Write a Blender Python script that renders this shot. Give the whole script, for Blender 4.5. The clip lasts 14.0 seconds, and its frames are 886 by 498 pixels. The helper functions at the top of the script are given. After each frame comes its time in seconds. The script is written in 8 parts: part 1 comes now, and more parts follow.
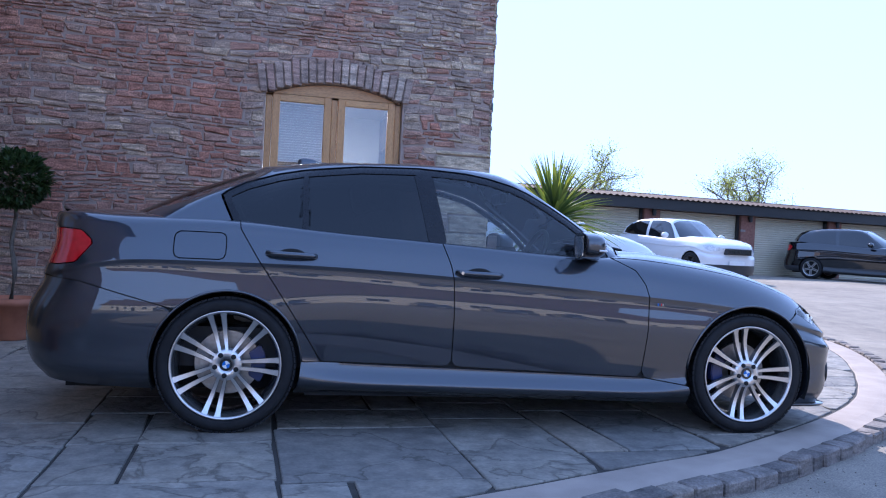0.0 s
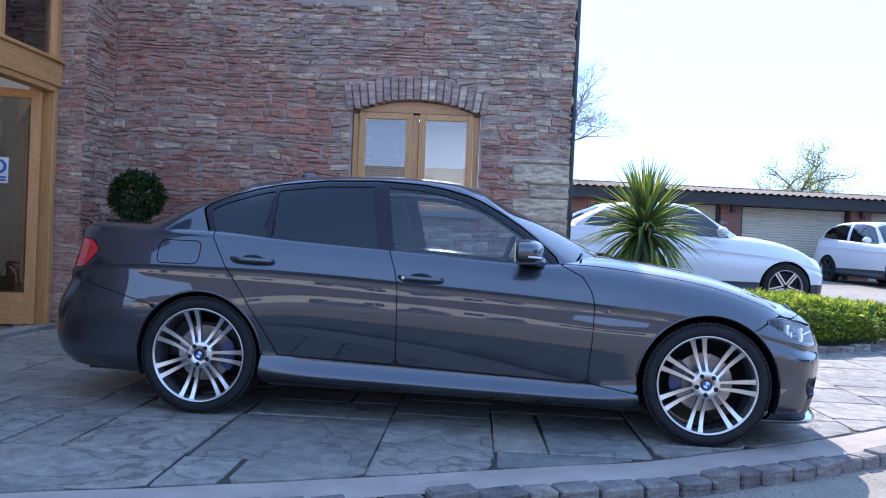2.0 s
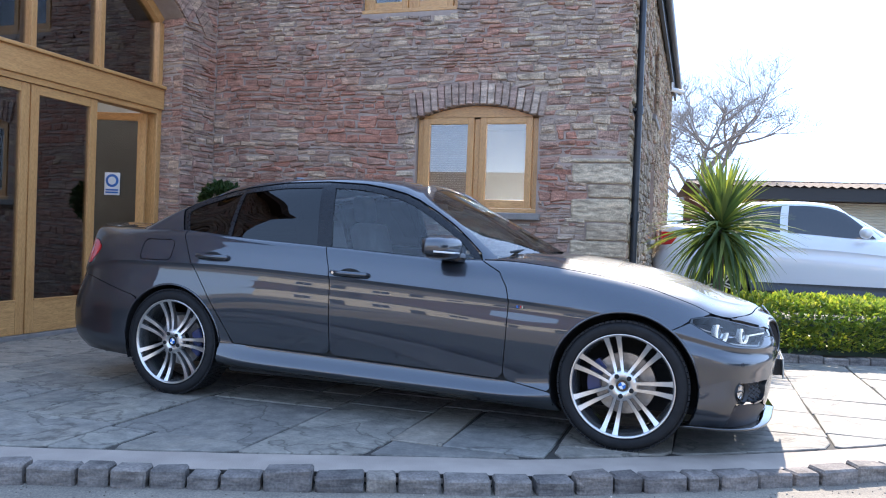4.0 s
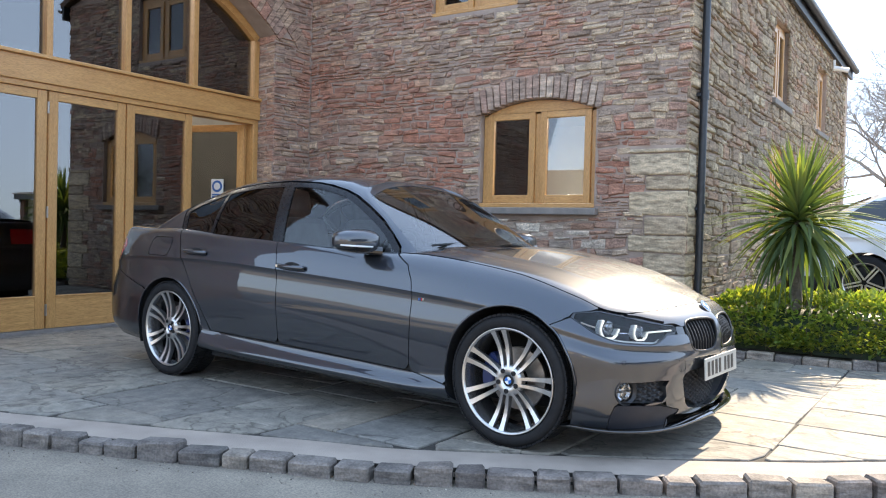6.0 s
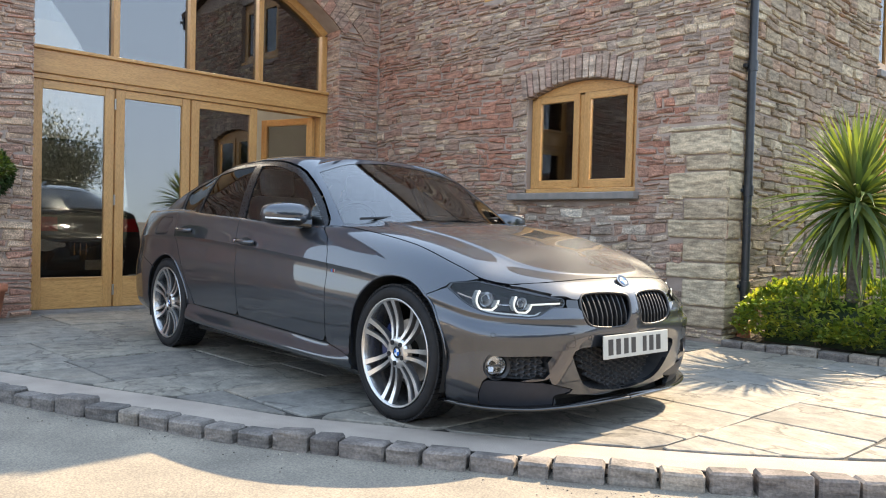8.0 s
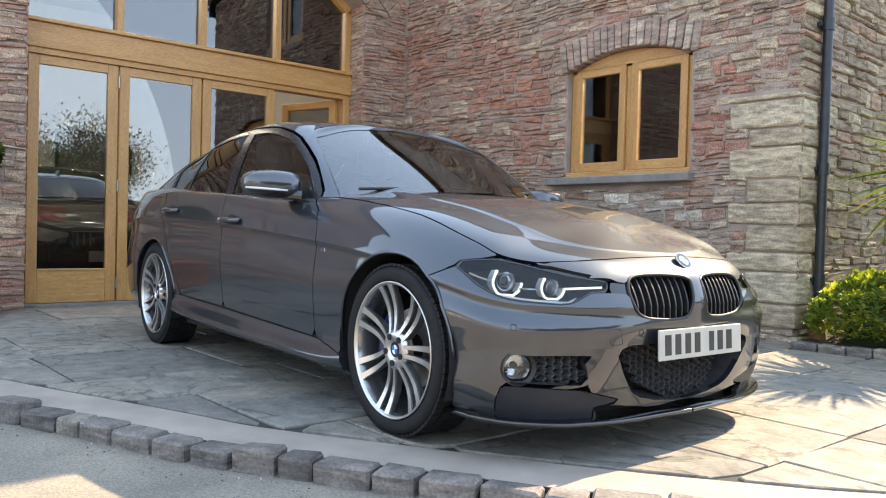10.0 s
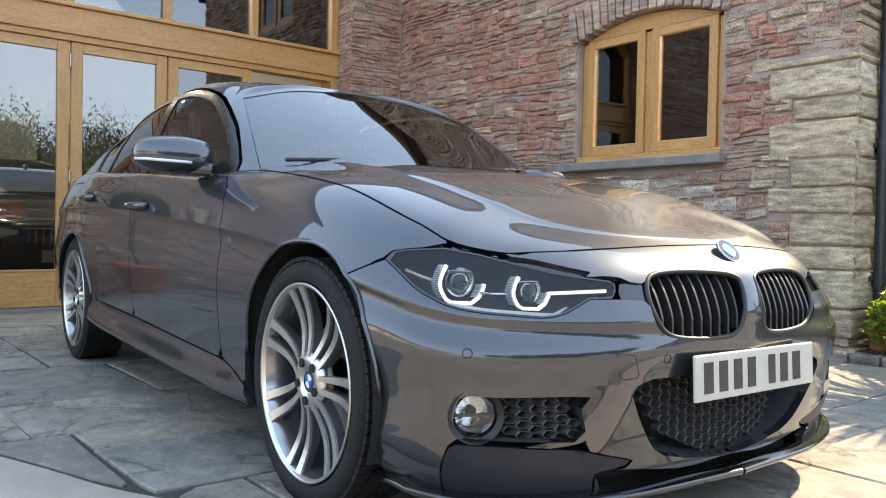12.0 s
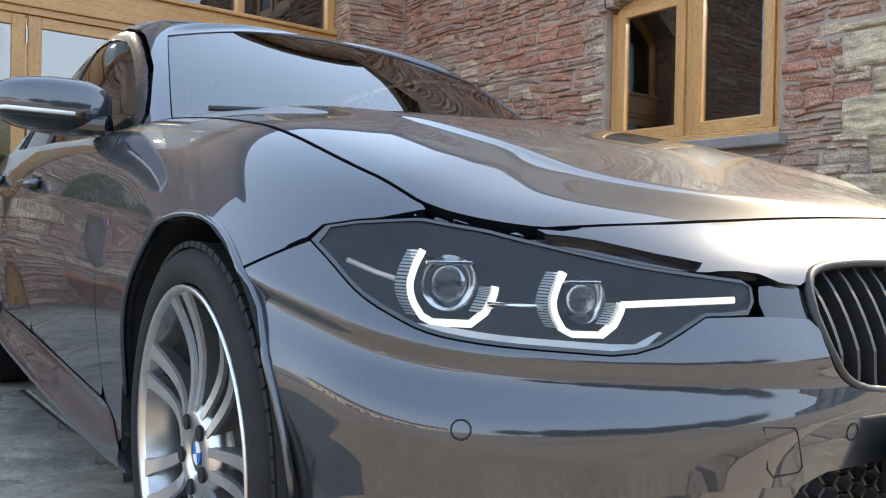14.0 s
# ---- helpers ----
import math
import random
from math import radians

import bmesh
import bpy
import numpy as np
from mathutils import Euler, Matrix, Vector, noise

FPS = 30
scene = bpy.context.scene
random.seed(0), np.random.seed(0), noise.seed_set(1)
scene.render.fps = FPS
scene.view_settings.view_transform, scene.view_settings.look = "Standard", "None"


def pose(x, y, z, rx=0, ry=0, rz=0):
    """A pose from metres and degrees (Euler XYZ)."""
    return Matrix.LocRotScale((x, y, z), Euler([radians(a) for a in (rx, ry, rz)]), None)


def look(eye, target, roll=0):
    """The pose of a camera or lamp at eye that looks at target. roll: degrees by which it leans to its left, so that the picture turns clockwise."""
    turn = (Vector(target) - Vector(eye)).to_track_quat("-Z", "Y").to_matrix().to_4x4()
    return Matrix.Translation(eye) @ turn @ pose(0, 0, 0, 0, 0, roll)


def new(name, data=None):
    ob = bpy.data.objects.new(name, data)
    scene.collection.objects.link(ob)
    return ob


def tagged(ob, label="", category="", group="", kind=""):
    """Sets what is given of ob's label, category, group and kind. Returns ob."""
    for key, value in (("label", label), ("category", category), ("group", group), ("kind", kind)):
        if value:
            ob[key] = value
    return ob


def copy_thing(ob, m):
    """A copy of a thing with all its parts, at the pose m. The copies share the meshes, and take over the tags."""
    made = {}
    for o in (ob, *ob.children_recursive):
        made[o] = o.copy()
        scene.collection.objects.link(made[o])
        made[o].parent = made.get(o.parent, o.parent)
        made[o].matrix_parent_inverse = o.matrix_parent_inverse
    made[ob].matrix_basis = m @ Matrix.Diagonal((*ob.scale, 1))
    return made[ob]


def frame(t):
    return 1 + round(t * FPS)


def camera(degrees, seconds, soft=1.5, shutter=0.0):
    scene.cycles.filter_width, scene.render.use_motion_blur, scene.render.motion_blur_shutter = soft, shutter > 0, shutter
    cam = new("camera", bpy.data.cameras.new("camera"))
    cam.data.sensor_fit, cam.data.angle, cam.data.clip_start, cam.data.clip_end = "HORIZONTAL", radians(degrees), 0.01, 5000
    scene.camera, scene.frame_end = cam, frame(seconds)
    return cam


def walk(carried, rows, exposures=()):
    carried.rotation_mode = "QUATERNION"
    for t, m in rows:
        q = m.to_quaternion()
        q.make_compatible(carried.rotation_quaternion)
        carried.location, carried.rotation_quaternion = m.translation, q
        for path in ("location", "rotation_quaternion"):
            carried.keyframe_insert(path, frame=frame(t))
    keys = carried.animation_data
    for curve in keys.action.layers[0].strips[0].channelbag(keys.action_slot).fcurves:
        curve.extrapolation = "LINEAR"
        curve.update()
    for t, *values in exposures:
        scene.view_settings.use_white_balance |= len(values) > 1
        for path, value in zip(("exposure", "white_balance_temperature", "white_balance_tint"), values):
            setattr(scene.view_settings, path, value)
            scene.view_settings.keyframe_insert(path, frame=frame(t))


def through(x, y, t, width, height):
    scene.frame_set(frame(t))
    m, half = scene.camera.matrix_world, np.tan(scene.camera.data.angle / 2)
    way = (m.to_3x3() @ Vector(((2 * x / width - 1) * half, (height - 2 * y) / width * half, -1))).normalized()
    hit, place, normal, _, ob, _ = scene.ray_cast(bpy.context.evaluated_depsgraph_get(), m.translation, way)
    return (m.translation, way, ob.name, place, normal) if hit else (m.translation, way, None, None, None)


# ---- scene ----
cam = camera(58.7, 14.0, 1.1)
PATH = [
    (0, (-1.351, -4.778, 0.983), (-0.878, -2.835, 0.965), 2.8),
    (0.5, (-1.013, -4.918, 1.014), (-0.673, -2.948, 0.994), 2.7),
    (1, (-0.71, -5.05, 1.02), (-0.498, -3.061, 1.004), 2.7),
    (1.5, (-0.29, -5.098, 1.035), (-0.232, -3.099, 1.013), 2.6),
    (2, (0.103, -5.197, 1.056), (0.016, -3.199, 1.028), 2.6),
    (2.5, (0.509, -5.196, 1.055), (0.284, -3.209, 1.024), 2.5),
    (3, (0.915, -5.181, 1.054), (0.559, -3.213, 1.02), 2.4),
    (5.3, (2.737, -4.602, 1.046), (1.783, -2.844, 1.007), 1.7),
    (5.5, (2.9, -4.522, 1.055), (1.895, -2.793, 1.009), 1.6),
    (6, (3.26, -4.365, 1.068), (2.146, -2.704, 1.023), 1.5),
    (6.5, (3.606, -4.122, 1.06), (2.379, -2.543, 1.013), 1.4),
    (7, (3.945, -3.948, 1.059), (2.625, -2.447, 1.011), 1.4),
    (7.5, (4.198, -3.652, 1.042), (2.802, -2.22, 0.993), 1.4),
    (8, (4.281, -3.407, 0.939), (2.833, -2.029, 0.888), 1.5),
    (8.2, (4.262, -3.364, 0.913), (2.798, -2.004, 0.855), 1.5),
    (10.3, (3.725, -2.645, 0.793), (2.196, -1.357, 0.747), 1.4),
    (10.5, (3.682, -2.568, 0.804), (2.147, -1.286, 0.756), 1.3),
    (11, (3.551, -2.388, 0.796), (2.009, -1.115, 0.749), 1.3),
    (11.5, (3.415, -2.174, 0.779), (1.866, -0.91, 0.735), 1.2),
    (12, (3.225, -1.974, 0.74), (1.67, -0.717, 0.697), 1.2),
    (12.5, (3.039, -1.793, 0.707), (1.476, -0.546, 0.667), 1.1),
    (13, (2.877, -1.605, 0.699), (1.306, -0.368, 0.662), 1.0),
    (13.5, (2.744, -1.491, 0.684), (1.168, -0.261, 0.65), 1.0),
    (14, (2.573, -1.383, 0.678), (0.995, -0.153, 0.651), 1.1),
]
# stops, white balance along the way
EXPOSURES = [(0.0, 3.2, 5250, 22), (3.0, 3.55, 5550, 14), (5.5, 3.85, 6900, 12), (6.5, 3.85, 7300, 10), (8.0, 3.9, 7700, 10), (11.0, 4.0, 7700, 10), (14.0, 3.95, 7500, 10)]
walk(cam, [(t, look(eye, target, roll)) for t, eye, target, roll in PATH], EXPOSURES)

# ---- daylight ----
SUN_TO = Vector((0.035, 0.765, 0.643)).normalized()
world = bpy.data.worlds.new("sky")
scene.world = world
world.use_nodes = True
wn = world.node_tree.nodes
sky = wn.new("ShaderNodeTexSky")
sky.sky_type, sky.sun_disc = "NISHITA", False
sky.sun_elevation = math.asin(SUN_TO.z)
sky.sun_rotation = math.atan2(SUN_TO.x, SUN_TO.y)
sky.air_density, sky.dust_density, sky.ozone_density = 1.2, 0.1, 1.3
wn["Background"].inputs["Strength"].default_value = 0.155
# thin even haze: the glare round the sun levels off
haze, veil = wn.new("ShaderNodeVectorMath"), wn.new("ShaderNodeVectorMath")
haze.operation, veil.operation = "MULTIPLY_ADD", "DIVIDE"
haze.inputs[1].default_value, haze.inputs[2].default_value = (1.25, 0.92, 0.62), (1.0, 1.0, 1.0)
world.node_tree.links.new(sky.outputs["Color"], haze.inputs[0])
world.node_tree.links.new(sky.outputs["Color"], veil.inputs[0])
world.node_tree.links.new(haze.outputs[0], veil.inputs[1])
world.node_tree.links.new(veil.outputs[0], wn["Background"].inputs["Color"])
sun = new("sun", bpy.data.lights.new("sun", "SUN"))
sun.data.energy, sun.data.angle, sun.data.color = 0.85, radians(0.6), (1.0, 0.86, 0.67)
sun.matrix_world = look((0, 0, 30), Vector((0, 0, 30)) - SUN_TO)


# ---- materials ----
def nodes_of(name):
    m = bpy.data.materials.new(name)
    m.use_nodes = True
    t = m.node_tree
    return m, t, t.nodes, t.links, t.nodes["Principled BSDF"]


def noise_node(t, scale, detail=4.0, coord="Object", stretch=None):
    tc = t.nodes.new("ShaderNodeTexCoord")
    n = t.nodes.new("ShaderNodeTexNoise")
    n.inputs["Scale"].default_value, n.inputs["Detail"].default_value = scale, detail
    if stretch:
        mp = t.nodes.new("ShaderNodeMapping")
        mp.inputs["Scale"].default_value = stretch
        t.links.new(tc.outputs[coord], mp.inputs["Vector"])
        t.links.new(mp.outputs["Vector"], n.inputs["Vector"])
    else:
        t.links.new(tc.outputs[coord], n.inputs["Vector"])
    return n


def ramp(t, src, stops):
    r = t.nodes.new("ShaderNodeValToRGB")
    e = r.color_ramp.elements
    while len(e) < len(stops):
        e.new(0.5)
    for el, (p, c) in zip(e, stops):
        el.position, el.color = p, (*c, 1)
    t.links.new(src, r.inputs["Fac"])
    return r


def mix(t, fac, a, b, mode="MIX"):
    m = t.nodes.new("ShaderNodeMix")
    m.data_type, m.blend_type = "RGBA", mode
    for sock, v in ((m.inputs["Factor"], fac), (m.inputs["A"], a), (m.inputs["B"], b)):
        if hasattr(v, "is_linked"):
            t.links.new(v, sock)
        elif isinstance(v, (int, float)):
            sock.default_value = v
        else:
            sock.default_value = (*v, 1)
    return m.outputs["Result"]


def bump(t, bsdf, src, strength=0.3, dist=0.01, below=None):
    b = t.nodes.new("ShaderNodeBump")
    b.inputs["Strength"].default_value, b.inputs["Distance"].default_value = strength, dist
    t.links.new(src, b.inputs["Height"])
    if below:
        t.links.new(below.outputs["Normal"], b.inputs["Normal"])
    t.links.new(b.outputs["Normal"], bsdf.inputs["Normal"])
    return b


def surf(name, c1, c2, scale=8.0, rough=0.6, relief=0.2, fine=60.0, metal=0.0, coat=0.0, stretch=None, dist=0.004, spec=0.5):
    """A plain surface: two colours by a broad noise, a fine relief, uneven roughness."""
    m, t, n, l, b = nodes_of(name)
    big = noise_node(t, scale, 5, stretch=stretch)
    r = ramp(t, big.outputs["Fac"], [(0.3, c1), (0.7, c2)])
    l.new(r.outputs["Color"], b.inputs["Base Color"])
    small = noise_node(t, fine, 3, stretch=stretch)
    rr = n.new("ShaderNodeMapRange")
    rr.inputs["To Min"].default_value, rr.inputs["To Max"].default_value = rough * 0.85, min(1, rough * 1.15)
    l.new(small.outputs["Fac"], rr.inputs["Value"])
    l.new(rr.outputs["Result"], b.inputs["Roughness"])
    b.inputs["Metallic"].default_value, b.inputs["Coat Weight"].default_value = metal, coat
    b.inputs["Specular IOR Level"].default_value = spec
    if relief:
        bump(t, b, small.outputs["Fac"], relief, dist)
    return m


def glass_mat(name, tint, rough=0.0, alpha=None):
    """A thin pane: clear by transparency under a mirror coat."""
    m, t, n, l, b = nodes_of(name)
    tr, gl, mx, fr = (n.new("ShaderNodeBsdf" + k) if k in ("Transparent", "Glossy") else n.new("ShaderNode" + k) for k in ("Transparent", "Glossy", "MixShader", "Fresnel"))
    tr.inputs["Color"].default_value = (*tint, 1)
    gl.inputs["Roughness"].default_value = rough
    fr.inputs["IOR"].default_value = 1.9 if alpha is None else alpha
    l.new(fr.outputs["Fac"], mx.inputs["Fac"])
    l.new(tr.outputs["BSDF"], mx.inputs[1])
    l.new(gl.outputs["BSDF"], mx.inputs[2])
    l.new(mx.outputs["Shader"], n["Material Output"].inputs["Surface"])
    return m


def stone_mat(name, stops, warm=(0.36, 0.175, 0.125), warm_amount=0.6, pits=0.75):
    """Rubble: every stone takes a tone of its own; broad patches lean to red; bedding grain runs flat."""
    m, t, n, l, b = nodes_of(name)
    g, o = n.new("ShaderNodeNewGeometry"), n.new("ShaderNodeObjectInfo")
    add, fr = n.new("ShaderNodeMath"), n.new("ShaderNodeMath")
    add.operation, fr.operation = "ADD", "FRACT"
    l.new(g.outputs["Random Per Island"], add.inputs[0])
    l.new(o.outputs["Random"], add.inputs[1])
    l.new(add.outputs[0], fr.inputs[0])
    r = ramp(t, fr.outputs[0], stops)
    r.color_ramp.interpolation = "CONSTANT" if len(stops) > 5 else "LINEAR"
    patch = n.new("ShaderNodeTexNoise")
    patch.inputs["Scale"].default_value, patch.inputs["Detail"].default_value = 0.9, 3
    l.new(g.outputs["Position"], patch.inputs["Vector"])
    pr = ramp(t, patch.outputs["Fac"], [(0.47, (0, 0, 0)), (0.63, (warm_amount,) * 3)])
    sep, west = n.new("ShaderNodeSeparateXYZ"), n.new("ShaderNodeMapRange")
    l.new(g.outputs["Position"], sep.inputs[0])
    l.new(sep.outputs["X"], west.inputs["Value"])
    west.inputs["From Min"].default_value, west.inputs["From Max"].default_value = -0.6, -3.6
    west.inputs["To Min"].default_value, west.inputs["To Max"].default_value = 0.0, 0.42 * warm_amount
    both = mix(t, 1.0, pr.outputs["Color"], west.outputs["Result"], "ADD")
    col = mix(t, both, r.outputs["Color"], warm)
    gn = n.new("ShaderNodeTexNoise")
    mp = n.new("ShaderNodeMapping")
    mp.inputs["Scale"].default_value = (9, 9, 34)
    l.new(g.outputs["Position"], mp.inputs["Vector"])
    l.new(mp.outputs["Vector"], gn.inputs["Vector"])
    gn.inputs["Scale"].default_value, gn.inputs["Detail"].default_value = 1.0, 8
    gr = ramp(t, gn.outputs["Fac"], [(0.28, (0.56, 0.55, 0.54)), (0.72, (1.62, 1.6, 1.54))])
    col = mix(t, 1.0, col, gr.outputs["Color"], "MULTIPLY")
    pit = n.new("ShaderNodeTexNoise")
    pit.inputs["Scale"].default_value, pit.inputs["Detail"].default_value = 85, 4
    l.new(g.outputs["Position"], pit.inputs["Vector"])
    col = mix(t, pits, col, ramp(t, pit.outputs["Fac"], [(0.33, (0.45, 0.44, 0.43)), (0.5, (1, 1, 1)), (0.66, (1.6, 1.56, 1.5))]).outputs["Color"], "MULTIPLY")
    l.new(col, b.inputs["Base Color"])
    b.inputs["Roughness"].default_value = 0.88
    b.inputs["Specular IOR Level"].default_value = 0.25
    b1 = bump(t, b, gn.outputs["Fac"], 0.9, 0.014)
    bump(t, b, pit.outputs["Fac"], 0.6 * pits, 0.005, b1)
    return m


def wood_mat(name, c1, c2, stretch):
    m, t, n, l, b = nodes_of(name)
    g = noise_node(t, 6.0, 6, stretch=stretch)
    r = ramp(t, g.outputs["Fac"], [(0.25, c1), (0.75, c2)])
    pore = noise_node(t, 40.0, 3, stretch=stretch)
    pr = ramp(t, pore.outputs["Fac"], [(0.35, (0.72, 0.68, 0.62)), (0.55, (1, 1, 1))])
    l.new(mix(t, 1.0, r.outputs["Color"], pr.outputs["Color"], "MULTIPLY"), b.inputs["Base Color"])
    b.inputs["Roughness"].default_value = 0.42
    b.inputs["Coat Weight"].default_value, b.inputs["Coat Roughness"].default_value = 0.25, 0.3
    bump(t, b, pore.outputs["Fac"], 0.15, 0.002)
    return m


def slab_mat():
    """Riven sandstone flags: a tone for each, veins, a cleft face."""
    m, t, n, l, b = nodes_of("riven_flagstone")
    o = n.new("ShaderNodeObjectInfo")
    g = n.new("ShaderNodeNewGeometry")
    r = ramp(t, o.outputs["Random"], [(0.0, (0.175, 0.165, 0.150)), (0.4, (0.255, 0.232, 0.195)), (0.7, (0.215, 0.207, 0.19)), (1.0, (0.28, 0.245, 0.20))])
    big = n.new("ShaderNodeTexNoise")
    big.inputs["Scale"].default_value, big.inputs["Detail"].default_value, big.inputs["Distortion"].default_value = 1.6, 6, 1.5
    l.new(g.outputs["Position"], big.inputs["Vector"])
    br = ramp(t, big.outputs["Fac"], [(0.3, (0.84, 0.845, 0.85)), (0.5, (1, 1, 1)), (0.72, (1.12, 1.10, 1.06))])
    col = mix(t, 1.0, r.outputs["Color"], br.outputs["Color"], "MULTIPLY")
    # fine dark cracks and cleft edges, each slab with its own
    shift = n.new("ShaderNodeVectorMath")
    shift.operation = "MULTIPLY_ADD"
    shift.inputs[1].default_value = (37.0, 23.0, 11.0)
    l.new(o.outputs["Random"], shift.inputs[0])
    l.new(g.outputs["Position"], shift.inputs[2])
    wv = n.new("ShaderNodeTexNoise")
    wv.inputs["Scale"].default_value, wv.inputs["Detail"].default_value, wv.inputs["Distortion"].default_value = 1.9, 7, 0.6
    l.new(shift.outputs[0], wv.inputs["Vector"])
    wr = ramp(t, wv.outputs["Fac"], [(0.0, (1, 1, 1)), (0.478, (1, 1, 1)), (0.5, (0.34, 0.33, 0.32)), (0.513, (1.12, 1.12, 1.1)), (0.62, (1, 1, 1)), (0.7, (0.8, 0.8, 0.8))])
    col = mix(t, 0.7, col, wr.outputs["Color"], "MULTIPLY")
    mid = n.new("ShaderNodeTexNoise")
    mid.inputs["Scale"].default_value, mid.inputs["Detail"].default_value = 11, 7
    l.new(shift.outputs[0], mid.inputs["Vector"])
    mr = ramp(t, mid.outputs["Fac"], [(0.33, (0.78, 0.78, 0.78)), (0.66, (1.2, 1.19, 1.17))])
    col = mix(t, 1.0, col, mr.outputs["Color"], "MULTIPLY")
    fine = n.new("ShaderNodeTexNoise")
    fine.inputs["Scale"].default_value, fine.inputs["Detail"].default_value = 55, 5
    l.new(g.outputs["Position"], fine.inputs["Vector"])
    fr = ramp(t, fine.outputs["Fac"], [(0.3, (0.85, 0.85, 0.85)), (0.7, (1.12, 1.12, 1.12))])
    l.new(mix(t, 1.0, col, fr.outputs["Color"], "MULTIPLY"), b.inputs["Base Color"])
    b.inputs["Roughness"].default_value = 0.72
    b.inputs["Specular IOR Level"].default_value = 0.35
    b1 = bump(t, b, big.outputs["Fac"], 0.8, 0.035)
    b2 = bump(t, b, wr.outputs["Color"], 0.35, 0.004, bump(t, b, mid.outputs["Fac"], 0.6, 0.012, b1))
    bump(t, b, fine.outputs["Fac"], 0.2, 0.003, b2)
    return m


M_STONE = stone_mat("rubble_stone", [(0.0, (0.24, 0.185, 0.15)), (0.14, (0.345, 0.27, 0.21)), (0.3, (0.305, 0.20, 0.16)), (0.45, (0.385, 0.30, 0.225)),
                                     (0.58, (0.32, 0.25, 0.205)), (0.72, (0.36, 0.21, 0.16)), (0.84, (0.41, 0.325, 0.24)), (0.94, (0.48, 0.39, 0.29))])
M_STONE_SIDE = stone_mat("sunny_rubble_stone", [(0.0, (0.22, 0.175, 0.125)), (0.16, (0.30, 0.24, 0.17)), (0.34, (0.25, 0.19, 0.14)), (0.5, (0.34, 0.275, 0.195)),
                                               (0.66, (0.27, 0.22, 0.165)), (0.8, (0.31, 0.21, 0.15)), (0.92, (0.40, 0.33, 0.235))], warm_amount=0.10)
M_QUOIN = stone_mat("quoin_stone", [(0.0, (0.32, 0.255, 0.185)), (0.35, (0.45, 0.37, 0.265)), (0.7, (0.36, 0.29, 0.21)), (1.0, (0.48, 0.405, 0.30))], warm_amount=0.12, pits=0.4)
M_REDSTONE = stone_mat("red_brick_stone", [(0.0, (0.30, 0.145, 0.105)), (0.4, (0.36, 0.18, 0.13)), (0.7, (0.29, 0.18, 0.14)), (1.0, (0.36, 0.235, 0.18))], warm_amount=0.3)
M_LIMED = stone_mat("limewashed_brick", [(0.0, (0.25, 0.17, 0.13)), (0.3, (0.33, 0.20, 0.15)), (0.62, (0.30, 0.24, 0.20)), (0.85, (0.36, 0.30, 0.25)), (1.0, (0.58, 0.53, 0.46))], warm_amount=0.1)
M_VOUS = stone_mat("arch_stone", [(0.0, (0.29, 0.225, 0.19)), (0.4, (0.335, 0.26, 0.215)), (0.7, (0.33, 0.225, 0.19)), (1.0, (0.46, 0.38, 0.31))], warm_amount=0.2, pits=0.5)
M_MORTAR = surf("lime_mortar", (0.31, 0.24, 0.20), (0.45, 0.36, 0.30), 5, 0.95, 0.6, 90, dist=0.01, spec=0.2)
M_OAK_H = wood_mat("oak_lying", (0.50, 0.245, 0.078), (0.66, 0.36, 0.13), (6, 0.6, 6))
M_OAK_X = wood_mat("oak_lying_across", (0.52, 0.265, 0.088), (0.68, 0.38, 0.14), (0.6, 6, 6))
M_OAK_V = wood_mat("oak_upright", (0.49, 0.245, 0.08), (0.64, 0.35, 0.125), (6, 6, 0.6))
M_SLAB = slab_mat()
M_BED_JOINT = surf("sanded_joint", (0.03, 0.027, 0.023), (0.06, 0.053, 0.045), 9, 0.95, 0.5, 120)
M_HAUNCH = surf("pinkish_concrete", (0.30, 0.25, 0.21), (0.40, 0.335, 0.28), 4, 0.9, 0.5, 140, dist=0.006)
M_KERB = stone_mat("kerb_sett", [(0.0, (0.11, 0.102, 0.098)), (0.35, (0.185, 0.165, 0.152)), (0.7, (0.14, 0.128, 0.122)), (1.0, (0.26, 0.225, 0.19))], warm_amount=0.05, pits=0.4)
M_PANE = glass_mat("window_pane", (0.62, 0.65, 0.65), alpha=2.2)
M_PANE_DOOR = glass_mat("double_glazed_pane", (0.58, 0.61, 0.61), alpha=2.7)
M_SILL = surf("weathered_sill_stone", (0.20, 0.185, 0.17), (0.28, 0.25, 0.225), 12, 0.85, 0.4, 80)
M_PIPE = surf("painted_dark_iron", (0.018, 0.022, 0.028), (0.03, 0.035, 0.042), 20, 0.35, 0.1, 90)
M_TERRA = surf("terracotta", (0.36, 0.13, 0.07), (0.47, 0.19, 0.105), 9, 0.8, 0.25, 90)
M_PLASTER = surf("painted_plaster", (0.66, 0.65, 0.62), (0.74, 0.73, 0.70), 3, 0.8, 0.1, 70)
M_FLOOR_IN = surf("polished_floor_tile", (0.16, 0.155, 0.15), (0.2, 0.195, 0.19), 4, 0.25, 0.05, 60)
M_TILE_ROOF = surf("red_brown_roof_tile", (0.075, 0.048, 0.036), (0.135, 0.085, 0.06), 3, 0.85, 0.4, 30)
M_BLACK = surf("black_plastic", (0.012, 0.012, 0.013), (0.02, 0.02, 0.021), 30, 0.45, 0.1, 200)
M_STEEL = surf("brushed_steel", (0.45, 0.44, 0.42), (0.55, 0.54, 0.52), 40, 0.3, 0.05, 200, metal=1.0)
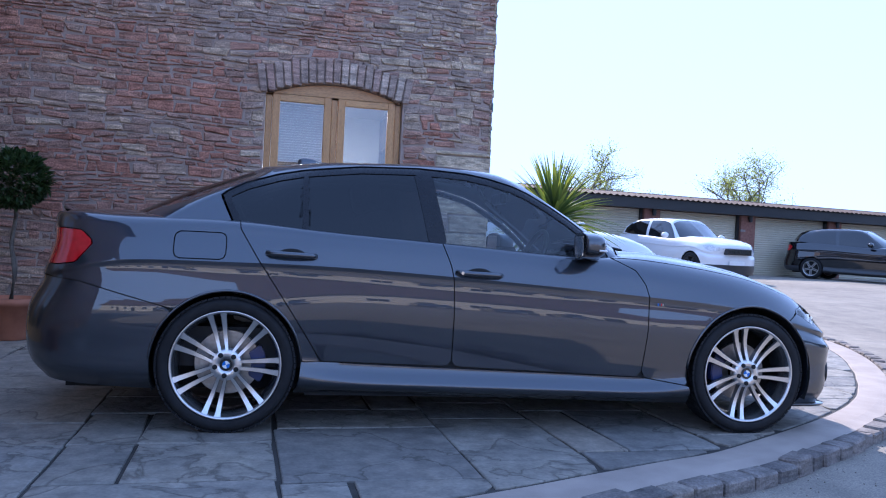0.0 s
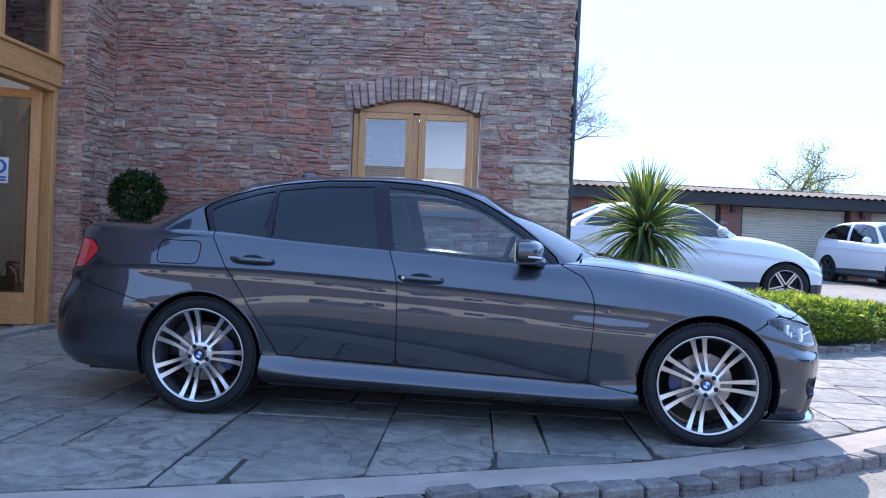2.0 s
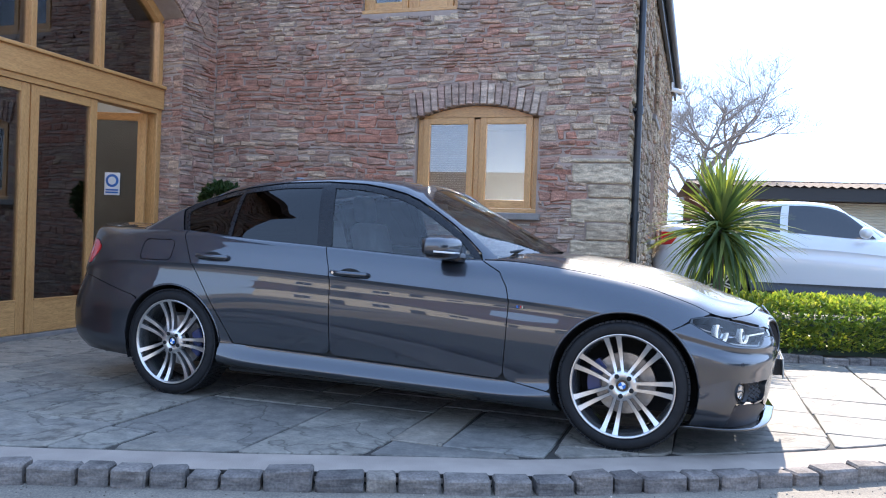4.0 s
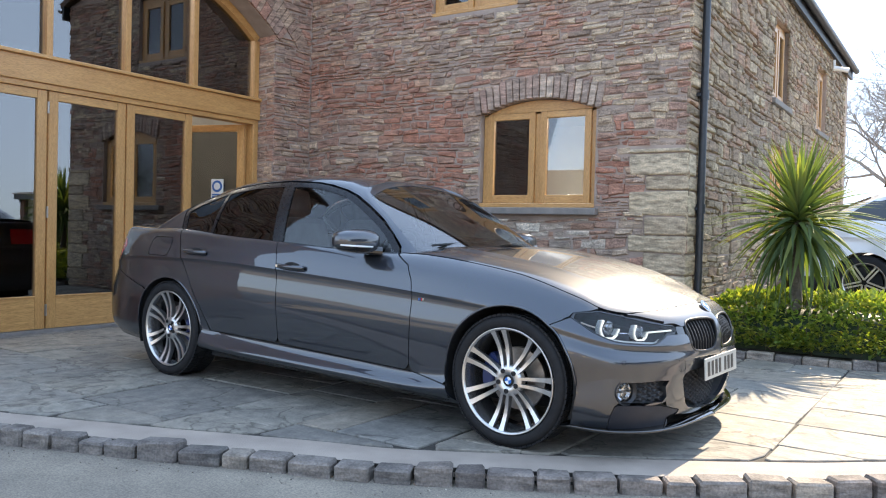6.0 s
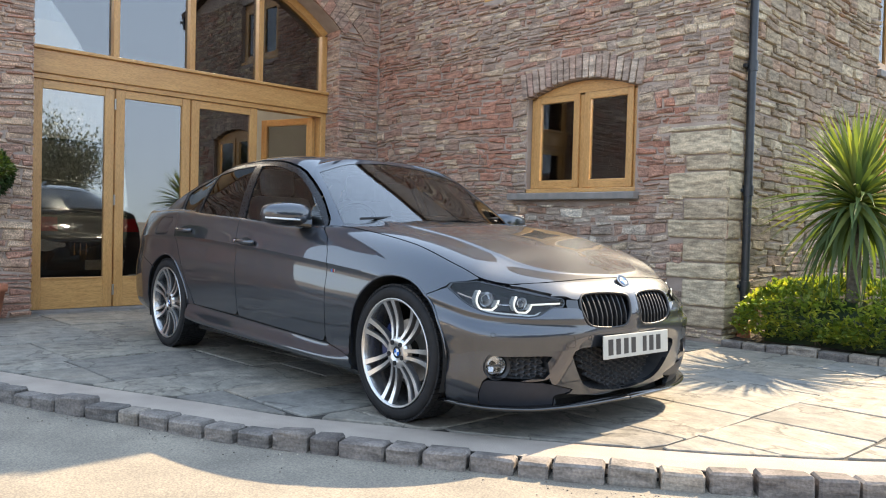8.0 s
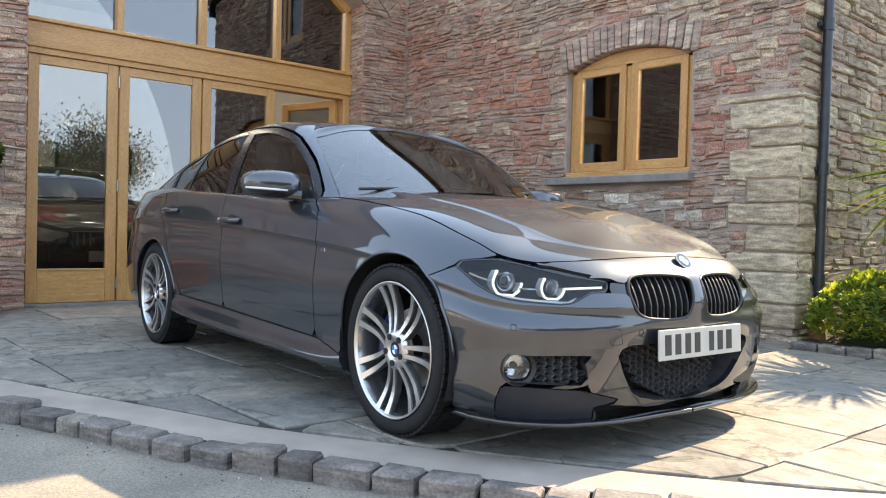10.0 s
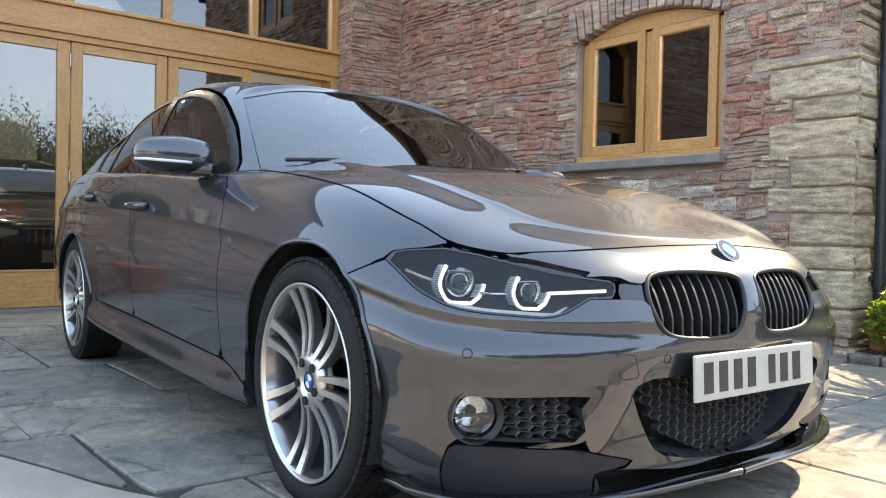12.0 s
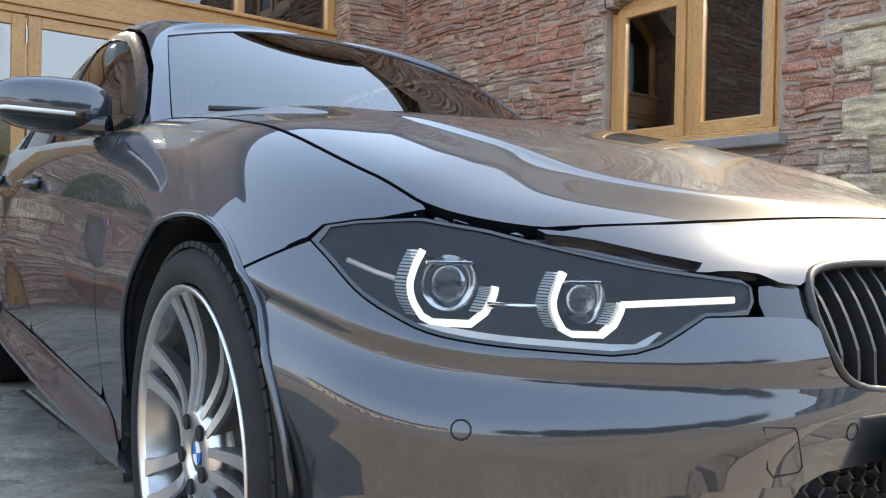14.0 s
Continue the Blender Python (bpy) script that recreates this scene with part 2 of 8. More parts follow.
M_WHITE = surf("white_paint", (0.74, 0.74, 0.72), (0.80, 0.80, 0.78), 9, 0.5, 0.05, 80)


def ground_mat():
    """Worn tarmac with stone chips, pale dust and darker mended areas."""
    m, t, n, l, b = nodes_of("worn_tarmac")
    g = n.new("ShaderNodeNewGeometry")
    big, mid, chip = (n.new("ShaderNodeTexNoise") for _ in range(3))
    for q, s, d in ((big, 0.35, 5), (mid, 3.5, 5), (chip, 120, 3)):
        q.inputs["Scale"].default_value, q.inputs["Detail"].default_value = s, d
        l.new(g.outputs["Position"], q.inputs["Vector"])
    c = ramp(t, big.outputs["Fac"], [(0.3, (0.185, 0.160, 0.132)), (0.7, (0.265, 0.232, 0.188))]).outputs["Color"]
    c = mix(t, 1.0, c, ramp(t, mid.outputs["Fac"], [(0.3, (0.8, 0.8, 0.8)), (0.7, (1.15, 1.15, 1.12))]).outputs["Color"], "MULTIPLY")
    c = mix(t, 1.0, c, ramp(t, chip.outputs["Fac"], [(0.35, (0.76, 0.76, 0.76)), (0.5, (1, 1, 1)), (0.68, (1.3, 1.28, 1.24))]).outputs["Color"], "MULTIPLY")
    l.new(c, b.inputs["Base Color"])
    b.inputs["Roughness"].default_value = 0.9
    b1 = bump(t, b, mid.outputs["Fac"], 0.18, 0.03)
    bump(t, b, chip.outputs["Fac"], 0.35, 0.005, b1)
    return m


M_GROUND = ground_mat()


# ---- mesh helpers ----
def mesh_of(name, verts, faces, smooth=False):
    me = bpy.data.meshes.new(name)
    me.from_pydata([tuple(v) for v in verts], [], faces)
    me.update()
    if smooth:
        me.shade_smooth()
    return me


def from_bm(name, bm, smooth=False):
    me = bpy.data.meshes.new(name)
    bm.to_mesh(me)
    bm.free()
    if smooth:
        me.shade_smooth()
    return me


def part(name, data, material, parent=None, label="", m=None):
    """One mesh object of a bmesh or mesh, under a thing or a part where one is given."""
    if isinstance(data, bmesh.types.BMesh):
        data = from_bm(name, data)
    if material and not data.materials:
        data.materials.append(material)
    ob = new(name, data)
    if m is not None:
        ob.matrix_basis = m
    if parent:
        ob.parent = parent
    if label:
        ob["label"] = label
    return ob


def thing(name, label, category, m=None, group="", kind=""):
    ob = new(name)
    ob.empty_display_size = 0.1
    if m is not None:
        ob.matrix_basis = m
    return tagged(ob, label, category, group, kind)


def add_box(bm, x0, x1, y0, y1, z0, z1, bevel=0.0):
    m = Matrix.Translation(((x0 + x1) / 2, (y0 + y1) / 2, (z0 + z1) / 2)) @ Matrix.Diagonal((x1 - x0, y1 - y0, z1 - z0, 1))
    r = bmesh.ops.create_cube(bm, size=1, matrix=m)
    if bevel:
        es = list({e for v in r["verts"] for e in v.link_edges})
        bmesh.ops.bevel(bm, geom=es, offset=bevel, segments=2, affect="EDGES", profile=0.5)
    return bm


def box(x0, x1, y0, y1, z0, z1, bevel=0.0):
    return add_box(bmesh.new(), x0, x1, y0, y1, z0, z1, bevel)


def add_cyl(bm, p0, p1, r0, r1=None, seg=16, caps=True):
    p0, p1 = Vector(p0), Vector(p1)
    d = p1 - p0
    m = Matrix.Translation((p0 + p1) / 2) @ d.to_track_quat("Z", "Y").to_matrix().to_4x4()
    bmesh.ops.create_cone(bm, cap_ends=caps, segments=seg, radius1=r0, radius2=r0 if r1 is None else r1, depth=d.length, matrix=m)
    return bm


def cyl(p0, p1, r0, r1=None, seg=16, caps=True):
    return add_cyl(bmesh.new(), p0, p1, r0, r1, seg, caps)


def prism(outline, depth, axis="y", at=0.0):
    """A closed outline of (a, b) pairs pushed along an axis from at to at + depth."""
    def place(a, b, d):
        return {"y": (a, d, b), "x": (d, a, b), "z": (a, b, d)}[axis]
    bm = bmesh.new()
    lo = [bm.verts.new(place(a, b, at)) for a, b in outline]
    hi = [bm.verts.new(place(a, b, at + depth)) for a, b in outline]
    bm.faces.new(lo)
    bm.faces.new(hi[::-1])
    for i in range(len(lo)):
        j = (i + 1) % len(lo)
        bm.faces.new((lo[j], lo[i], hi[i], hi[j]))
    bmesh.ops.recalc_face_normals(bm, faces=bm.faces)
    return bm


def sweep(points, radius, seg=8, closed=False, taper=None):
    """A round tube along points."""
    pts = [Vector(p) for p in points]
    n, verts, faces = len(pts), [], []
    up = Vector((0.02, 0.03, 1))
    for i, p in enumerate(pts):
        a, b = (pts[i - 1], pts[(i + 1) % n]) if closed else (pts[max(i - 1, 0)], pts[min(i + 1, n - 1)])
        d = (b - a).normalized()
        s = d.cross(up)
        s = s.normalized() if s.length > 1e-3 else d.orthogonal().normalized()
        u = s.cross(d)
        r = radius if taper is None else radius * (1 + (taper - 1) * i / max(1, n - 1))
        for k in range(seg):
            a = 2 * math.pi * k / seg
            verts.append(p + (s * math.cos(a) + u * math.sin(a)) * r)
    for i in range(n if closed else n - 1):
        j = (i + 1) % n
        for k in range(seg):
            q = (k + 1) % seg
            faces.append((i * seg + k, i * seg + q, j * seg + q, j * seg + k))
    if not closed:
        faces += [tuple(range(seg))[::-1], tuple((n - 1) * seg + k for k in range(seg))]
    return verts, faces


def spline(keys, t):
    """Catmull-Rom through rows whose first number is the parameter; the other columns are returned."""
    ks = [k[0] for k in keys]
    if t <= ks[0]:
        return list(keys[0][1:])
    if t >= ks[-1]:
        return list(keys[-1][1:])
    i = max(j for j in range(len(ks) - 1) if ks[j] <= t)
    h = ks[i + 1] - ks[i]
    u = (t - ks[i]) / h
    out = []
    for c in range(1, len(keys[0])):
        p1, p2 = keys[i][c], keys[i + 1][c]
        s = (p2 - p1) / h
        m1 = s if i == 0 else 0.5 * (s + (p1 - keys[i - 1][c]) / (ks[i] - ks[i - 1]))
        m2 = s if i + 2 >= len(ks) else 0.5 * (s + (keys[i + 2][c] - p2) / (ks[i + 2] - ks[i + 1]))
        a, b = u * u * u, u * u
        out.append((2 * a - 3 * b + 1) * p1 + (a - 2 * b + u) * h * m1 + (-2 * a + 3 * b) * p2 + (a - b) * h * m2)
    return out


# ---- ground, paved apron, kerbs ----
def rise(x, y):
    """The yard climbs a little towards the garages."""
    u, v = min(1.0, max(0.0, (y - 4.4) / 4.2)), min(1.0, max(0.0, (y - 8.5) / 10.0))
    return -0.064 + 0.22 * u * u * (3 - 2 * u) + 0.17 * v * v * (3 - 2 * v)


KERB_LINE = [Vector((x, y, 0)) for x, y in ((-9.0, -4.7), (-5.5, -3.72), (-3.5, -3.1), (-1.28, -2.38), (-0.44, -2.09), (0.45, -1.74), (1.07, -1.5), (1.6, -1.2),
                                            (2.15, -0.87), (2.79, -0.42), (3.28, 0.02), (4.1, 0.98), (4.9, 2.1), (5.5, 3.2), (5.9, 4.3))]


def along(line, step):
    """Evenly spaced points on a smoothed polyline, with their directions."""
    cum = [0.0]
    for a, b in zip(line, line[1:]):
        cum.append(cum[-1] + (b - a).length)
    keys = [(c, p.x, p.y) for c, p in zip(cum, line)]
    out, s = [], 0.0
    while s < cum[-1]:
        p, q = Vector(spline(keys, s)), Vector(spline(keys, s + 0.02))
        d = (q - p).normalized()
        out.append((Vector((p.x, p.y, 0)), Vector((d.x, d.y, 0))))
        s += step
    return out


def make_ground():
    xs = [-400, -150, -60, -30, -15] + [-10 + i for i in range(41)] + [40, 60, 120, 400]
    ys = [-400, -150, -60, -30, -15] + [-10 + i for i in range(41)] + [40, 60, 120, 400]
    verts = [(x, y, rise(x, y)) for y in ys for x in xs]
    nx = len(xs)
    faces = [(j * nx + i, j * nx + i + 1, (j + 1) * nx + i + 1, (j + 1) * nx + i) for j in range(len(ys) - 1) for i in range(nx - 1)]
    tagged(part("ground", mesh_of("ground", verts, faces, True), M_GROUND), "worn pale tarmac yard and road, partly sunlit", "ground", kind="structure")


make_ground()
CURB = along(KERB_LINE, 0.1)
APRON_IN = [p + Vector((-d.y, d.x, 0)) * 0.27 for p, d in CURB]


def make_apron():
    ring = [(p.x, p.y) for p, d in CURB] + [(5.3, 4.6), (1.0, 3.2), (-4.3, 3.2), (-9.0, 3.2)]
    base = part("pavement", prism(ring, 0.140, "z", -0.15), M_BED_JOINT)
    tagged(base, "grey riven sandstone flagstone forecourt", "pavement", kind="structure")
    verts, faces = [], []
    for i, (p, d) in enumerate(CURB):
        s = Vector((-d.y, d.x, 0))
        wob = 0.02 * noise.noise(Vector((i * 0.21, 0, 0)))
        for a, z in ((-0.004, -0.05), (0.004, -0.008), (0.1, 0.0), (0.245 + wob * 0.5, -0.003), (0.268 + wob * 0.3, -0.02)):
            q = p + s * a
            verts.append((q.x, q.y, z + 0.004 * noise.noise(Vector((q.x * 3, q.y * 3, a * 9)))))
    for i in range(len(CURB) - 1):
        for k in range(4):
            faces.append((i * 5 + k, (i + 1) * 5 + k, (i + 1) * 5 + k + 1, i * 5 + k + 1))
    ob = part("pavement_edging", mesh_of("haunch", verts, faces), M_HAUNCH)
    tagged(ob, "pinkish cement strip between flagstones and kerb", "edging", kind="structure")
    return base


PAVEMENT = make_apron()


# ---- stone building ----
def rubble(rng, u0, u1, z0, z1, gaps, place, hs=(0.028, 0.066), ls=(0.06, 0.24), proud=(0.004, 0.026), flip=False, want=None):
    """Coursed rubble over a wall field. gaps(z): stretches of u with no stone. Returns stones as (verts, faces, centre)."""
    out, z = [], z0
    while z < z1 - 0.01:
        h = min(rng.uniform(*hs) if rng.random() < 0.8 else rng.uniform(hs[1], hs[1] * 1.6), z1 - z)
        zm = z + h / 2
        cuts = sorted(gaps(zm))
        spans, a = [], u0
        for g0, g1 in cuts:
            if g0 > a:
                spans.append((a, min(g0, u1)))
            a = max(a, g1)
        if a < u1:
            spans.append((a, u1))
        for s0, s1 in spans:
            u = s0
            while u < s1 - 0.004:
                le = rng.uniform(*ls)
                le *= 0.65 + 0.6 * min(1, h / 0.09)
                if s1 - u - le < 0.07:
                    le = s1 - u
                out.append(stone(rng, u, u + le, z, z + h, rng.uniform(*proud), place, flip))
                u += le
        z += h
    return out


def stone(rng, ua, ub, za, zb, p, place, flip, joint=0.0048):
    v = []
    j = lambda s: rng.uniform(-s, s)
    warp = lambda u, z: 0.055 * noise.noise(Vector((u * 0.8, z * 0.9, 3.1))) + 0.020 * noise.noise(Vector((u * 3.1, z * 2.3, 7)))
    jj = [(j(0.017), j(min(0.015, 0.26 * (zb - za)))) for _ in range(4)]
    lim = 0.32 * min(ub - ua, zb - za)
    for inset, d in ((joint, -0.012), (joint + 0.002, p * 0.55), (min(joint + 0.011, lim), p)):
        for (u, z, su, sz), (a, b) in zip(((ua, za, 1, 1), (ub, za, -1, 1), (ub, zb, -1, -1), (ua, zb, 1, -1)), jj):
            dd = d + (j(0.004) if d > 0 else 0)
            uu, zz = u + su * inset + a, z + sz * inset + b
            v.append(place(uu, zz + warp(uu, zz), dd))
    f = [(8, 9, 10, 11)] + [(r * 4 + i, r * 4 + (i + 1) % 4, r * 4 + 4 + (i + 1) % 4, r * 4 + 4 + i) for r in (0, 1) for i in range(4)]
    if flip:
        f = [q[::-1] for q in f]
    return v, f, ((ua + ub) / 2, (za + zb) / 2)


def joined(name, stones, material, parent, label):
    verts, faces = [], []
    for v, f, c in stones:
        n = len(verts)
        verts += v
        faces += [tuple(i + n for i in q) for q in f]
    ob = part(name, mesh_of(name, verts, faces), material, parent, label)
    ob["kind"] = "stuff"
    return ob


WY, WX, LX = 3.10, 1.00, -3.85          # faces of the front, side and wing walls
front_at = lambda u, z, d: (u, WY - d, z)
side_at = lambda u, z, d: (WX + d, u, z)
wing_at = lambda u, z, d: (LX + d, u, z)
WIN = (-1.28, 0.075, 1.30)
arch_z = lambda x: 2.345 + 0.145 * (1 - ((x + 0.60) / 0.68) ** 2)
UPWIN = (-1.98, -0.86, 3.52, 4.5)
EAVE = 4.65
RIDGE_X, RIDGE_Z = -1.5, 5.47


def gable(x):
    return EAVE + (RIDGE_Z - EAVE) * (1 - abs(x - RIDGE_X) / (WX - RIDGE_X))


def box_wall(name, boxes, label):
    bm = bmesh.new()
    for b in boxes:
        add_box(bm, *b)
    return tagged(part(name, bm, M_MORTAR), label, "wall", kind="structure")


def front_core():
    """The wall's core: an outline with the arched opening cut in."""
    bm = bmesh.new()
    x0, x1, zs = WIN
    n = 12
    add_box(bm, -4.0, x0, WY, WY + 0.45, -0.1, 3.45)
    add_box(bm, x1, WX - 0.002, WY, WY + 0.45, -0.1, 3.45)
    add_box(bm, -4.0, UPWIN[0], WY, WY + 0.45, 3.45, EAVE)
    add_box(bm, UPWIN[1], WX - 0.002, WY, WY + 0.45, 3.45, EAVE)
    add_box(bm, x0, x1, WY, WY + 0.45, -0.1, zs)
    for i in range(n):
        a, b = x0 + (x1 - x0) * i / n, x0 + (x1 - x0) * (i + 1) / n
        add_box(bm, a, b, WY, WY + 0.45, max(arch_z(a), arch_z(b)) - 0.0, 3.45)
    add_box(bm, UPWIN[0], UPWIN[1], WY, WY + 0.45, 3.45, UPWIN[2])
    add_box(bm, UPWIN[0], UPWIN[1], WY, WY + 0.45, UPWIN[3], EAVE)
    me = from_bm("wall_front", bm)
    ob = tagged(part("wall_front", me, M_MORTAR), "weathered red-brown rubble stone wall with lime mortar", "wall", kind="structure")
    gm = prism([(-4.0, EAVE), (WX, EAVE), (RIDGE_X, RIDGE_Z)], 0.4, "y", WY + 0.02)
    part("gable", gm, M_MORTAR, ob)
    return ob


def gaps_front(z):
    g = []
    if WIN[2] - 0.06 < z < 2.70:
        half = 0.68 + 0.012
        if z > 2.345:
            half = 0.70 + 0.05 * min(1, (z - 2.3) / 0.3)
        if z > 2.55:
            half = 0.72 * math.sqrt(max(0.0, 1 - (z - 2.55) / 0.145)) + 0.03
        top = 2.60 + 0.10
        if z < top:
            g.append((-0.60 - half, -0.60 + half) if z > WIN[2] + 0.02 else (-1.49, 0.11))
    if 0.12 < z < 1.92:
        g.append((0.44 + 0.16 * math.floor((z * 4.6) % 2), 1.1))
    if UPWIN[2] - 0.05 < z < 5:
        g.append((UPWIN[0], UPWIN[1]))
    return g


rng = random.Random(11)
WALL_FRONT = front_core()
FRONT_STONES = rubble(rng, LX, WX + 0.012, 0.0, 4.62, gaps_front, front_at)


def quoins():
    """Big squared blocks that tie the corner, seen on both faces."""
    z, i = 0.12, 0
    while z < 1.9:
        h = [0.19, 0.24, 0.15, 0.21, 0.17][i % 5]
        h = min(h, 1.92 - z)
        wide = 0.44 + 0.16 * math.floor(((z + h / 2) * 4.6) % 2)
        bm = box(wide + 0.006, WX + 0.024, WY - 0.026, WY + (0.45 if i % 2 else 0.24), z + 0.006, z + h - 0.006, 0.02)
        for v in bm.verts:
            v.co += noise.noise_vector(v.co * 9) * 0.012
        part("quoin", bm, M_QUOIN, WALL_FRONT)
        z, i = z + h, i + 1


quoins()


def voussoirs():
    n = 19
    for i in range(n):
        u = (i + 0.5) / n
        x = -1.34 + u * 1.475
        lean = (x + 0.60) * 0.28
        w = 1.475 / n / 2 - 0.006
        zb = arch_z(max(-1.27, min(0.065, x))) + 0.006
        zt = zb + 0.245 + rng.uniform(-0.025, 0.02)
        bm = prism([(x - w, zb), (x + w, zb), (x + w + lean * 0.2 + 0.004, zt), (x - w + lean * 0.2 - 0.004, zt)], 0.16, "y", WY - 0.03 - rng.uniform(0, 0.012))
        bmesh.ops.bevel(bm, geom=list(bm.edges), offset=0.008, segments=1, affect="EDGES")
        part("voussoir", bm, M_VOUS, WALL_FRONT)


voussoirs()

# side wall, seen at a slant
SWIN = [(6.75, 7.75, 2.95, 4.05), (6.7, 7.8, 1.15, 2.35), (10.2, 11.2, 2.95, 4.05)]
SIDE_END = 13.6


def side_core():
    bs, ys = [], [WY + 0.45]
    for y0, y1, _, _ in ((6.72, 7.8, 0, 0), (10.2, 11.2, 0, 0)):
        ys += [y0, y1]
    ys.append(SIDE_END)
    for a, b in ((ys[0], ys[1]), (ys[2], ys[3]), (ys[4], ys[5])):
        bs.append((WX - 0.45, WX, a, b, -0.1, EAVE))
    bs += [(WX - 0.45, WX, 6.72, 7.8, -0.1, 1.15), (WX - 0.45, WX, 6.72, 7.8, 2.35, 2.95), (WX - 0.45, WX, 6.72, 7.8, 4.05, EAVE),
           (WX - 0.45, WX, 10.2, 11.2, -0.1, 2.95), (WX - 0.45, WX, 10.2, 11.2, 4.05, EAVE), (-4.0, WX, SIDE_END, SIDE_END + 0.4, -0.1, EAVE)]
    return box_wall("wall_side", bs, "sunlit rubble stone side wall of the old building")


WALL_SIDE = side_core()
side_gaps = lambda z: [(a - 0.01, b + 0.01) for a, b, c, d in SWIN if c - 0.02 < z < d] + ([(WY, WY + 0.3)] if 0.12 < z < 1.92 else [])
SIDE_STONES = rubble(random.Random(5), WY - 0.012, SIDE_END, 0.0, 4.6, side_gaps, side_at, hs=(0.035, 0.10), ls=(0.08, 0.32), proud=(0.008, 0.036))

# wing with the great arched doorway
DOOR_Y0, DOOR_Y1, WING_END = -1.08, 2.45, -3.25
wing_arch = lambda y: 1.27 + math.sqrt(max(0.0, 2.76 ** 2 - (y - 0.685) ** 2))
SPRING = wing_arch(DOOR_Y1)


def wing_core():
    bm = bmesh.new()
    add_box(bm, LX - 0.55, LX, WING_END, DOOR_Y0, -0.1, 4.75)
    add_box(bm, -11.2, LX - 0.55, WING_END, WING_END + 0.4, -0.1, 4.75)
    add_box(bm, LX - 0.55, LX, DOOR_Y1, WY, -0.1, 4.75)
    n = 20
    for i in range(n):
        a, b = DOOR_Y0 + (DOOR_Y1 - DOOR_Y0) * i / n, DOOR_Y0 + (DOOR_Y1 - DOOR_Y0) * (i + 1) / n
        za, zb = wing_arch(a), wing_arch(b)
        vs = [bm.verts.new((x, y, z)) for x in (LX - 0.55, LX) for y, z in ((a, za), (b, zb), (b, 4.75), (a, 4.75))]
        for f in ((0, 1, 2, 3), (7, 6, 5, 4), (0, 4, 5, 1), (3, 2, 6, 7)):
            bm.faces.new([vs[k] for k in f])
    bmesh.ops.recalc_face_normals(bm, faces=bm.faces)
    return tagged(part("wall_wing", bm, M_MORTAR), "rubble stone wing wall with a wide glazed arch", "wall", kind="structure")


WALL_WING = wing_core()


def wing_gaps(z):
    if z < SPRING:
        return [(DOOR_Y0, DOOR_Y1)]
    r = 2.76 + 0.40
    if z - 1.27 < r:
        half = math.sqrt(max(0.0, r * r - (z - 1.27) ** 2))
        return [(0.685 - max(half, 0), 0.685 + max(half, 0))] if half > 0 else []
    return []


WING_STONES = rubble(random.Random(8), WING_END, WY - 0.03, 0.0, 4.7, wing_gaps, wing_at, ls=(0.09, 0.34))


reveal_at = lambda u, z, d: (u, DOOR_Y1 - d, z)
REVEAL_STONES = rubble(random.Random(18), -4.12, LX + 0.01, 0.0, SPRING + 0.02, lambda z: [], reveal_at, ls=(0.10, 0.26), proud=(0.004, 0.012))
reveal_far = lambda u, z, d: (u, DOOR_Y0 + d, z)
REVEAL_FAR = rubble(random.Random(19), -4.12, LX + 0.01, 0.0, SPRING + 0.02, lambda z: [], reveal_far, ls=(0.10, 0.26), proud=(0.004, 0.012), flip=True)


def wing_ring():
    """Two rough courses of stones on edge round the arch."""
    r2 = random.Random(3)
    for k, (ra, rb) in enumerate(((2.765, 2.96), (2.965, 3.16))):
        a0 = math.acos((DOOR_Y1 - 0.685) / 2.76) - (0.03 if k == 0 else 0.13)
        a = a0
        while a < math.pi - a0:
            da = r2.uniform(0.022, 0.045)
            pr = r2.uniform(0.012, 0.035)
            out = [(0.685 + r * math.cos(q), 1.27 + r * math.sin(q)) for r, q in ((ra, a), (rb - r2.uniform(0, 0.03), a), (rb, a + da - 0.003), (ra, a + da - 0.003))]
            bm = prism(out, 0.2 if k == 0 else 0.06, "x", LX + pr - (0.2 if k == 0 else 0.06))
            part("voussoir", bm, M_STONE, WALL_WING)
            a += da


wing_ring()


# ---- roofs ----
def roof_piece(name, quad, thick, label):
    a, b, c, d = (Vector(p) for p in quad)
    n = (b - a).cross(d - a).normalized() * thick
    vs = [a, b, c, d, a - n, b - n, c - n, d - n]
    fs = [(0, 1, 2, 3), (7, 6, 5, 4), (0, 4, 5, 1), (1, 5, 6, 2), (2, 6, 7, 3), (3, 7, 4, 0)]
    return tagged(part(name, mesh_of(name, vs, fs), M_TILE_ROOF), label, "roof", kind="structure")


over = 0.17
dz = over * (RIDGE_Z - EAVE) / (WX - RIDGE_X)
roof_piece("roof_east", ((WX + over, WY - 0.1, EAVE - dz + 0.1), (WX + over, SIDE_END + 0.3, EAVE - dz + 0.1), (RIDGE_X, SIDE_END + 0.3, RIDGE_Z + 0.1), (RIDGE_X, WY - 0.1, RIDGE_Z + 0.1)), 0.09, "old red-brown tiled roof slope")
roof_piece("roof_west", ((-4.0 - over, SIDE_END + 0.3, EAVE - dz + 0.1), (-4.0 - over, WY - 0.1, EAVE - dz + 0.1), (RIDGE_X, WY - 0.1, RIDGE_Z + 0.1), (RIDGE_X, SIDE_END + 0.3, RIDGE_Z + 0.1)), 0.09, "old red-brown tiled roof slope")
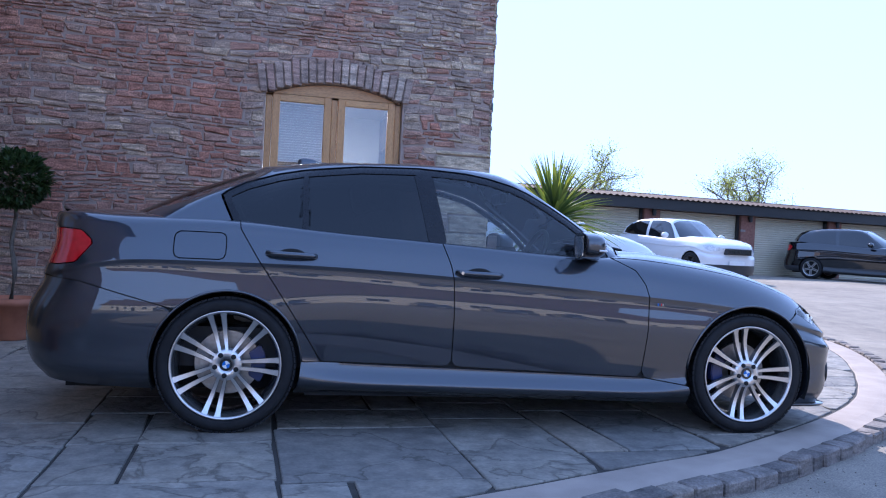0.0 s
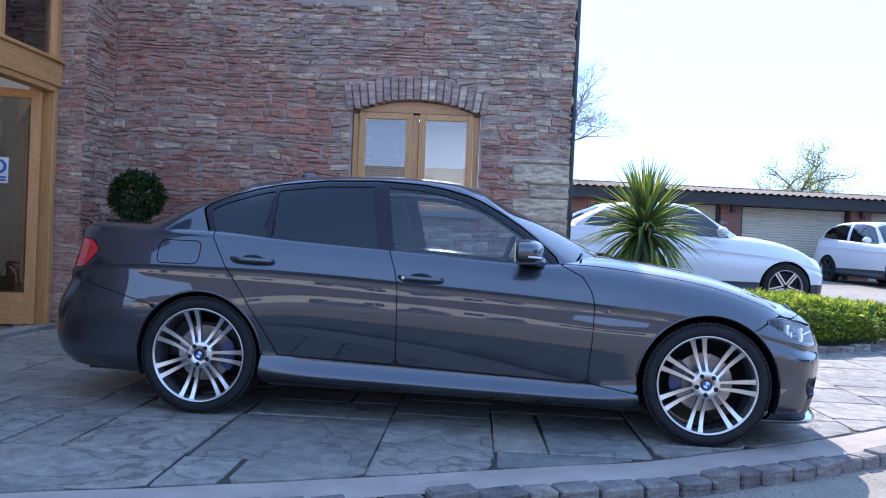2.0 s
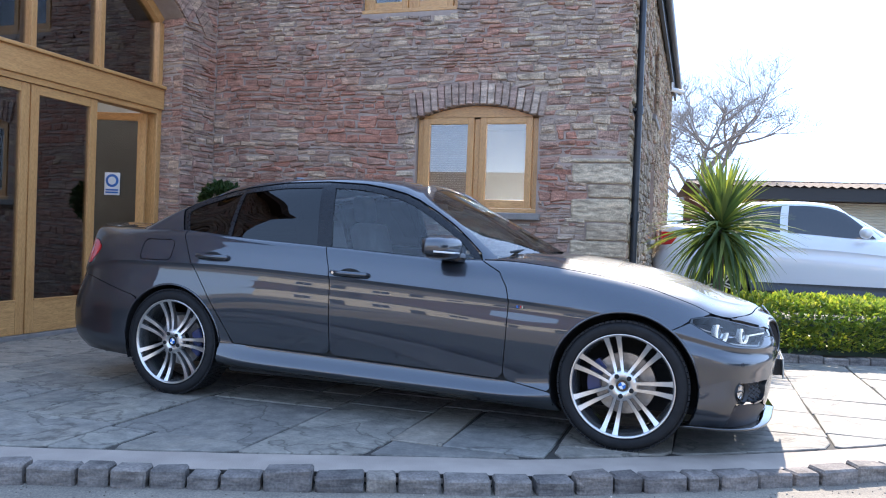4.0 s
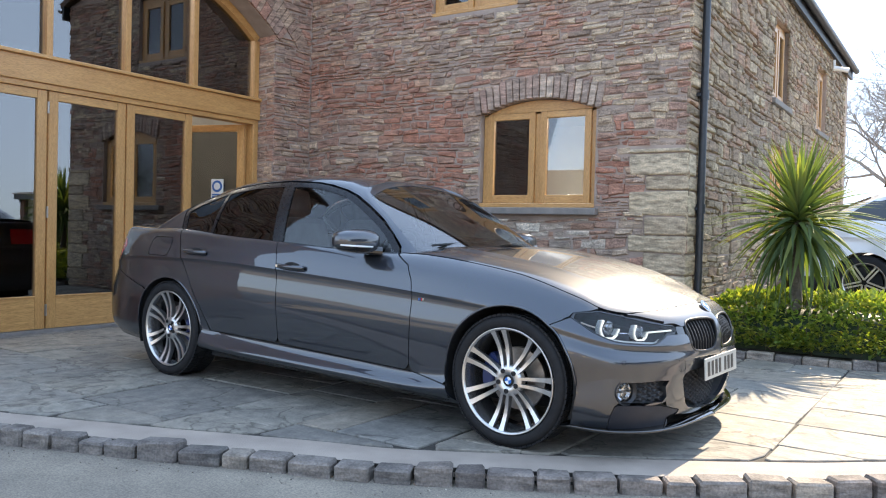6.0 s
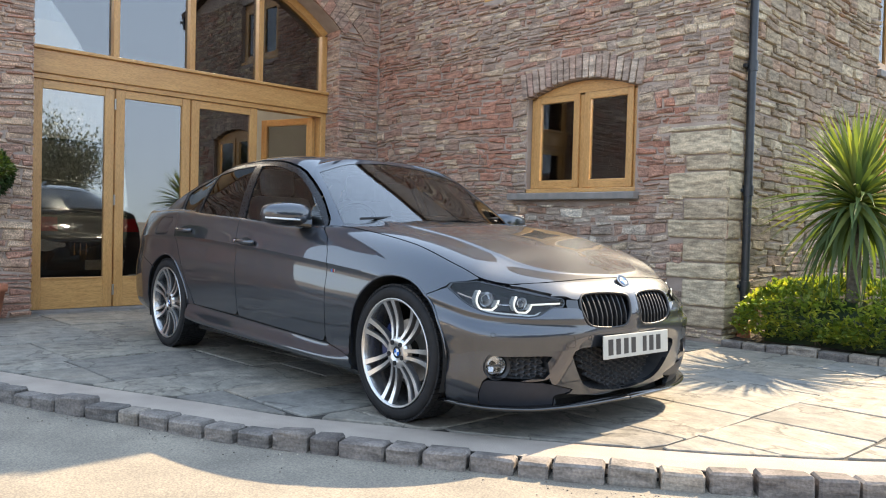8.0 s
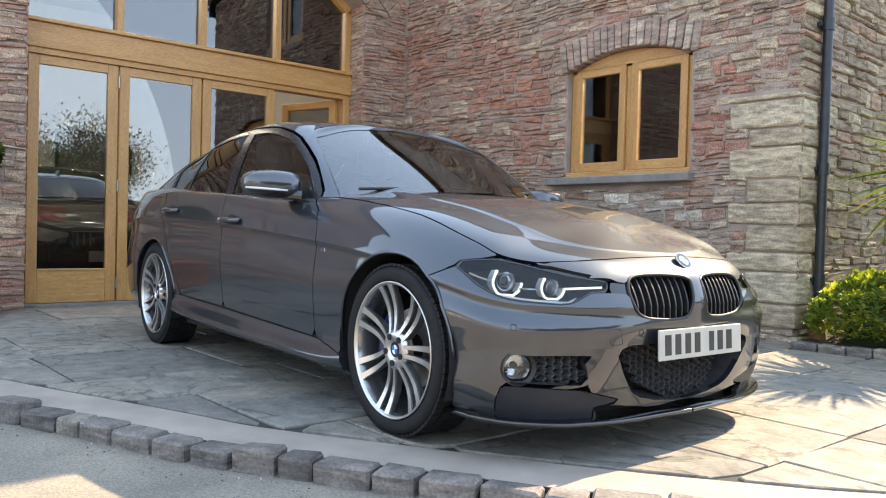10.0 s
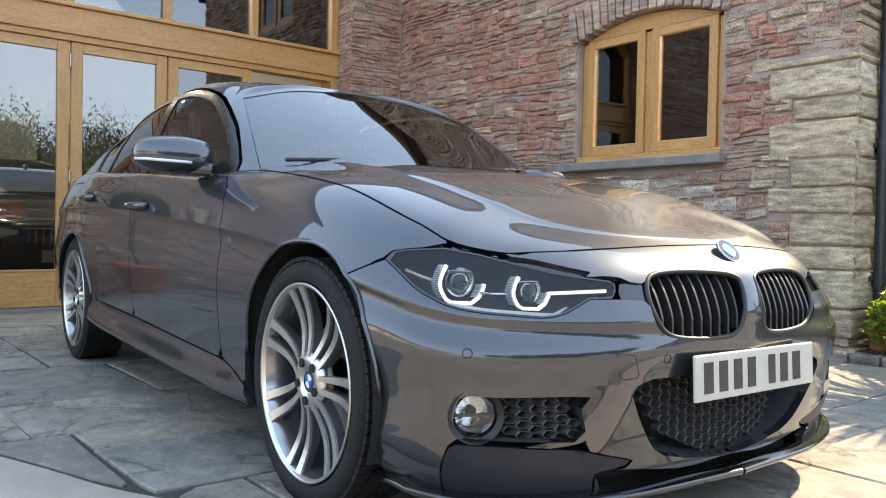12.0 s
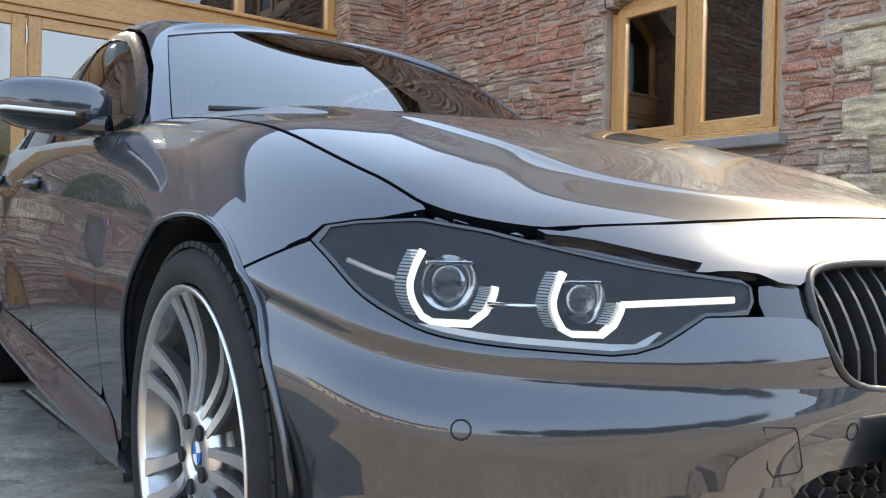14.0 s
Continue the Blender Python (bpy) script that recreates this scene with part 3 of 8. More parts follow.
roof_piece("roof_wing", ((LX + 0.25, WING_END - 0.2, 4.72), (LX + 0.25, WY + 0.3, 4.72), (-7.5, WY + 0.3, 5.85), (-7.5, WING_END - 0.2, 5.85)), 0.1, "old red-brown tiled roof slope of the wing")
roof_piece("roof_wing_back", ((-11.2, WY + 0.3, 4.72), (-11.2, WING_END - 0.2, 4.72), (-7.5, WING_END - 0.2, 5.85), (-7.5, WY + 0.3, 5.85)), 0.1, "old red-brown tiled roof slope of the wing")
tagged(part("trim_fascia", box(WX + 0.05, WX + 0.1, WY - 0.1, SIDE_END + 0.3, EAVE - 0.24, EAVE - 0.02), M_BLACK), "black painted eaves board", "fascia", kind="structure")


def gutter():
    vs, fs = [], []
    ys = (WY - 0.1, SIDE_END + 0.3)
    for y in ys:
        for r in (0.062, 0.056):
            for k in range(9):
                a = math.pi + math.pi * k / 8
                vs.append((WX + 0.165 + r * math.cos(a), y, EAVE - 0.06 + r * math.sin(a)))
    for k in range(8):
        fs += [(k, k + 1, 18 + k + 1, 18 + k), (9 + k + 1, 9 + k, 27 + k, 27 + k + 1)]
    return tagged(part("gutter", mesh_of("gutter", vs, fs), M_PIPE), "black half-round gutter along the eaves", "gutter")


gutter()


# ---- rain pipe at the corner ----
def drainpipe():
    px, py = WX + 0.065, WY + 0.27
    t = thing("drainpipe", "dark grey iron drainpipe fixed down the wall corner", "drainpipe", Matrix.Translation((px, py, 0)))
    part("pipe", cyl((0, 0, 0.16), (0, 0, EAVE - 0.1), 0.036, seg=20), M_PIPE, t)
    for z in (0.5, 1.35, 2.45, 3.75):
        bm = cyl((0, 0, z - 0.045), (0, 0, z + 0.045), 0.046, seg=20)
        add_box(bm, -0.075, -0.02, -0.065, 0.065, z - 0.015, z + 0.015, 0.003)
        part("collar", bm, M_PIPE, t)
    part("gully_collar", cyl((0, 0, 0.0), (0, 0, 0.17), 0.066, 0.058, seg=20), M_TERRA, t, "terracotta gully collar")


drainpipe()


# ---- casement windows ----
def casement_window(name, m, width, z0, top_at, leaves, label, glass_top, sill=True):
    """Oak window in its own frame: x across, -y outwards, z up from the sill. top_at(x): height of the head."""
    w = tagged(new(name), label, "window", kind="structure")
    w.matrix_basis = m
    f = 0.062
    n = 12
    xs = [width * i / n for i in range(n + 1)]
    head = [(x, glass_top + 0.075) for x in xs] + [(x, top_at(x) - 0.004) for x in reversed(xs)]
    frame_ob = part("window_frame", prism(head, 0.085, "y", -0.03), M_OAK_X, w)
    for nm, b in (("jamb", (0, f, -0.03, 0.06, 0.045, glass_top + 0.075)), ("jamb", (width - f, width, -0.03, 0.06, 0.045, glass_top + 0.075)),
                  ("mullion", (width / 2 - 0.03, width / 2 + 0.03, -0.028, 0.06, 0.045, glass_top + 0.075))):
        part(nm, box(*b, 0.006), M_OAK_V, frame_ob)
    part("window_sill", box(-0.03 if sill else 0, width + 0.02, -0.09, 0.06, 0, 0.045, 0.008), M_OAK_X, w)
    step = (width - 2 * f - 0.06) / 2
    for i in range(leaves):
        x0 = f + i * (step + 0.06)
        leaf = part("casement", box(x0 + 0.003, x0 + 0.075, -0.05, 0.0, 0.05, glass_top + 0.07, 0.006), M_OAK_V, w)
        part("stile", box(x0 + step - 0.075, x0 + step - 0.003, -0.05, 0.0, 0.05, glass_top + 0.07, 0.006), M_OAK_V, leaf)
        for z_a, z_b in ((0.05, 0.135), (glass_top, glass_top + 0.068)):
            part("rail", box(x0 + 0.074, x0 + step - 0.074, -0.048, -0.002, z_a, z_b, 0.005), M_OAK_X, leaf)
        pane = part("pane", box(x0 + 0.07, x0 + step - 0.07, -0.026, -0.02, 0.13, glass_top + 0.004), M_PANE, leaf)
        pane.visible_shadow = False
    return w


WINDOW_1 = casement_window("window_1", pose(-1.275, WY + 0.09, 1.345), 1.345, 1.345, lambda x: arch_z(-1.275 + x) - 1.345, 2,
                           "oak casement window with a curved head", 0.945)
part("sill_stone", box(-0.20, 1.40, -0.19, 0.2, -0.075, -0.003, 0.01), M_SILL, WINDOW_1, "grey weathered stone sill")
WINDOW_2 = casement_window("window_2", pose(UPWIN[0], WY + 0.09, UPWIN[2]), UPWIN[1] - UPWIN[0], UPWIN[2], lambda x: 0.98, 2, "oak casement window on the upper floor", 0.82)
for i, (y0, y1, z0, z1) in enumerate(SWIN):
    wnd = casement_window("window_%d" % (i + 3), pose(WX - 0.1, y0, z0, 0, 0, 90), y1 - y0, z0, lambda x: 1.1 if z1 - z0 < 1.15 else 1.2, 2, "pale oak casement window in the side wall", z1 - z0 - 0.15)
    part("sill_stone", box(-0.08, y1 - y0 + 0.08, -0.16, 0.03, -0.08, -0.003, 0.01), M_SILL, wnd, "grey weathered stone sill")


# ---- glazed oak doors under the arch ----
FX = -4.10                # outer face of the oak


def oak_screen():
    """Fixed frame: posts, transom beam, mullions and curved head of the glazed arch."""
    s = tagged(new("door_screen"), "oak-framed glazed arch with folding doors", "door", kind="structure")
    d = 0.13
    for y0, y1 in ((DOOR_Y0 + 0.003, DOOR_Y0 + 0.06), (DOOR_Y1 - 0.085, DOOR_Y1 - 0.003)):
        part("post", box(FX - d, FX, y0, y1, 0.0, SPRING - 0.05, 0.008), M_OAK_V, s)
    part("transom", box(FX - d, FX + 0.03, DOOR_Y0 + 0.003, DOOR_Y1 - 0.003, 2.37, 2.60, 0.008), M_OAK_H, s)
    part("transom_cap", box(FX - d, FX + 0.06, DOOR_Y0 + 0.003, DOOR_Y1 - 0.003, 2.60, 2.635, 0.008), M_OAK_H, s)
    part("door_head", box(FX - d, FX + 0.008, DOOR_Y0 + 0.06, DOOR_Y1 - 0.085, 2.315, 2.37, 0.005), M_OAK_H, s)
    part("threshold", box(FX - d, FX + 0.05, DOOR_Y0 + 0.003, DOOR_Y1 - 0.003, -0.02, 0.028, 0.005), M_SILL, s, "worn stone threshold")
    mull = (-0.21, 0.63, 1.49)
    for y in mull:
        part("mullion", box(FX - d, FX + 0.004, y - 0.033, y + 0.033, 2.635, wing_arch(y) - 0.07, 0.006), M_OAK_V, s)
    n, vs, fs = 28, [], []
    for i in range(n + 1):
        y = DOOR_Y0 + 0.004 + (DOOR_Y1 - DOOR_Y0 - 0.008) * i / n
        a = math.atan2(math.sqrt(max(0, 2.76 ** 2 - (y - 0.685) ** 2)), y - 0.685)
        for r, x in ((2.755, FX), (2.665, FX), (2.665, FX - d), (2.755, FX - d)):
            vs.append((x, 0.685 + r * math.cos(a), 1.27 + r * math.sin(a)))
    for i in range(n):
        for k in range(4):
            q = (k + 1) % 4
            fs.append((i * 4 + k, i * 4 + q, i * 4 + 4 + q, i * 4 + 4 + k))
    part("curved_head", mesh_of("curved_head", vs, fs), M_OAK_H, s)
    edges = (DOOR_Y0 + 0.05,) + mull + (DOOR_Y1 - 0.07,)
    for a, b in zip(edges, edges[1:]):
        n = 10
        ys = [a + (b - a) * i / n for i in range(n + 1)]
        out = [(a, 2.63), (b, 2.63)] + [(y, wing_arch(y) - 0.06) for y in reversed(ys)]
        p = part("pane", prism(out, 0.006, "x", FX - 0.07), M_PANE_DOOR, s)
        p.visible_shadow = False
    return s


def door_leaf(name, width, m, label, hinge=True, notice=False):
    """A glazed oak leaf: x along its width, -y outwards, hung at x = 0."""
    d = tagged(new(name), label, "door", kind="structure")
    d.matrix_basis = m
    th, st = 0.055, 0.098
    h = 2.28
    for x in (0.003, width - st):
        part("stile", box(x, x + st - 0.003, 0, th, 0, h, 0.005), M_OAK_V, d)
    part("top_rail", box(st, width - st, 0.002, th - 0.002, h - 0.085, h, 0.005), M_OAK_X, d)
    part("bottom_rail", box(st, width - st, 0.002, th - 0.002, 0, 0.30, 0.005), M_OAK_X, d)
    part("bead", box(st - 0.001, width - st + 0.001, -0.006, 0.01, 0.30, 0.318, 0.004), M_OAK_X, d)
    pane = part("pane", box(st - 0.004, width - st + 0.004, 0.024, 0.032, 0.31, h - 0.08), M_PANE_DOOR, d)
    pane.visible_shadow = False
    if hinge:
        for z in (0.18, 1.12, 2.12):
            part("hinge", cyl((width + 0.004, -0.008, z - 0.055), (width + 0.004, -0.008, z + 0.055), 0.011, seg=10), M_STEEL, d, "steel barrel hinge")
    return d


SCREEN = oak_screen()
LEAVES = ((-1.015, 0.80, True), (-0.205, 0.83, False), (0.635, 0.835, False))
for i, (y, w, h) in enumerate(LEAVES):
    door_leaf("door_%d" % (i + 1), w, pose(FX - 0.012, y, 0.032, 0, 0, 90), "closed glazed oak folding door leaf", h)
OPEN_LEAF = door_leaf("door_4", 0.86, pose(FX - 0.10, DOOR_Y1 - 0.1, 0.032, 0, 0, 197), "glazed oak door leaf standing open into the showroom", False)


def door_notice():
    """Round pictogram notice stuck on the open leaf."""
    m_blue = surf("sign_blue", (0.02, 0.11, 0.36), (0.025, 0.13, 0.40), 30, 0.4, 0.0)
    t = thing("safety_notice", "small blue and white round safety notice on the door glass", "notice", OPEN_LEAF.matrix_basis @ Matrix.Translation((0.36, 0.06, 1.36)))
    part("sheet", box(-0.085, 0.085, -0.003, 0.0, 0, 0.25), M_WHITE, t)
    part("sheet_back", box(-0.085, 0.085, 0.0015, 0.003, 0, 0.25), M_WHITE, t)
    for y in (0.0055, -0.005):
        part("disc", cyl((0, y - 0.001, 0.16), (0, y + 0.001, 0.16), 0.072, seg=28), m_blue, t, "blue disc")
        part("emblem", cyl((0, y - 0.0022, 0.16), (0, y + 0.0022, 0.16), 0.045, seg=20), M_WHITE, t, "white emblem")
        for z in (0.02, 0.048):
            part("text_bar", box(-0.07, 0.07, y - 0.001, y + 0.001, z, z + 0.018), m_blue, t, "blue text bar")


door_notice()


# ---- inside, behind the glass ----
def rooms():
    bm = bmesh.new()
    add_box(bm, -11.2, -11.0, WING_END + 0.41, 7.0, -0.1, 4.7)
    add_box(bm, -11.0, LX - 0.56, 6.8, 7.0, -0.1, 4.5)
    add_box(bm, -11.0, LX - 0.56, WING_END + 0.41, WING_END + 0.5, -0.1, 4.5)
    add_box(bm, LX - 0.56, LX - 0.4, WY + 0.01, 6.8, -0.1, 4.5)
    tagged(part("wall_showroom", bm, M_PLASTER), "pale plastered showroom walls", "wall", kind="structure")
    tagged(part("ceiling", box(-11.1, LX - 0.5, WING_END + 0.41, 7.0, 4.5, 4.6), M_PLASTER), "pale plastered showroom ceiling", "ceiling", kind="structure")
    tagged(part("floor", box(-11.1, LX - 0.4, WING_END + 0.41, 7.0, -0.06, 0.012), M_FLOOR_IN), "polished grey showroom floor", "floor", kind="structure")
    bm = bmesh.new()
    add_box(bm, LX - 0.3, WX - 0.46, 7.6, 7.7, 0, EAVE)
    tagged(part("wall_office", bm, M_PLASTER), "pale office wall", "wall", kind="structure")
    tagged(part("ceiling_office", box(LX - 0.3, WX - 0.45, WY + 0.44, SIDE_END, 2.85, 2.95), M_PLASTER), "pale office ceiling", "ceiling", kind="structure")
    tagged(part("floor_office", box(LX - 0.3, WX - 0.45, WY + 0.44, SIDE_END, -0.05, 0.01), M_FLOOR_IN), "grey office floor", "floor", kind="structure")


rooms()
M_LAMP = bpy.data.materials.new("lit_tube")
M_LAMP.use_nodes = True
M_LAMP.node_tree.nodes["Principled BSDF"].inputs["Emission Color"].default_value = (1, 0.97, 0.9, 1)
M_LAMP.node_tree.nodes["Principled BSDF"].inputs["Emission Strength"].default_value = 9.0


def strip_light(m):
    t = thing("ceiling_light", "lit white strip light under the office ceiling", "ceiling light", m, "office strip lights")
    part("housing", box(-0.6, 0.6, -0.05, 0.05, 0.0, 0.06, 0.006), M_WHITE, t)
    part("tube", cyl((-0.57, 0, -0.012), (0.57, 0, -0.012), 0.014, seg=10), M_LAMP, t, "glowing tube")
    return t


for x, y in ((-0.5, 4.4), (-0.5, 5.6)):
    strip_light(pose(x, y, 2.79))


def spot_light(x, y):
    t = thing("downlight", "small lit ceiling spotlight in the showroom", "spotlight", Matrix.Translation((x, y, 4.43)), "showroom spotlights")
    part("bezel", cyl((0, 0, 0), (0, 0, 0.068), 0.06, 0.05, seg=16), M_STEEL, t)
    part("bulb", cyl((0, 0, -0.006), (0, 0, 0.004), 0.038, seg=14), M_LAMP, t, "glowing lens")


for x in (-6.2, -8.2):
    for y in (-0.6, 0.9, 2.4):
        spot_light(x, y)
        lit = new("spot_glow", bpy.data.lights.new("spot_glow", "POINT"))
        lit.data.energy, lit.data.shadow_soft_size, lit.data.color = 2.6, 0.05, (1.0, 0.93, 0.84)
        lit.location = (x, y, 4.36)
for y in (4.4, 5.6):
    lit = new("tube_glow", bpy.data.lights.new("tube_glow", "AREA"))
    lit.data.shape, lit.data.size, lit.data.size_y, lit.data.energy, lit.data.color = "RECTANGLE", 1.1, 0.04, 9.0, (1.0, 0.96, 0.9)
    lit.location = (-0.5, y, 2.76)


def blind():
    """Lowered slatted blind behind one pane of the window."""
    m_sl = surf("grey_blind_slat", (0.26, 0.25, 0.24), (0.32, 0.31, 0.3), 20, 0.5, 0.05)
    t = thing("window_blind", "lowered grey slatted blind behind the window pane", "blind", pose(-1.20, WY + 0.22, 1.40))
    part("head_rail", box(0, 0.52, -0.02, 0.02, 0.92, 0.95, 0.003), m_sl, t)
    vs = [(0, -0.006, -0.012), (0.52, -0.006, -0.012), (0.52, 0.006, 0.010), (0, 0.006, 0.010), (0.52, 0.0075, 0.0108), (0, 0.0075, 0.0108), (0.52, -0.0045, -0.0112), (0, -0.0045, -0.0112)]
    slat = mesh_of("slat", vs, [(0, 1, 2, 3), (7, 5, 4, 6), (0, 7, 6, 1), (3, 2, 4, 5)])
    slat.materials.append(m_sl)
    for i in range(34):
        part("slat", slat, None, t, m=Matrix.Translation((0, 0, 0.05 + i * 0.0255)))
    part("bottom_rail", box(0, 0.52, -0.012, 0.012, 0.02, 0.035, 0.003), m_sl, t)


blind()


def wall_picture(m, w, h, label):
    t = thing("picture_frame", label, "picture", m)
    part("frame", box(-w / 2, w / 2, -0.03, 0, -h / 2, h / 2, 0.006), M_BLACK, t)
    part("print", box(-w / 2 + 0.05, w / 2 - 0.05, -0.034, -0.028, -h / 2 + 0.05, h / 2 - 0.05), surf("muted_print", (0.10, 0.10, 0.11), (0.28, 0.26, 0.25), 3, 0.4, 0), t, "muted grey print")


wall_picture(pose(LX - 0.56, 4.4, 1.75, 0, 0, -90), 0.9, 0.8, "dark framed print on the showroom wall")
wall_picture(pose(-8.0, 6.79, 1.8), 1.2, 0.9, "dark framed print on the showroom wall")
wall_picture(pose(-10.99, 1.6, 1.9, 0, 0, 90), 1.3, 1.0, "dark framed print on the showroom wall")


def extinguisher():
    m_red = surf("black_enamel", (0.02, 0.02, 0.022), (0.03, 0.03, 0.032), 20, 0.3, 0.0, coat=0.5)
    t = thing("fire_extinguisher", "dark fire extinguisher standing inside by the open door", "extinguisher", pose(-4.75, 2.75, 0.012))
    bm = cyl((0, 0, 0.02), (0, 0, 0.46), 0.08, seg=20)
    add_cyl(bm, (0, 0, 0.46), (0, 0, 0.53), 0.08, 0.03, seg=20)
    part("cylinder", bm, m_red, t)
    part("foot", cyl((0, 0, 0), (0, 0, 0.03), 0.085, seg=20), M_BLACK, t)
    bm = cyl((0, 0, 0.53), (0, 0, 0.58), 0.02, seg=10)
    add_box(bm, -0.02, 0.12, -0.012, 0.012, 0.58, 0.6, 0.003)
    part("valve", bm, M_BLACK, t)
    v, f = sweep([(0.03, 0, 0.57), (0.1, 0.02, 0.52), (0.12, 0.03, 0.38), (0.1, 0.03, 0.2)], 0.012, 8)
    part("hose", mesh_of("hose", v, f, True), M_BLACK, t)


extinguisher()


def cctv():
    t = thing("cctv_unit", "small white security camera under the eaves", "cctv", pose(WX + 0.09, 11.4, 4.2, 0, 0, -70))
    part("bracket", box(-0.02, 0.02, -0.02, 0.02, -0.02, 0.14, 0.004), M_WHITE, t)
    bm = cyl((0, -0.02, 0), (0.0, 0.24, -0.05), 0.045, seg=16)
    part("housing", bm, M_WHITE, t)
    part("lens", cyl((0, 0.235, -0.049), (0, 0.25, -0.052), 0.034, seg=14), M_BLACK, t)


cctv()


# ---- the saloon car ----
def paint_mat(name, c, flake, rough=0.32):
    m, t, n, l, b = nodes_of(name)
    v = n.new("ShaderNodeTexVoronoi")
    tc = n.new("ShaderNodeTexCoord")
    l.new(tc.outputs["Object"], v.inputs["Vector"])
    v.inputs["Scale"].default_value = 1400
    l.new(mix(t, flake, c, v.outputs["Color"], "SOFT_LIGHT"), b.inputs["Base Color"])
    b.inputs["Metallic"].default_value, b.inputs["Roughness"].default_value = 0.85, rough
    b.inputs["Coat Weight"].default_value, b.inputs["Coat Roughness"].default_value, b.inputs["Coat IOR"].default_value = 1.0, 0.008, 1.8
    return m


M_PAINT = paint_mat("mineral_grey_paint", (0.037, 0.043, 0.055), 0.3, 0.43)
M_GLOSS = surf("gloss_black", (0.006, 0.006, 0.007), (0.008, 0.008, 0.009), 30, 0.08, 0.0, coat=1.0)
M_PILLAR = surf("satin_black_trim", (0.006, 0.006, 0.008), (0.010, 0.010, 0.012), 30, 0.28, 0.0, spec=0.35)
M_UNDER = surf("matt_underseal", (0.006, 0.006, 0.006), (0.009, 0.009, 0.009), 30, 0.8, 0.1)
M_RUBBER = surf("tyre_rubber", (0.011, 0.011, 0.012), (0.018, 0.018, 0.019), 25, 0.7, 0.2, 160, spec=0.25)
M_ALU = surf("machined_alloy", (0.60, 0.59, 0.575), (0.68, 0.67, 0.655), 60, 0.3, 0.0, 300, metal=1.0)
M_ALU_DARK = surf("grey_lacquered_alloy", (0.13, 0.131, 0.135), (0.18, 0.181, 0.185), 40, 0.35, 0.05, 200, metal=0.6)
M_BARREL = surf("silver_barrel_lacquer", (0.34, 0.34, 0.345), (0.42, 0.42, 0.425), 40, 0.22, 0.03, 200, metal=0.9)
M_DISC = surf("worn_brake_iron", (0.32, 0.30, 0.28), (0.42, 0.40, 0.38), 50, 0.35, 0.1, 200, metal=1.0)
M_CALIPER = surf("blue_caliper_lacquer", (0.010, 0.022, 0.09), (0.014, 0.028, 0.115), 20, 0.3, 0.05, coat=0.5)
M_CHROME = surf("satin_chrome", (0.7, 0.7, 0.7), (0.75, 0.75, 0.75), 40, 0.1, 0.0, metal=1.0)
M_SCREEN = glass_mat("windscreen_glass", (0.50, 0.56, 0.54), alpha=2.7)
M_SIDE_GLASS = glass_mat("clear_side_glass", (0.72, 0.77, 0.78), alpha=1.75)
M_TINT = glass_mat("privacy_glass", (0.018, 0.02, 0.024), alpha=1.6)
M_LENS = glass_mat("clear_lamp_cover", (0.93, 0.94, 0.95), alpha=1.5)
M_SEAT = surf("pale_grey_leather", (0.36, 0.35, 0.34), (0.44, 0.43, 0.42), 15, 0.5, 0.2, 120)
M_DASH = surf("black_soft_trim", (0.02, 0.02, 0.021), (0.03, 0.03, 0.031), 20, 0.6, 0.3, 200)
M_RED = surf("red_lamp_cover", (0.42, 0.008, 0.012), (0.55, 0.012, 0.018), 30, 0.08, 0.0, coat=1.0)
M_GREY_PL = surf("dark_grey_plastic", (0.03, 0.032, 0.036), (0.045, 0.047, 0.05), 30, 0.4, 0.1, 250)
M_SLATE = surf("slate_grey_satin_plastic", (0.018, 0.021, 0.028), (0.025, 0.028, 0.036), 20, 0.42, 0.05, 250, spec=0.25)
M_MESH = surf("satin_mesh_plastic", (0.055, 0.056, 0.06), (0.075, 0.076, 0.08), 30, 0.4, 0.1, 250)
M_BLUE = surf("badge_blue", (0.02, 0.15, 0.5), (0.02, 0.16, 0.55), 30, 0.2, 0.0)
M_DRL = bpy.data.materials.new("daytime_light_ring")
M_DRL.use_nodes = True
_b = M_DRL.node_tree.nodes["Principled BSDF"]
_b.inputs["Base Color"].default_value, _b.inputs["Roughness"].default_value = (0.7, 0.71, 0.69, 1), 0.2
_b.inputs["Emission Color"].default_value, _b.inputs["Emission Strength"].default_value = (0.95, 1.0, 0.94, 1), 0.06

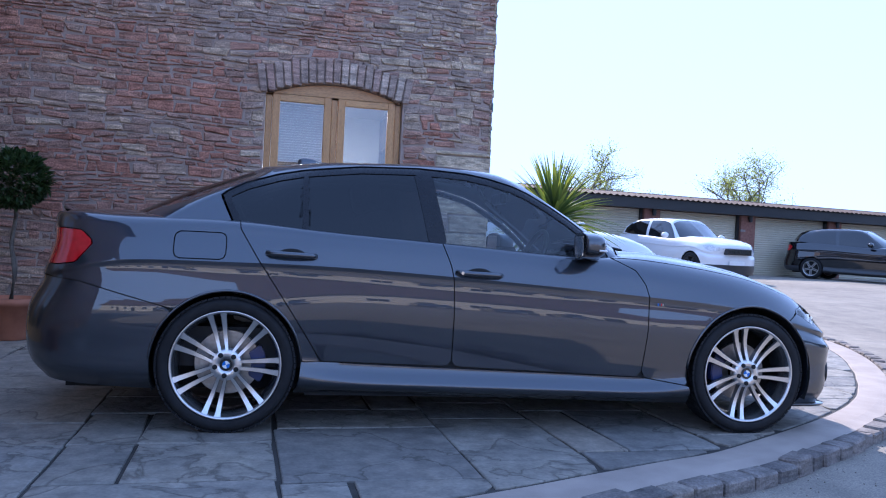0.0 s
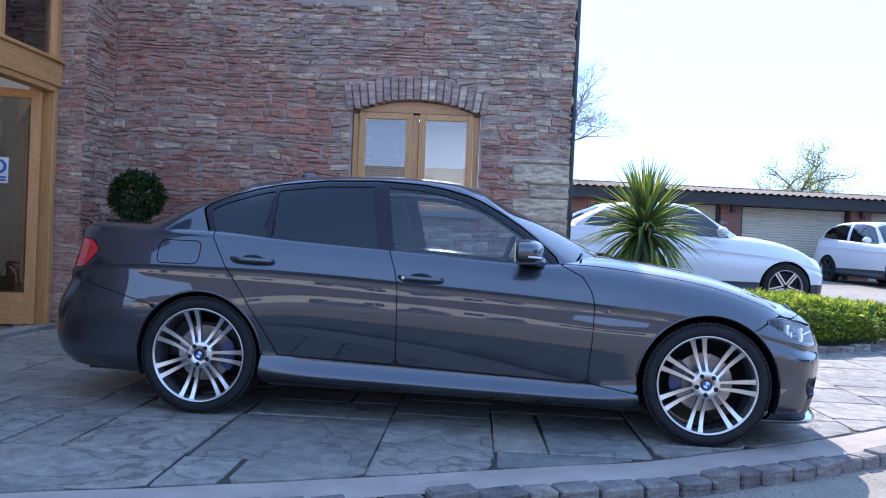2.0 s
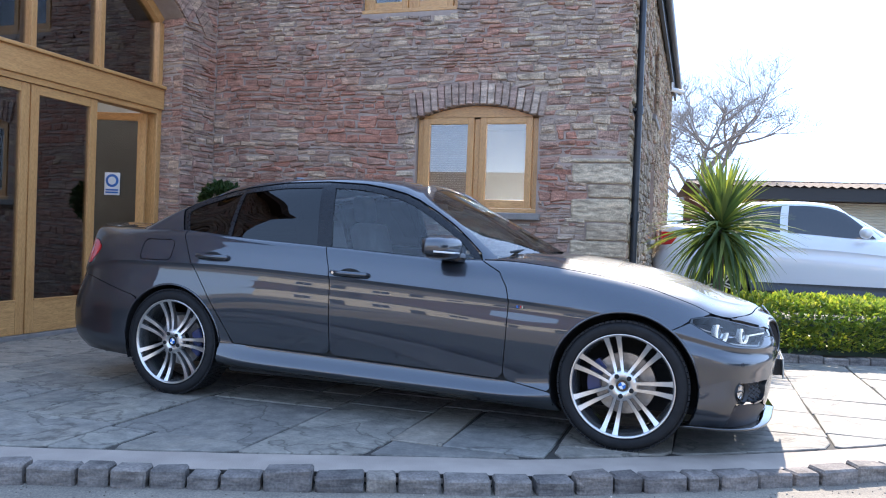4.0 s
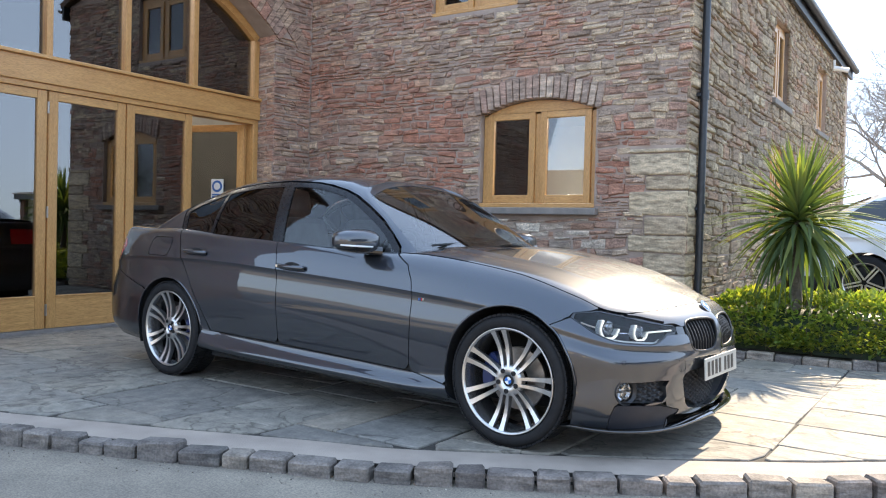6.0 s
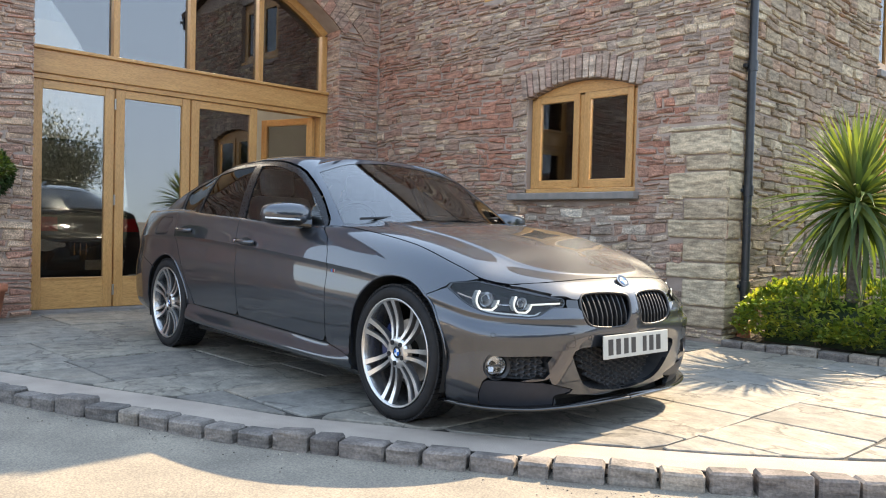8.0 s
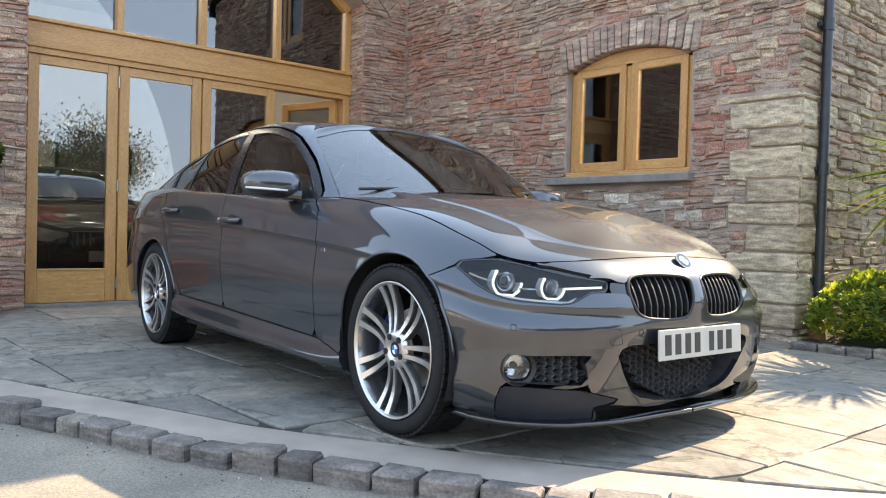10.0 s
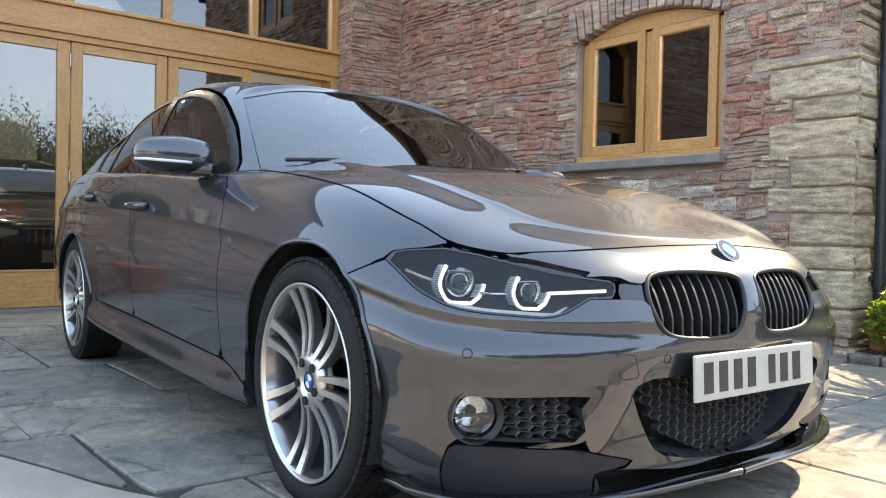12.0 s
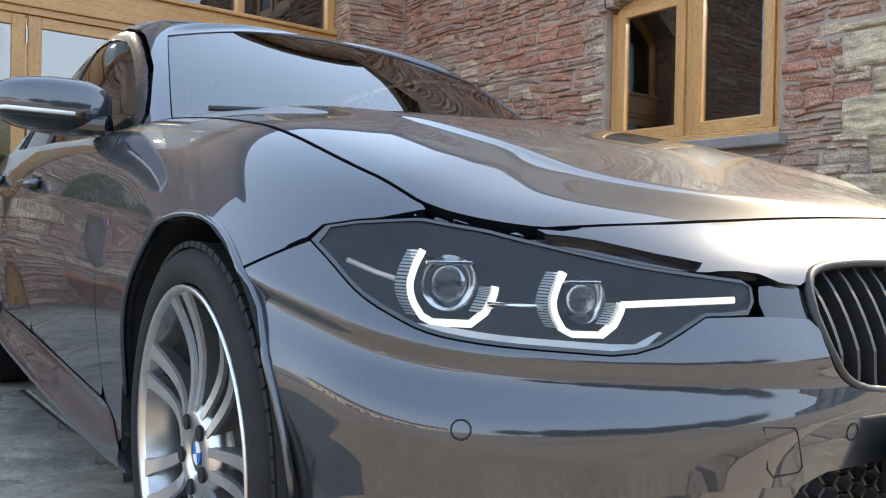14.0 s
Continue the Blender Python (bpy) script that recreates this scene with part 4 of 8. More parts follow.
# Lengthwise feature lines from the tail's middle round the flank to the nose's middle: (s, x, y, z)
BODY = [
    [(0, -2.36, 0, .25), (.07, -2.34, .45, .25), (.14, -2.22, .74, .23), (.2, -1.95, .80, .21), (.3, -1.405, .80, .19), (.42, -.85, .79, .185), (.52, -.28, .79, .175), (.62, .35, .79, .165),
     (.7, .85, .79, .155), (.79, 1.405, .80, .15), (.86, 1.75, .80, .143), (.91, 1.94, .715, .137), (.955, 2.065, .43, .136), (1, 2.11, 0, .140)],
    [(0, -2.42, 0, .33), (.07, -2.40, .47, .33), (.14, -2.27, .78, .31), (.2, -1.95, .865, .28), (.3, -1.405, .875, .27), (.42, -.85, .900, .245), (.52, -.28, .905, .236), (.62, .35, .905, .226),
     (.7, .85, .898, .222), (.79, 1.405, .88, .245), (.86, 1.75, .868, .24), (.91, 1.955, .775, .24), (.955, 2.092, .465, .25), (1, 2.135, 0, .26)],
    [(0, -2.445, 0, .45), (.07, -2.42, .48, .45), (.14, -2.29, .79, .44), (.2, -1.96, .88, .42), (.3, -1.405, .893, .42), (.42, -.85, .866, .350), (.52, -.28, .862, .328), (.62, .35, .861, .310),
     (.7, .85, .862, .298), (.79, 1.405, .893, .38), (.86, 1.746, .867, .37), (.91, 1.959, .769, .37), (.955, 2.113, .452, .37), (1, 2.165, 0, .38)],
    [(0, -2.44, 0, .58), (.07, -2.415, .48, .58), (.14, -2.27, .79, .58), (.2, -1.96, .888, .58), (.3, -1.405, .905, .58), (.42, -.85, .893, .62), (.52, -.28, .890, .60), (.62, .35, .889, .58),
     (.7, .85, .889, .56), (.79, 1.405, .903, .54), (.86, 1.747, .876, .52), (.91, 1.966, .779, .485), (.955, 2.127, .452, .472), (1, 2.178, 0, .465)],
    [(0, -2.38, 0, .73), (.07, -2.355, .48, .735), (.14, -2.22, .775, .76), (.2, -1.96, .868, .82), (.3, -1.405, .893, .835), (.42, -.85, .889, .83), (.52, -.28, .887, .805), (.62, .35, .885, .77),
     (.7, .85, .882, .735), (.79, 1.405, .893, .69), (.86, 1.740, .855, .612), (.91, 1.949, .755, .560), (.955, 2.120, .446, .546), (1, 2.178, 0, .56)],
    [(0, -2.33, 0, .88), (.07, -2.31, .47, .885), (.14, -2.19, .75, .91), (.2, -1.96, .815, .95), (.3, -1.405, .842, .955), (.42, -.85, .852, .945), (.52, -.28, .85, .92), (.62, .35, .846, .885),
     (.7, .85, .84, .855), (.79, 1.405, .825, .80), (.86, 1.73, .768, .725), (.91, 1.90, .66, .665), (.955, 2.08, .42, .642), (1, 2.155, 0, .64)],
    [(0, -2.33, 0, 1.03), (.07, -2.31, .45, 1.03), (.14, -2.19, .69, 1.035), (.2, -1.96, .755, 1.03), (.3, -1.405, .80, 1.03), (.42, -.85, .812, 1.0), (.52, -.28, .812, .972), (.62, .35, .80, .937),
     (.7, .85, .755, .93), (.79, 1.405, .735, .865), (.86, 1.72, .69, .78), (.91, 1.86, .605, .725), (.955, 2.03, .395, .695), (1, 2.11, 0, .688)],
    [(0, -2.30, 0, 1.055), (.07, -2.28, .40, 1.055), (.14, -2.15, .55, 1.06), (.2, -1.94, .58, 1.06), (.3, -1.405, .60, 1.06), (.42, -.85, .6, .97), (.52, -.28, .6, .94), (.62, .35, .6, .92),
     (.7, .82, .55, .975), (.79, 1.38, .52, .91), (.86, 1.68, .48, .835), (.91, 1.82, .42, .78), (.955, 1.955, .29, .748), (1, 2.035, 0, .735)],
    [(0, -2.29, 0, 1.06), (.07, -2.25, 0, 1.065), (.14, -2.12, 0, 1.075), (.2, -1.9, 0, 1.08), (.3, -1.405, 0, 1.07), (.42, -.85, 0, .97), (.52, -.28, 0, .94), (.62, .35, 0, .92),
     (.7, .78, 0, .985), (.79, 1.35, 0, .935), (.86, 1.63, 0, .87), (.91, 1.78, 0, .82), (.955, 1.88, 0, .785), (1, 1.95, 0, .765)],
]
# the same for the glasshouse: sill of the glass, its middle, roof edge, roof
CABIN = [
    [(0, -1.95, 0, 1.075), (.08, -1.93, .4, 1.07), (.15, -1.86, .62, 1.05), (.18, -1.74, .768, 1.035), (.2, -1.66, .778, 1.03), (.26, -1.38, .799, 1.0), (.36, -1.03, .812, .99), (.5, -.36, .812, .964), (.64, .30, .797, .925),
     (.74, .60, .755, .928), (.8, .69, .68, .95), (.9, .822, .36, .982), (1, .89, 0, .995)],
    [(0, -1.66, 0, 1.215), (.08, -1.64, .39, 1.205), (.15, -1.585, .58, 1.178), (.18, -1.53, .694, 1.163), (.2, -1.49, .708, 1.150), (.26, -1.32, .720, 1.14), (.36, -1.02, .730, 1.16), (.5, -.36, .735, 1.165), (.64, .17, .715, 1.13),
     (.74, .415, .69, 1.10), (.8, .442, .622, 1.127), (.9, .466, .335, 1.177), (1, .486, 0, 1.195)],
    [(0, -1.32, 0, 1.345), (.08, -1.31, .35, 1.335), (.15, -1.29, .5, 1.305), (.18, -1.28, .590, 1.283), (.2, -1.27, .602, 1.275), (.26, -1.20, .616, 1.275), (.36, -.95, .612, 1.335), (.5, -.36, .618, 1.365), (.64, 0.0, .61, 1.335),
     (.74, .165, .60, 1.285), (.8, .18, .555, 1.296), (.9, .098, .3, 1.362), (1, .07, 0, 1.385)],
    [(0, -1.31, 0, 1.352), (.08, -1.28, .32, 1.352), (.15, -1.24, .44, 1.345), (.18, -1.215, .462, 1.345), (.2, -1.2, .47, 1.345), (.26, -1.1, .49, 1.36), (.36, -.9, .50, 1.385), (.5, -.36, .50, 1.405), (.64, -.02, .50, 1.38),
     (.74, .10, .49, 1.345), (.8, .12, .44, 1.352), (.9, .075, .26, 1.382), (1, .05, 0, 1.392)],
    [(0, -1.28, 0, 1.36), (.08, -1.2, 0, 1.375), (.15, -1.15, 0, 1.382), (.18, -1.115, 0, 1.386), (.2, -1.1, 0, 1.388), (.26, -1.0, 0, 1.398), (.36, -.8, 0, 1.413), (.5, -.36, 0, 1.42), (.64, -.1, 0, 1.408),
     (.74, -.02, 0, 1.402), (.8, 0, 0, 1.40), (.9, .02, 0, 1.397), (1, .03, 0, 1.394)],
]


def loft(lines, ns, nv, creases=()):
    """Verts (x, y, z, s, v) and quads of a surface through the lines; creases(s, points) may break the section."""
    verts, rows = [], []
    for i in range(ns + 1):
        s = i / ns
        ctl = [Vector(spline(k, s)) for k in lines]
        labels, breaks = list(range(len(ctl))), []
        if creases:
            ctl, labels, breaks = creases(s, ctl)
        for p, v in section(ctl, labels, breaks, nv):
            verts.append((p[0], max(0.0, p[1]), p[2], s, v))
        rows.append(len(verts))
    m = rows[0]
    faces = [(i * m + j, (i + 1) * m + j, (i + 1) * m + j + 1, i * m + j + 1) for i in range(ns) for j in range(m - 1)]
    return np.array(verts), faces


def section(ctl, labels, breaks, nv):
    """Points along one section with their labels; at each break (index, weight) the slope jumps by that weight."""
    cum = [0.0]
    for a, b in zip(ctl, ctl[1:]):
        cum.append(cum[-1] + max(1e-4, (b - a).length) ** 0.6)
    keys = [(c, *p) for c, p in zip(cum, ctl)]
    # mirror image of the last point but one, so that both halves meet level
    past = [(2 * cum[-1] - cum[-2], ctl[-2].x, -ctl[-2].y, ctl[-2].z)]
    out = []
    for k in range(len(ctl) - 1):
        lo = max([b for b, w in breaks if b <= k], default=0)
        hi = min([b for b, w in breaks if b > k], default=len(ctl) - 1)
        w = max([w for b, w in breaks if b in (lo, hi)], default=0.0)
        for j in range(nv if k < len(ctl) - 2 else nv + 1):
            u = cum[k] + (cum[k + 1] - cum[k]) * j / nv
            p = Vector(spline(keys + past, u))
            if w > 0:
                p = p.lerp(Vector(spline(keys[lo:hi + 1] + (past if hi == len(ctl) - 1 else []), u)), w)
            out.append((p, labels[k] + (labels[k + 1] - labels[k]) * j / nv))
    return out


CREASE_V, RIDGE_V = 5, 8


def body_creases(s, ctl):
    """Shoulder crease along the doors, and the raised lines of the bonnet."""
    w = max(0.0, min(1.0, (s - 0.16) / 0.06, (0.80 - s) / 0.10))
    h = max(0.0, min(1.0, (s - 0.70) / 0.03, (0.99 - s) / 0.06))
    shoulder = ctl[4] + Vector((0, -0.005 * w, -0.032))
    f = max(0.0, min(1.0, (s - 0.868) / 0.03, (0.985 - s) / 0.03))
    ledge = ctl[2] + Vector((0.007, 0.005, 0.034)) * f
    valley = ctl[7].lerp(ctl[6], 0.16) + Vector((0, 0, -0.0012 * h))
    pts = ctl[:2] + [ledge, ctl[3], shoulder, ctl[4], ctl[5], ctl[6], valley, ctl[7] + Vector((0, 0, 0.001 * h)), ctl[8]]
    return pts, [0, 1, 2, 3, 4, 5, 6, 7, 7.84, 8, 9], [(2, f), (5, w), (9, 0.45 * h)]


def sdf(poly, pts):
    """Signed distance to a closed outline: positive inside."""
    poly = np.array(poly, float)
    inside = np.zeros(len(pts), bool)
    best = np.full(len(pts), 1e9)
    for a, b in zip(poly, np.roll(poly, -1, 0)):
        d = b - a
        t = np.clip(((pts - a) @ d) / max(1e-12, d @ d), 0, 1)
        best = np.minimum(best, np.hypot(*(pts - a - t[:, None] * d).T))
        with np.errstate(divide="ignore", invalid="ignore"):
            hit = ((a[1] > pts[:, 1]) != (b[1] > pts[:, 1])) & (pts[:, 0] < (b[0] - a[0]) * (pts[:, 1] - a[1]) / (b[1] - a[1] + 1e-15) + a[0])
        inside ^= hit
    return np.where(inside, best, -best)


def clip(surface, f):
    """The part of a surface where f(verts) >= 0, cut cleanly along f = 0."""
    verts, faces = surface
    val = f(verts)
    out, index, new_faces = [], {}, []

    def vid(key, p):
        if key not in index:
            index[key] = len(out)
            out.append(p)
        return index[key]
    for face in faces:
        vs = [val[i] for i in face]
        if max(vs) < 0:
            continue
        poly = []
        for a, b, va, vb in zip(face, face[1:] + face[:1], vs, vs[1:] + vs[:1]):
            if va >= 0:
                poly.append(vid(a, verts[a]))
            if (va >= 0) != (vb >= 0):
                t = va / (va - vb)
                poly.append(vid((min(a, b), max(a, b)), verts[a] + (verts[b] - verts[a]) * t))
        if len(set(poly)) >= 3:
            new_faces.append(tuple(poly))
    return (np.array(out) if out else np.zeros((0, 5))), new_faces


def shell_mesh(name, surface, side=1, offset=0.0, both=False, thick=0.0, rim_only=False):
    """A mesh of a cut surface on one flank (side 1: left, -1: right) or on both, joined at the middle."""
    verts, faces = surface
    bm = bmesh.new()
    for sgn in ((1, -1) if both else (side,)):
        vs = [bm.verts.new((p[0], p[1] * sgn, p[2])) for p in verts]
        for f in faces:
            q = [vs[i] for i in (f if sgn > 0 else f[::-1])]
            if len(set(q)) >= 3:
                try:
                    bm.faces.new(q)
                except ValueError:
                    pass
        if len(verts) and verts[:, 4].max() > 6:
            hot = {v for v, p in zip(vs, verts) if (abs(p[4] - CREASE_V) < 1e-4 and 0.2 < p[3] < 0.75) or (abs(p[4] - 2) < 1e-4 and 0.875 < p[3] < 0.98) or (abs(p[4] - RIDGE_V) < 1e-4 and 0.72 < p[3] < 0.97)}
            for v in hot:
                for e in v.link_edges:
                    if e.other_vert(v) in hot:
                        e.smooth = False
    bmesh.ops.remove_doubles(bm, verts=bm.verts, dist=0.0006)
    bm.normal_update()
    if bm.faces:
        mid = sum((f.calc_center_median() for f in bm.faces), Vector()) / len(bm.faces)
        vote = sum(f.normal.dot(f.calc_center_median() - Vector((f.calc_center_median().x * 0.8, 0, 0.5))) * f.calc_area() for f in bm.faces)
        if vote < 0:
            bmesh.ops.reverse_faces(bm, faces=bm.faces)
            bm.normal_update()
    if thick:
        edge = [e for e in bm.edges if e.is_boundary and (not both or abs(e.verts[0].co.y) + abs(e.verts[1].co.y) > 0.002)]
        nrm = {v: v.normal.copy() for e in edge for v in e.verts}
        for e in edge:
            e.smooth = False
        r = bmesh.ops.extrude_edge_only(bm, edges=edge)
        moved = [g for g in r["geom"] if isinstance(g, bmesh.types.BMVert)]
        for v in moved:
            old = min((e.other_vert(v) for e in v.link_edges if e.other_vert(v) in nrm), key=lambda o: (o.co - v.co).length, default=None)
            if old:
                v.co = v.co - nrm[old] * thick
        if rim_only:
            keep = set(moved)
            bmesh.ops.delete(bm, geom=[f for f in bm.faces if not any(v in keep for v in f.verts)], context="FACES")
    if offset:
        bm.normal_update()
        for v, n in [(v, v.normal.copy()) for v in bm.verts]:
            v.co += n * offset
    return from_bm(name, bm, True)


def cabin_creases(s, ctl):
    """The windscreen meets the roof at an angle."""
    return ctl, [0, 1, 2, 3, 4], [(2, max(0.0, min(1.0, (s - 0.765) / 0.03)))]


SURF = loft(BODY, 300, 6, body_creases)
GLASS_H = loft(CABIN, 200, 8, cabin_creases)
GAP = 0.0027
side_xz = lambda p: p[:, [0, 2]]
# the flank's shut lines, in side view
LINE_A = [(.56, 1.2), (.60, .94), (.725, .878), (.775, .80), (.793, .727), (.788, .55), (.768, .303)]
LINE_B = [(-.40, 1.2), (-.345, .965), (-.305, .86), (-.289, .78), (-.283, .6), (-.282, .343)]
LINE_C = [(-1.40, 1.2), (-1.365, .998), (-1.272, .851), (-1.155, .68), (-1.05, .52), (-.947, .357)]
DOOR_F = LINE_A + LINE_B[::-1]
DOOR_R = LINE_B + LINE_C[::-1]
ARCH_R = 0.358
ARCH_F = 0.372


def arch_clear(p):
    """Positive outside both wheel arches."""
    d = np.minimum(np.hypot(p[:, 0] + 1.405, p[:, 2] - 0.335) - ARCH_R, np.hypot(p[:, 0] - 1.405, p[:, 2] - 0.335) - ARCH_F)
    return np.where(p[:, 1] < 0.55, np.abs(d) + 0.01, d)


def below(line, p):
    """How far each point lies under a polyline of (x, z)."""
    xs, zs = zip(*sorted(line))
    return np.interp(p[:, 0], xs, zs) - p[:, 2]


SEAM_F = [(1.40, -1.0), (1.41, .60), (1.60, .615), (1.70, .664), (1.76, .693), (1.82, .715), (1.87, .80), (2.4, .95)]
SEAM_R = [(-2.6, .76), (-2.10, .715), (-1.66, .60), (-1.3, .52)]
# where the nose outlines lie: place along the skin for a width y
ys_of = lambda y: float(np.interp(y, [0, .09, .2, .31, .455, .553, .71, .784, .87], [1, .9907, .9795, .968, .9555, .9442, .9225, .9092, .86]))
sz = lambda p: np.stack([p[:, 3] * 7.0, p[:, 2]], 1)
to_sz = lambda pts: [(s * 7.0, z) for s, z in pts]
yz = lambda pts: [(ys_of(y), z) for y, z in pts]
LAMP_TOP = [(.850, .688), (.867, .701), (.886, .706), (.906, .693), (.919, .677), (.938, .652), (.9556, .636)]
LAMP_LOW = [(.9345, .552), (.9265, .556), (.915, .562), (.904, .572), (.895, .587), (.8815, .612), (.869, .642), (.858, .668)]
_low = [tuple(spline([(i, *p) for i, p in enumerate(LAMP_LOW)], k / 4)) for k in range(29)]
LAMP = to_sz(LAMP_TOP + [(.9545, .594), (.946, .593), (.9435, .578), (.939, .558)] + _low)
# dark gap between the lamp and the nose panel above it
LAMP_GAP = to_sz([(.887, .7085), (.891, .714), (.919, .689), (.924, .685), (.930, .679), (.940, .665), (.949, .653), (.9583, .641), (.9560, .6375), (.938, .6535), (.919, .6785), (.906, .6945)])


def rounded(c, w, h, r, n=5):
    """Outline of a rounded rectangle about c."""
    out = []
    for cx, cy, a0 in ((w / 2 - r, h / 2 - r, 0), (-w / 2 + r, h / 2 - r, 90), (-w / 2 + r, -h / 2 + r, 180), (w / 2 - r, -h / 2 + r, 270)):
        out += [(c[0] + cx + r * math.cos(radians(a0 + 90 * i / n)), c[1] + cy + r * math.sin(radians(a0 + 90 * i / n))) for i in range(n + 1)]
    return out


KIDNEY_YZ = [(.030, .622), (.042, .643), (.09, .653), (.203, .657), (.300, .651), (.338, .632), (.348, .590), (.332, .540), (.292, .508), (.223, .497), (.128, .495), (.062, .507), (.036, .555)]
_ring = KIDNEY_YZ[-2:] + KIDNEY_YZ + KIDNEY_YZ[:3]
KIDNEY_YZ = [tuple(spline([(i, *p) for i, p in enumerate(_ring)], 2 + len(KIDNEY_YZ) * k / 52)) for k in range(52)]
KIDNEY = to_sz(yz(KIDNEY_YZ))
FILLER = to_sz([(.9646, .6285), (.9650, .590), (.9555, .5945), (.9566, .6355)])
LOWER_YZ = [(.0, .41), (.33, .41), (.385, .395), (.392, .378), (.339, .311), (.275, .232), (.235, .208), (.15, .190), (.066, .181), (.0, .178)]
LOWER = [(7.1, .41)] + to_sz(yz(LOWER_YZ[1:-1])) + [(7.1, .178)]
SIDE_IN = to_sz([(.9086, .372), (.910, .381), (.9125, .385), (.9225, .3815), (.9442, .3815), (.9558, .3715), (.9558, .3690), (.9455, .372), (.9475, .34), (.9508, .272), (.924, .286), (.9078, .295)])
DARK_IN = to_sz([(.9073, .281), (.924, .2755), (.9483, .258), (.966, .214), (.966, .196), (.9535, .188), (.9515, .10), (.896, .10), (.8978, .168)])
VOID = [(7.1, .162)] + to_sz(yz([(.193, .169), (.32, .186), (.452, .186), (.466, .10)])) + [(7.1, .10)]
TAIL = [(-2.5, .965), (-2.2, .965), (-2.11, .958), (-2.045, .905), (-2.06, .885), (-2.125, .803), (-2.22, .788), (-2.5, .788)]
FLAP = rounded((-1.552, .91), .245, .13, .03)
car_label = "dark grey metallic saloon car with multi-spoke alloy wheels, parked on flagstones"
CAR = thing("car", car_label, "car", pose(0, 0, 0, 0, 0, -2.7))


def shut(*fs):
    return lambda p: np.minimum.reduce([f(p) for f in fs])


inside = lambda poly, view=side_xz: (lambda p: sdf(poly, view(p)))
outside = lambda poly, view=side_xz: (lambda p: -sdf(poly, view(p)))
is_flank = lambda p: np.where(p[:, 4] < 7.6, 1.0, -1.0)
door_floor = lambda p: p[:, 2] - np.interp(p[:, 0], [-.95, .77, 1.05], [.357, .303, .262])
hood_in = lambda p: np.minimum((p[:, 4] - np.interp(p[:, 3], [.66, .79, .86, .882, .892, .919, .9417, .965, .9767, 1], [7.10, 6.86, 6.56, 6.42, 6.43, 6.53, 7.0, 7.36, 7.5, 7.68])) * 0.085, p[:, 0] - 0.60)
deck_in = lambda p: np.where(p[:, 4] > 6.9, sdf([(-1.80, -.05), (-1.80, .66), (-2.16, .66), (-2.26, .45), (-2.30, .1), (-2.30, -.05)], p[:, [0, 1]]), -1.0)
lamp_out = lambda p: np.where(p[:, 0] > 1.5, -sdf(LAMP, sz(p)), 1.0)
tail_out = lambda p: np.where(p[:, 0] < -1.9, -sdf(TAIL, side_xz(p)), 1.0)
inset = lambda f, g=GAP: (lambda p: f(p) - g)


def panel(name, f, mats=M_PAINT, label="", thick=0.014, parent=None, src=None, both=False, sides=(-1, 1), offset=0.0):
    s = clip(SURF if src is None else src, f)
    made = []
    if both:
        made.append(part(name, shell_mesh(name, s, both=True, thick=thick, offset=offset), mats, parent or CAR, label))
    else:
        for sd in sides:
            made.append(part(name, shell_mesh(name, s, sd, thick=thick, offset=offset), mats, parent or CAR, label))
    return made


DOORS_F = panel("front_door", shut(inset(inside(DOOR_F)), inset(door_floor), is_flank))
DOORS_R = panel("rear_door", shut(inset(inside(DOOR_R)), inset(door_floor), is_flank, arch_clear))
panel("front_fender", shut(lambda p: np.where(p[:, 0] > 0.5, 1.0, -1.0), inset(outside(DOOR_F)), inset(lambda p: -below(SEAM_F, p)), inset(lambda p: -hood_in(p)), arch_clear,
                           inset(lambda p: p[:, 2] - np.interp(p[:, 0], [-.95, .77, 1.05], [.357, .303, .262])), lambda p: np.where((p[:, 0] < 2.0) & (p[:, 3] < 0.93), 1.0, -1.0), lamp_out))
SEAM_RQ = SEAM_R[:3] + [(-1.61, .59), (-1.60, -1.0)]
panel("rear_quarter", shut(lambda p: np.where(p[:, 0] < -0.5, 1.0, -1.0), inset(outside(DOOR_R)), inset(lambda p: -below(SEAM_RQ, p)), inset(lambda p: -deck_in(p)), arch_clear,
                           inset(tail_out), inset(outside(FLAP)), lambda p: np.where(p[:, 0] > -1.35, door_floor(p), 1.0), lambda p: np.where((p[:, 0] < -1.3) | (p[:, 4] < 7.2), 1.0, -1.0)), both=True)
panel("fuel_flap", inset(inside(FLAP)), sides=(-1,))
panel("boot_lid", inset(deck_in), both=True)
panel("sill", shut(inset(lambda p: -door_floor(p)), lambda p: np.where(np.abs(p[:, 0]) < 1.3, 1.0, -1.0), arch_clear), label="sculpted side skirt below the doors")
HOOD_OB = panel("hood", inset(hood_in), both=True, thick=0.02)[0]
bump_holes = [outside(q, sz) for q in (LAMP, LAMP_GAP, KIDNEY, FILLER, LOWER, SIDE_IN, DARK_IN, VOID)]
front_region = lambda p: np.where(p[:, 0] > 1.45, 1.0, -1.0)
BUMPER = panel("front_bumper", shut(front_region, inset(lambda p: below(SEAM_F, p)), inset(lambda p: -hood_in(p)), arch_clear, *bump_holes), both=True, thick=0.022)[0]
panel("lower_insert", shut(front_region, inset(inside(DARK_IN, sz))), M_SLATE, label="dark lower insert below the side intake", offset=-0.003)
panel("splitter_slot", shut(front_region, inside(VOID, sz)), M_UNDER, both=True, thick=0.0, offset=-0.055, label="black slot above the splitter")
panel("lamp_gap", shut(lambda p: np.where(p[:, 0] > 1.7, 1.0, -1.0), inside(LAMP_GAP, sz)), M_GLOSS, thick=0.0, offset=-0.010, label="black gap between lamp and bonnet")
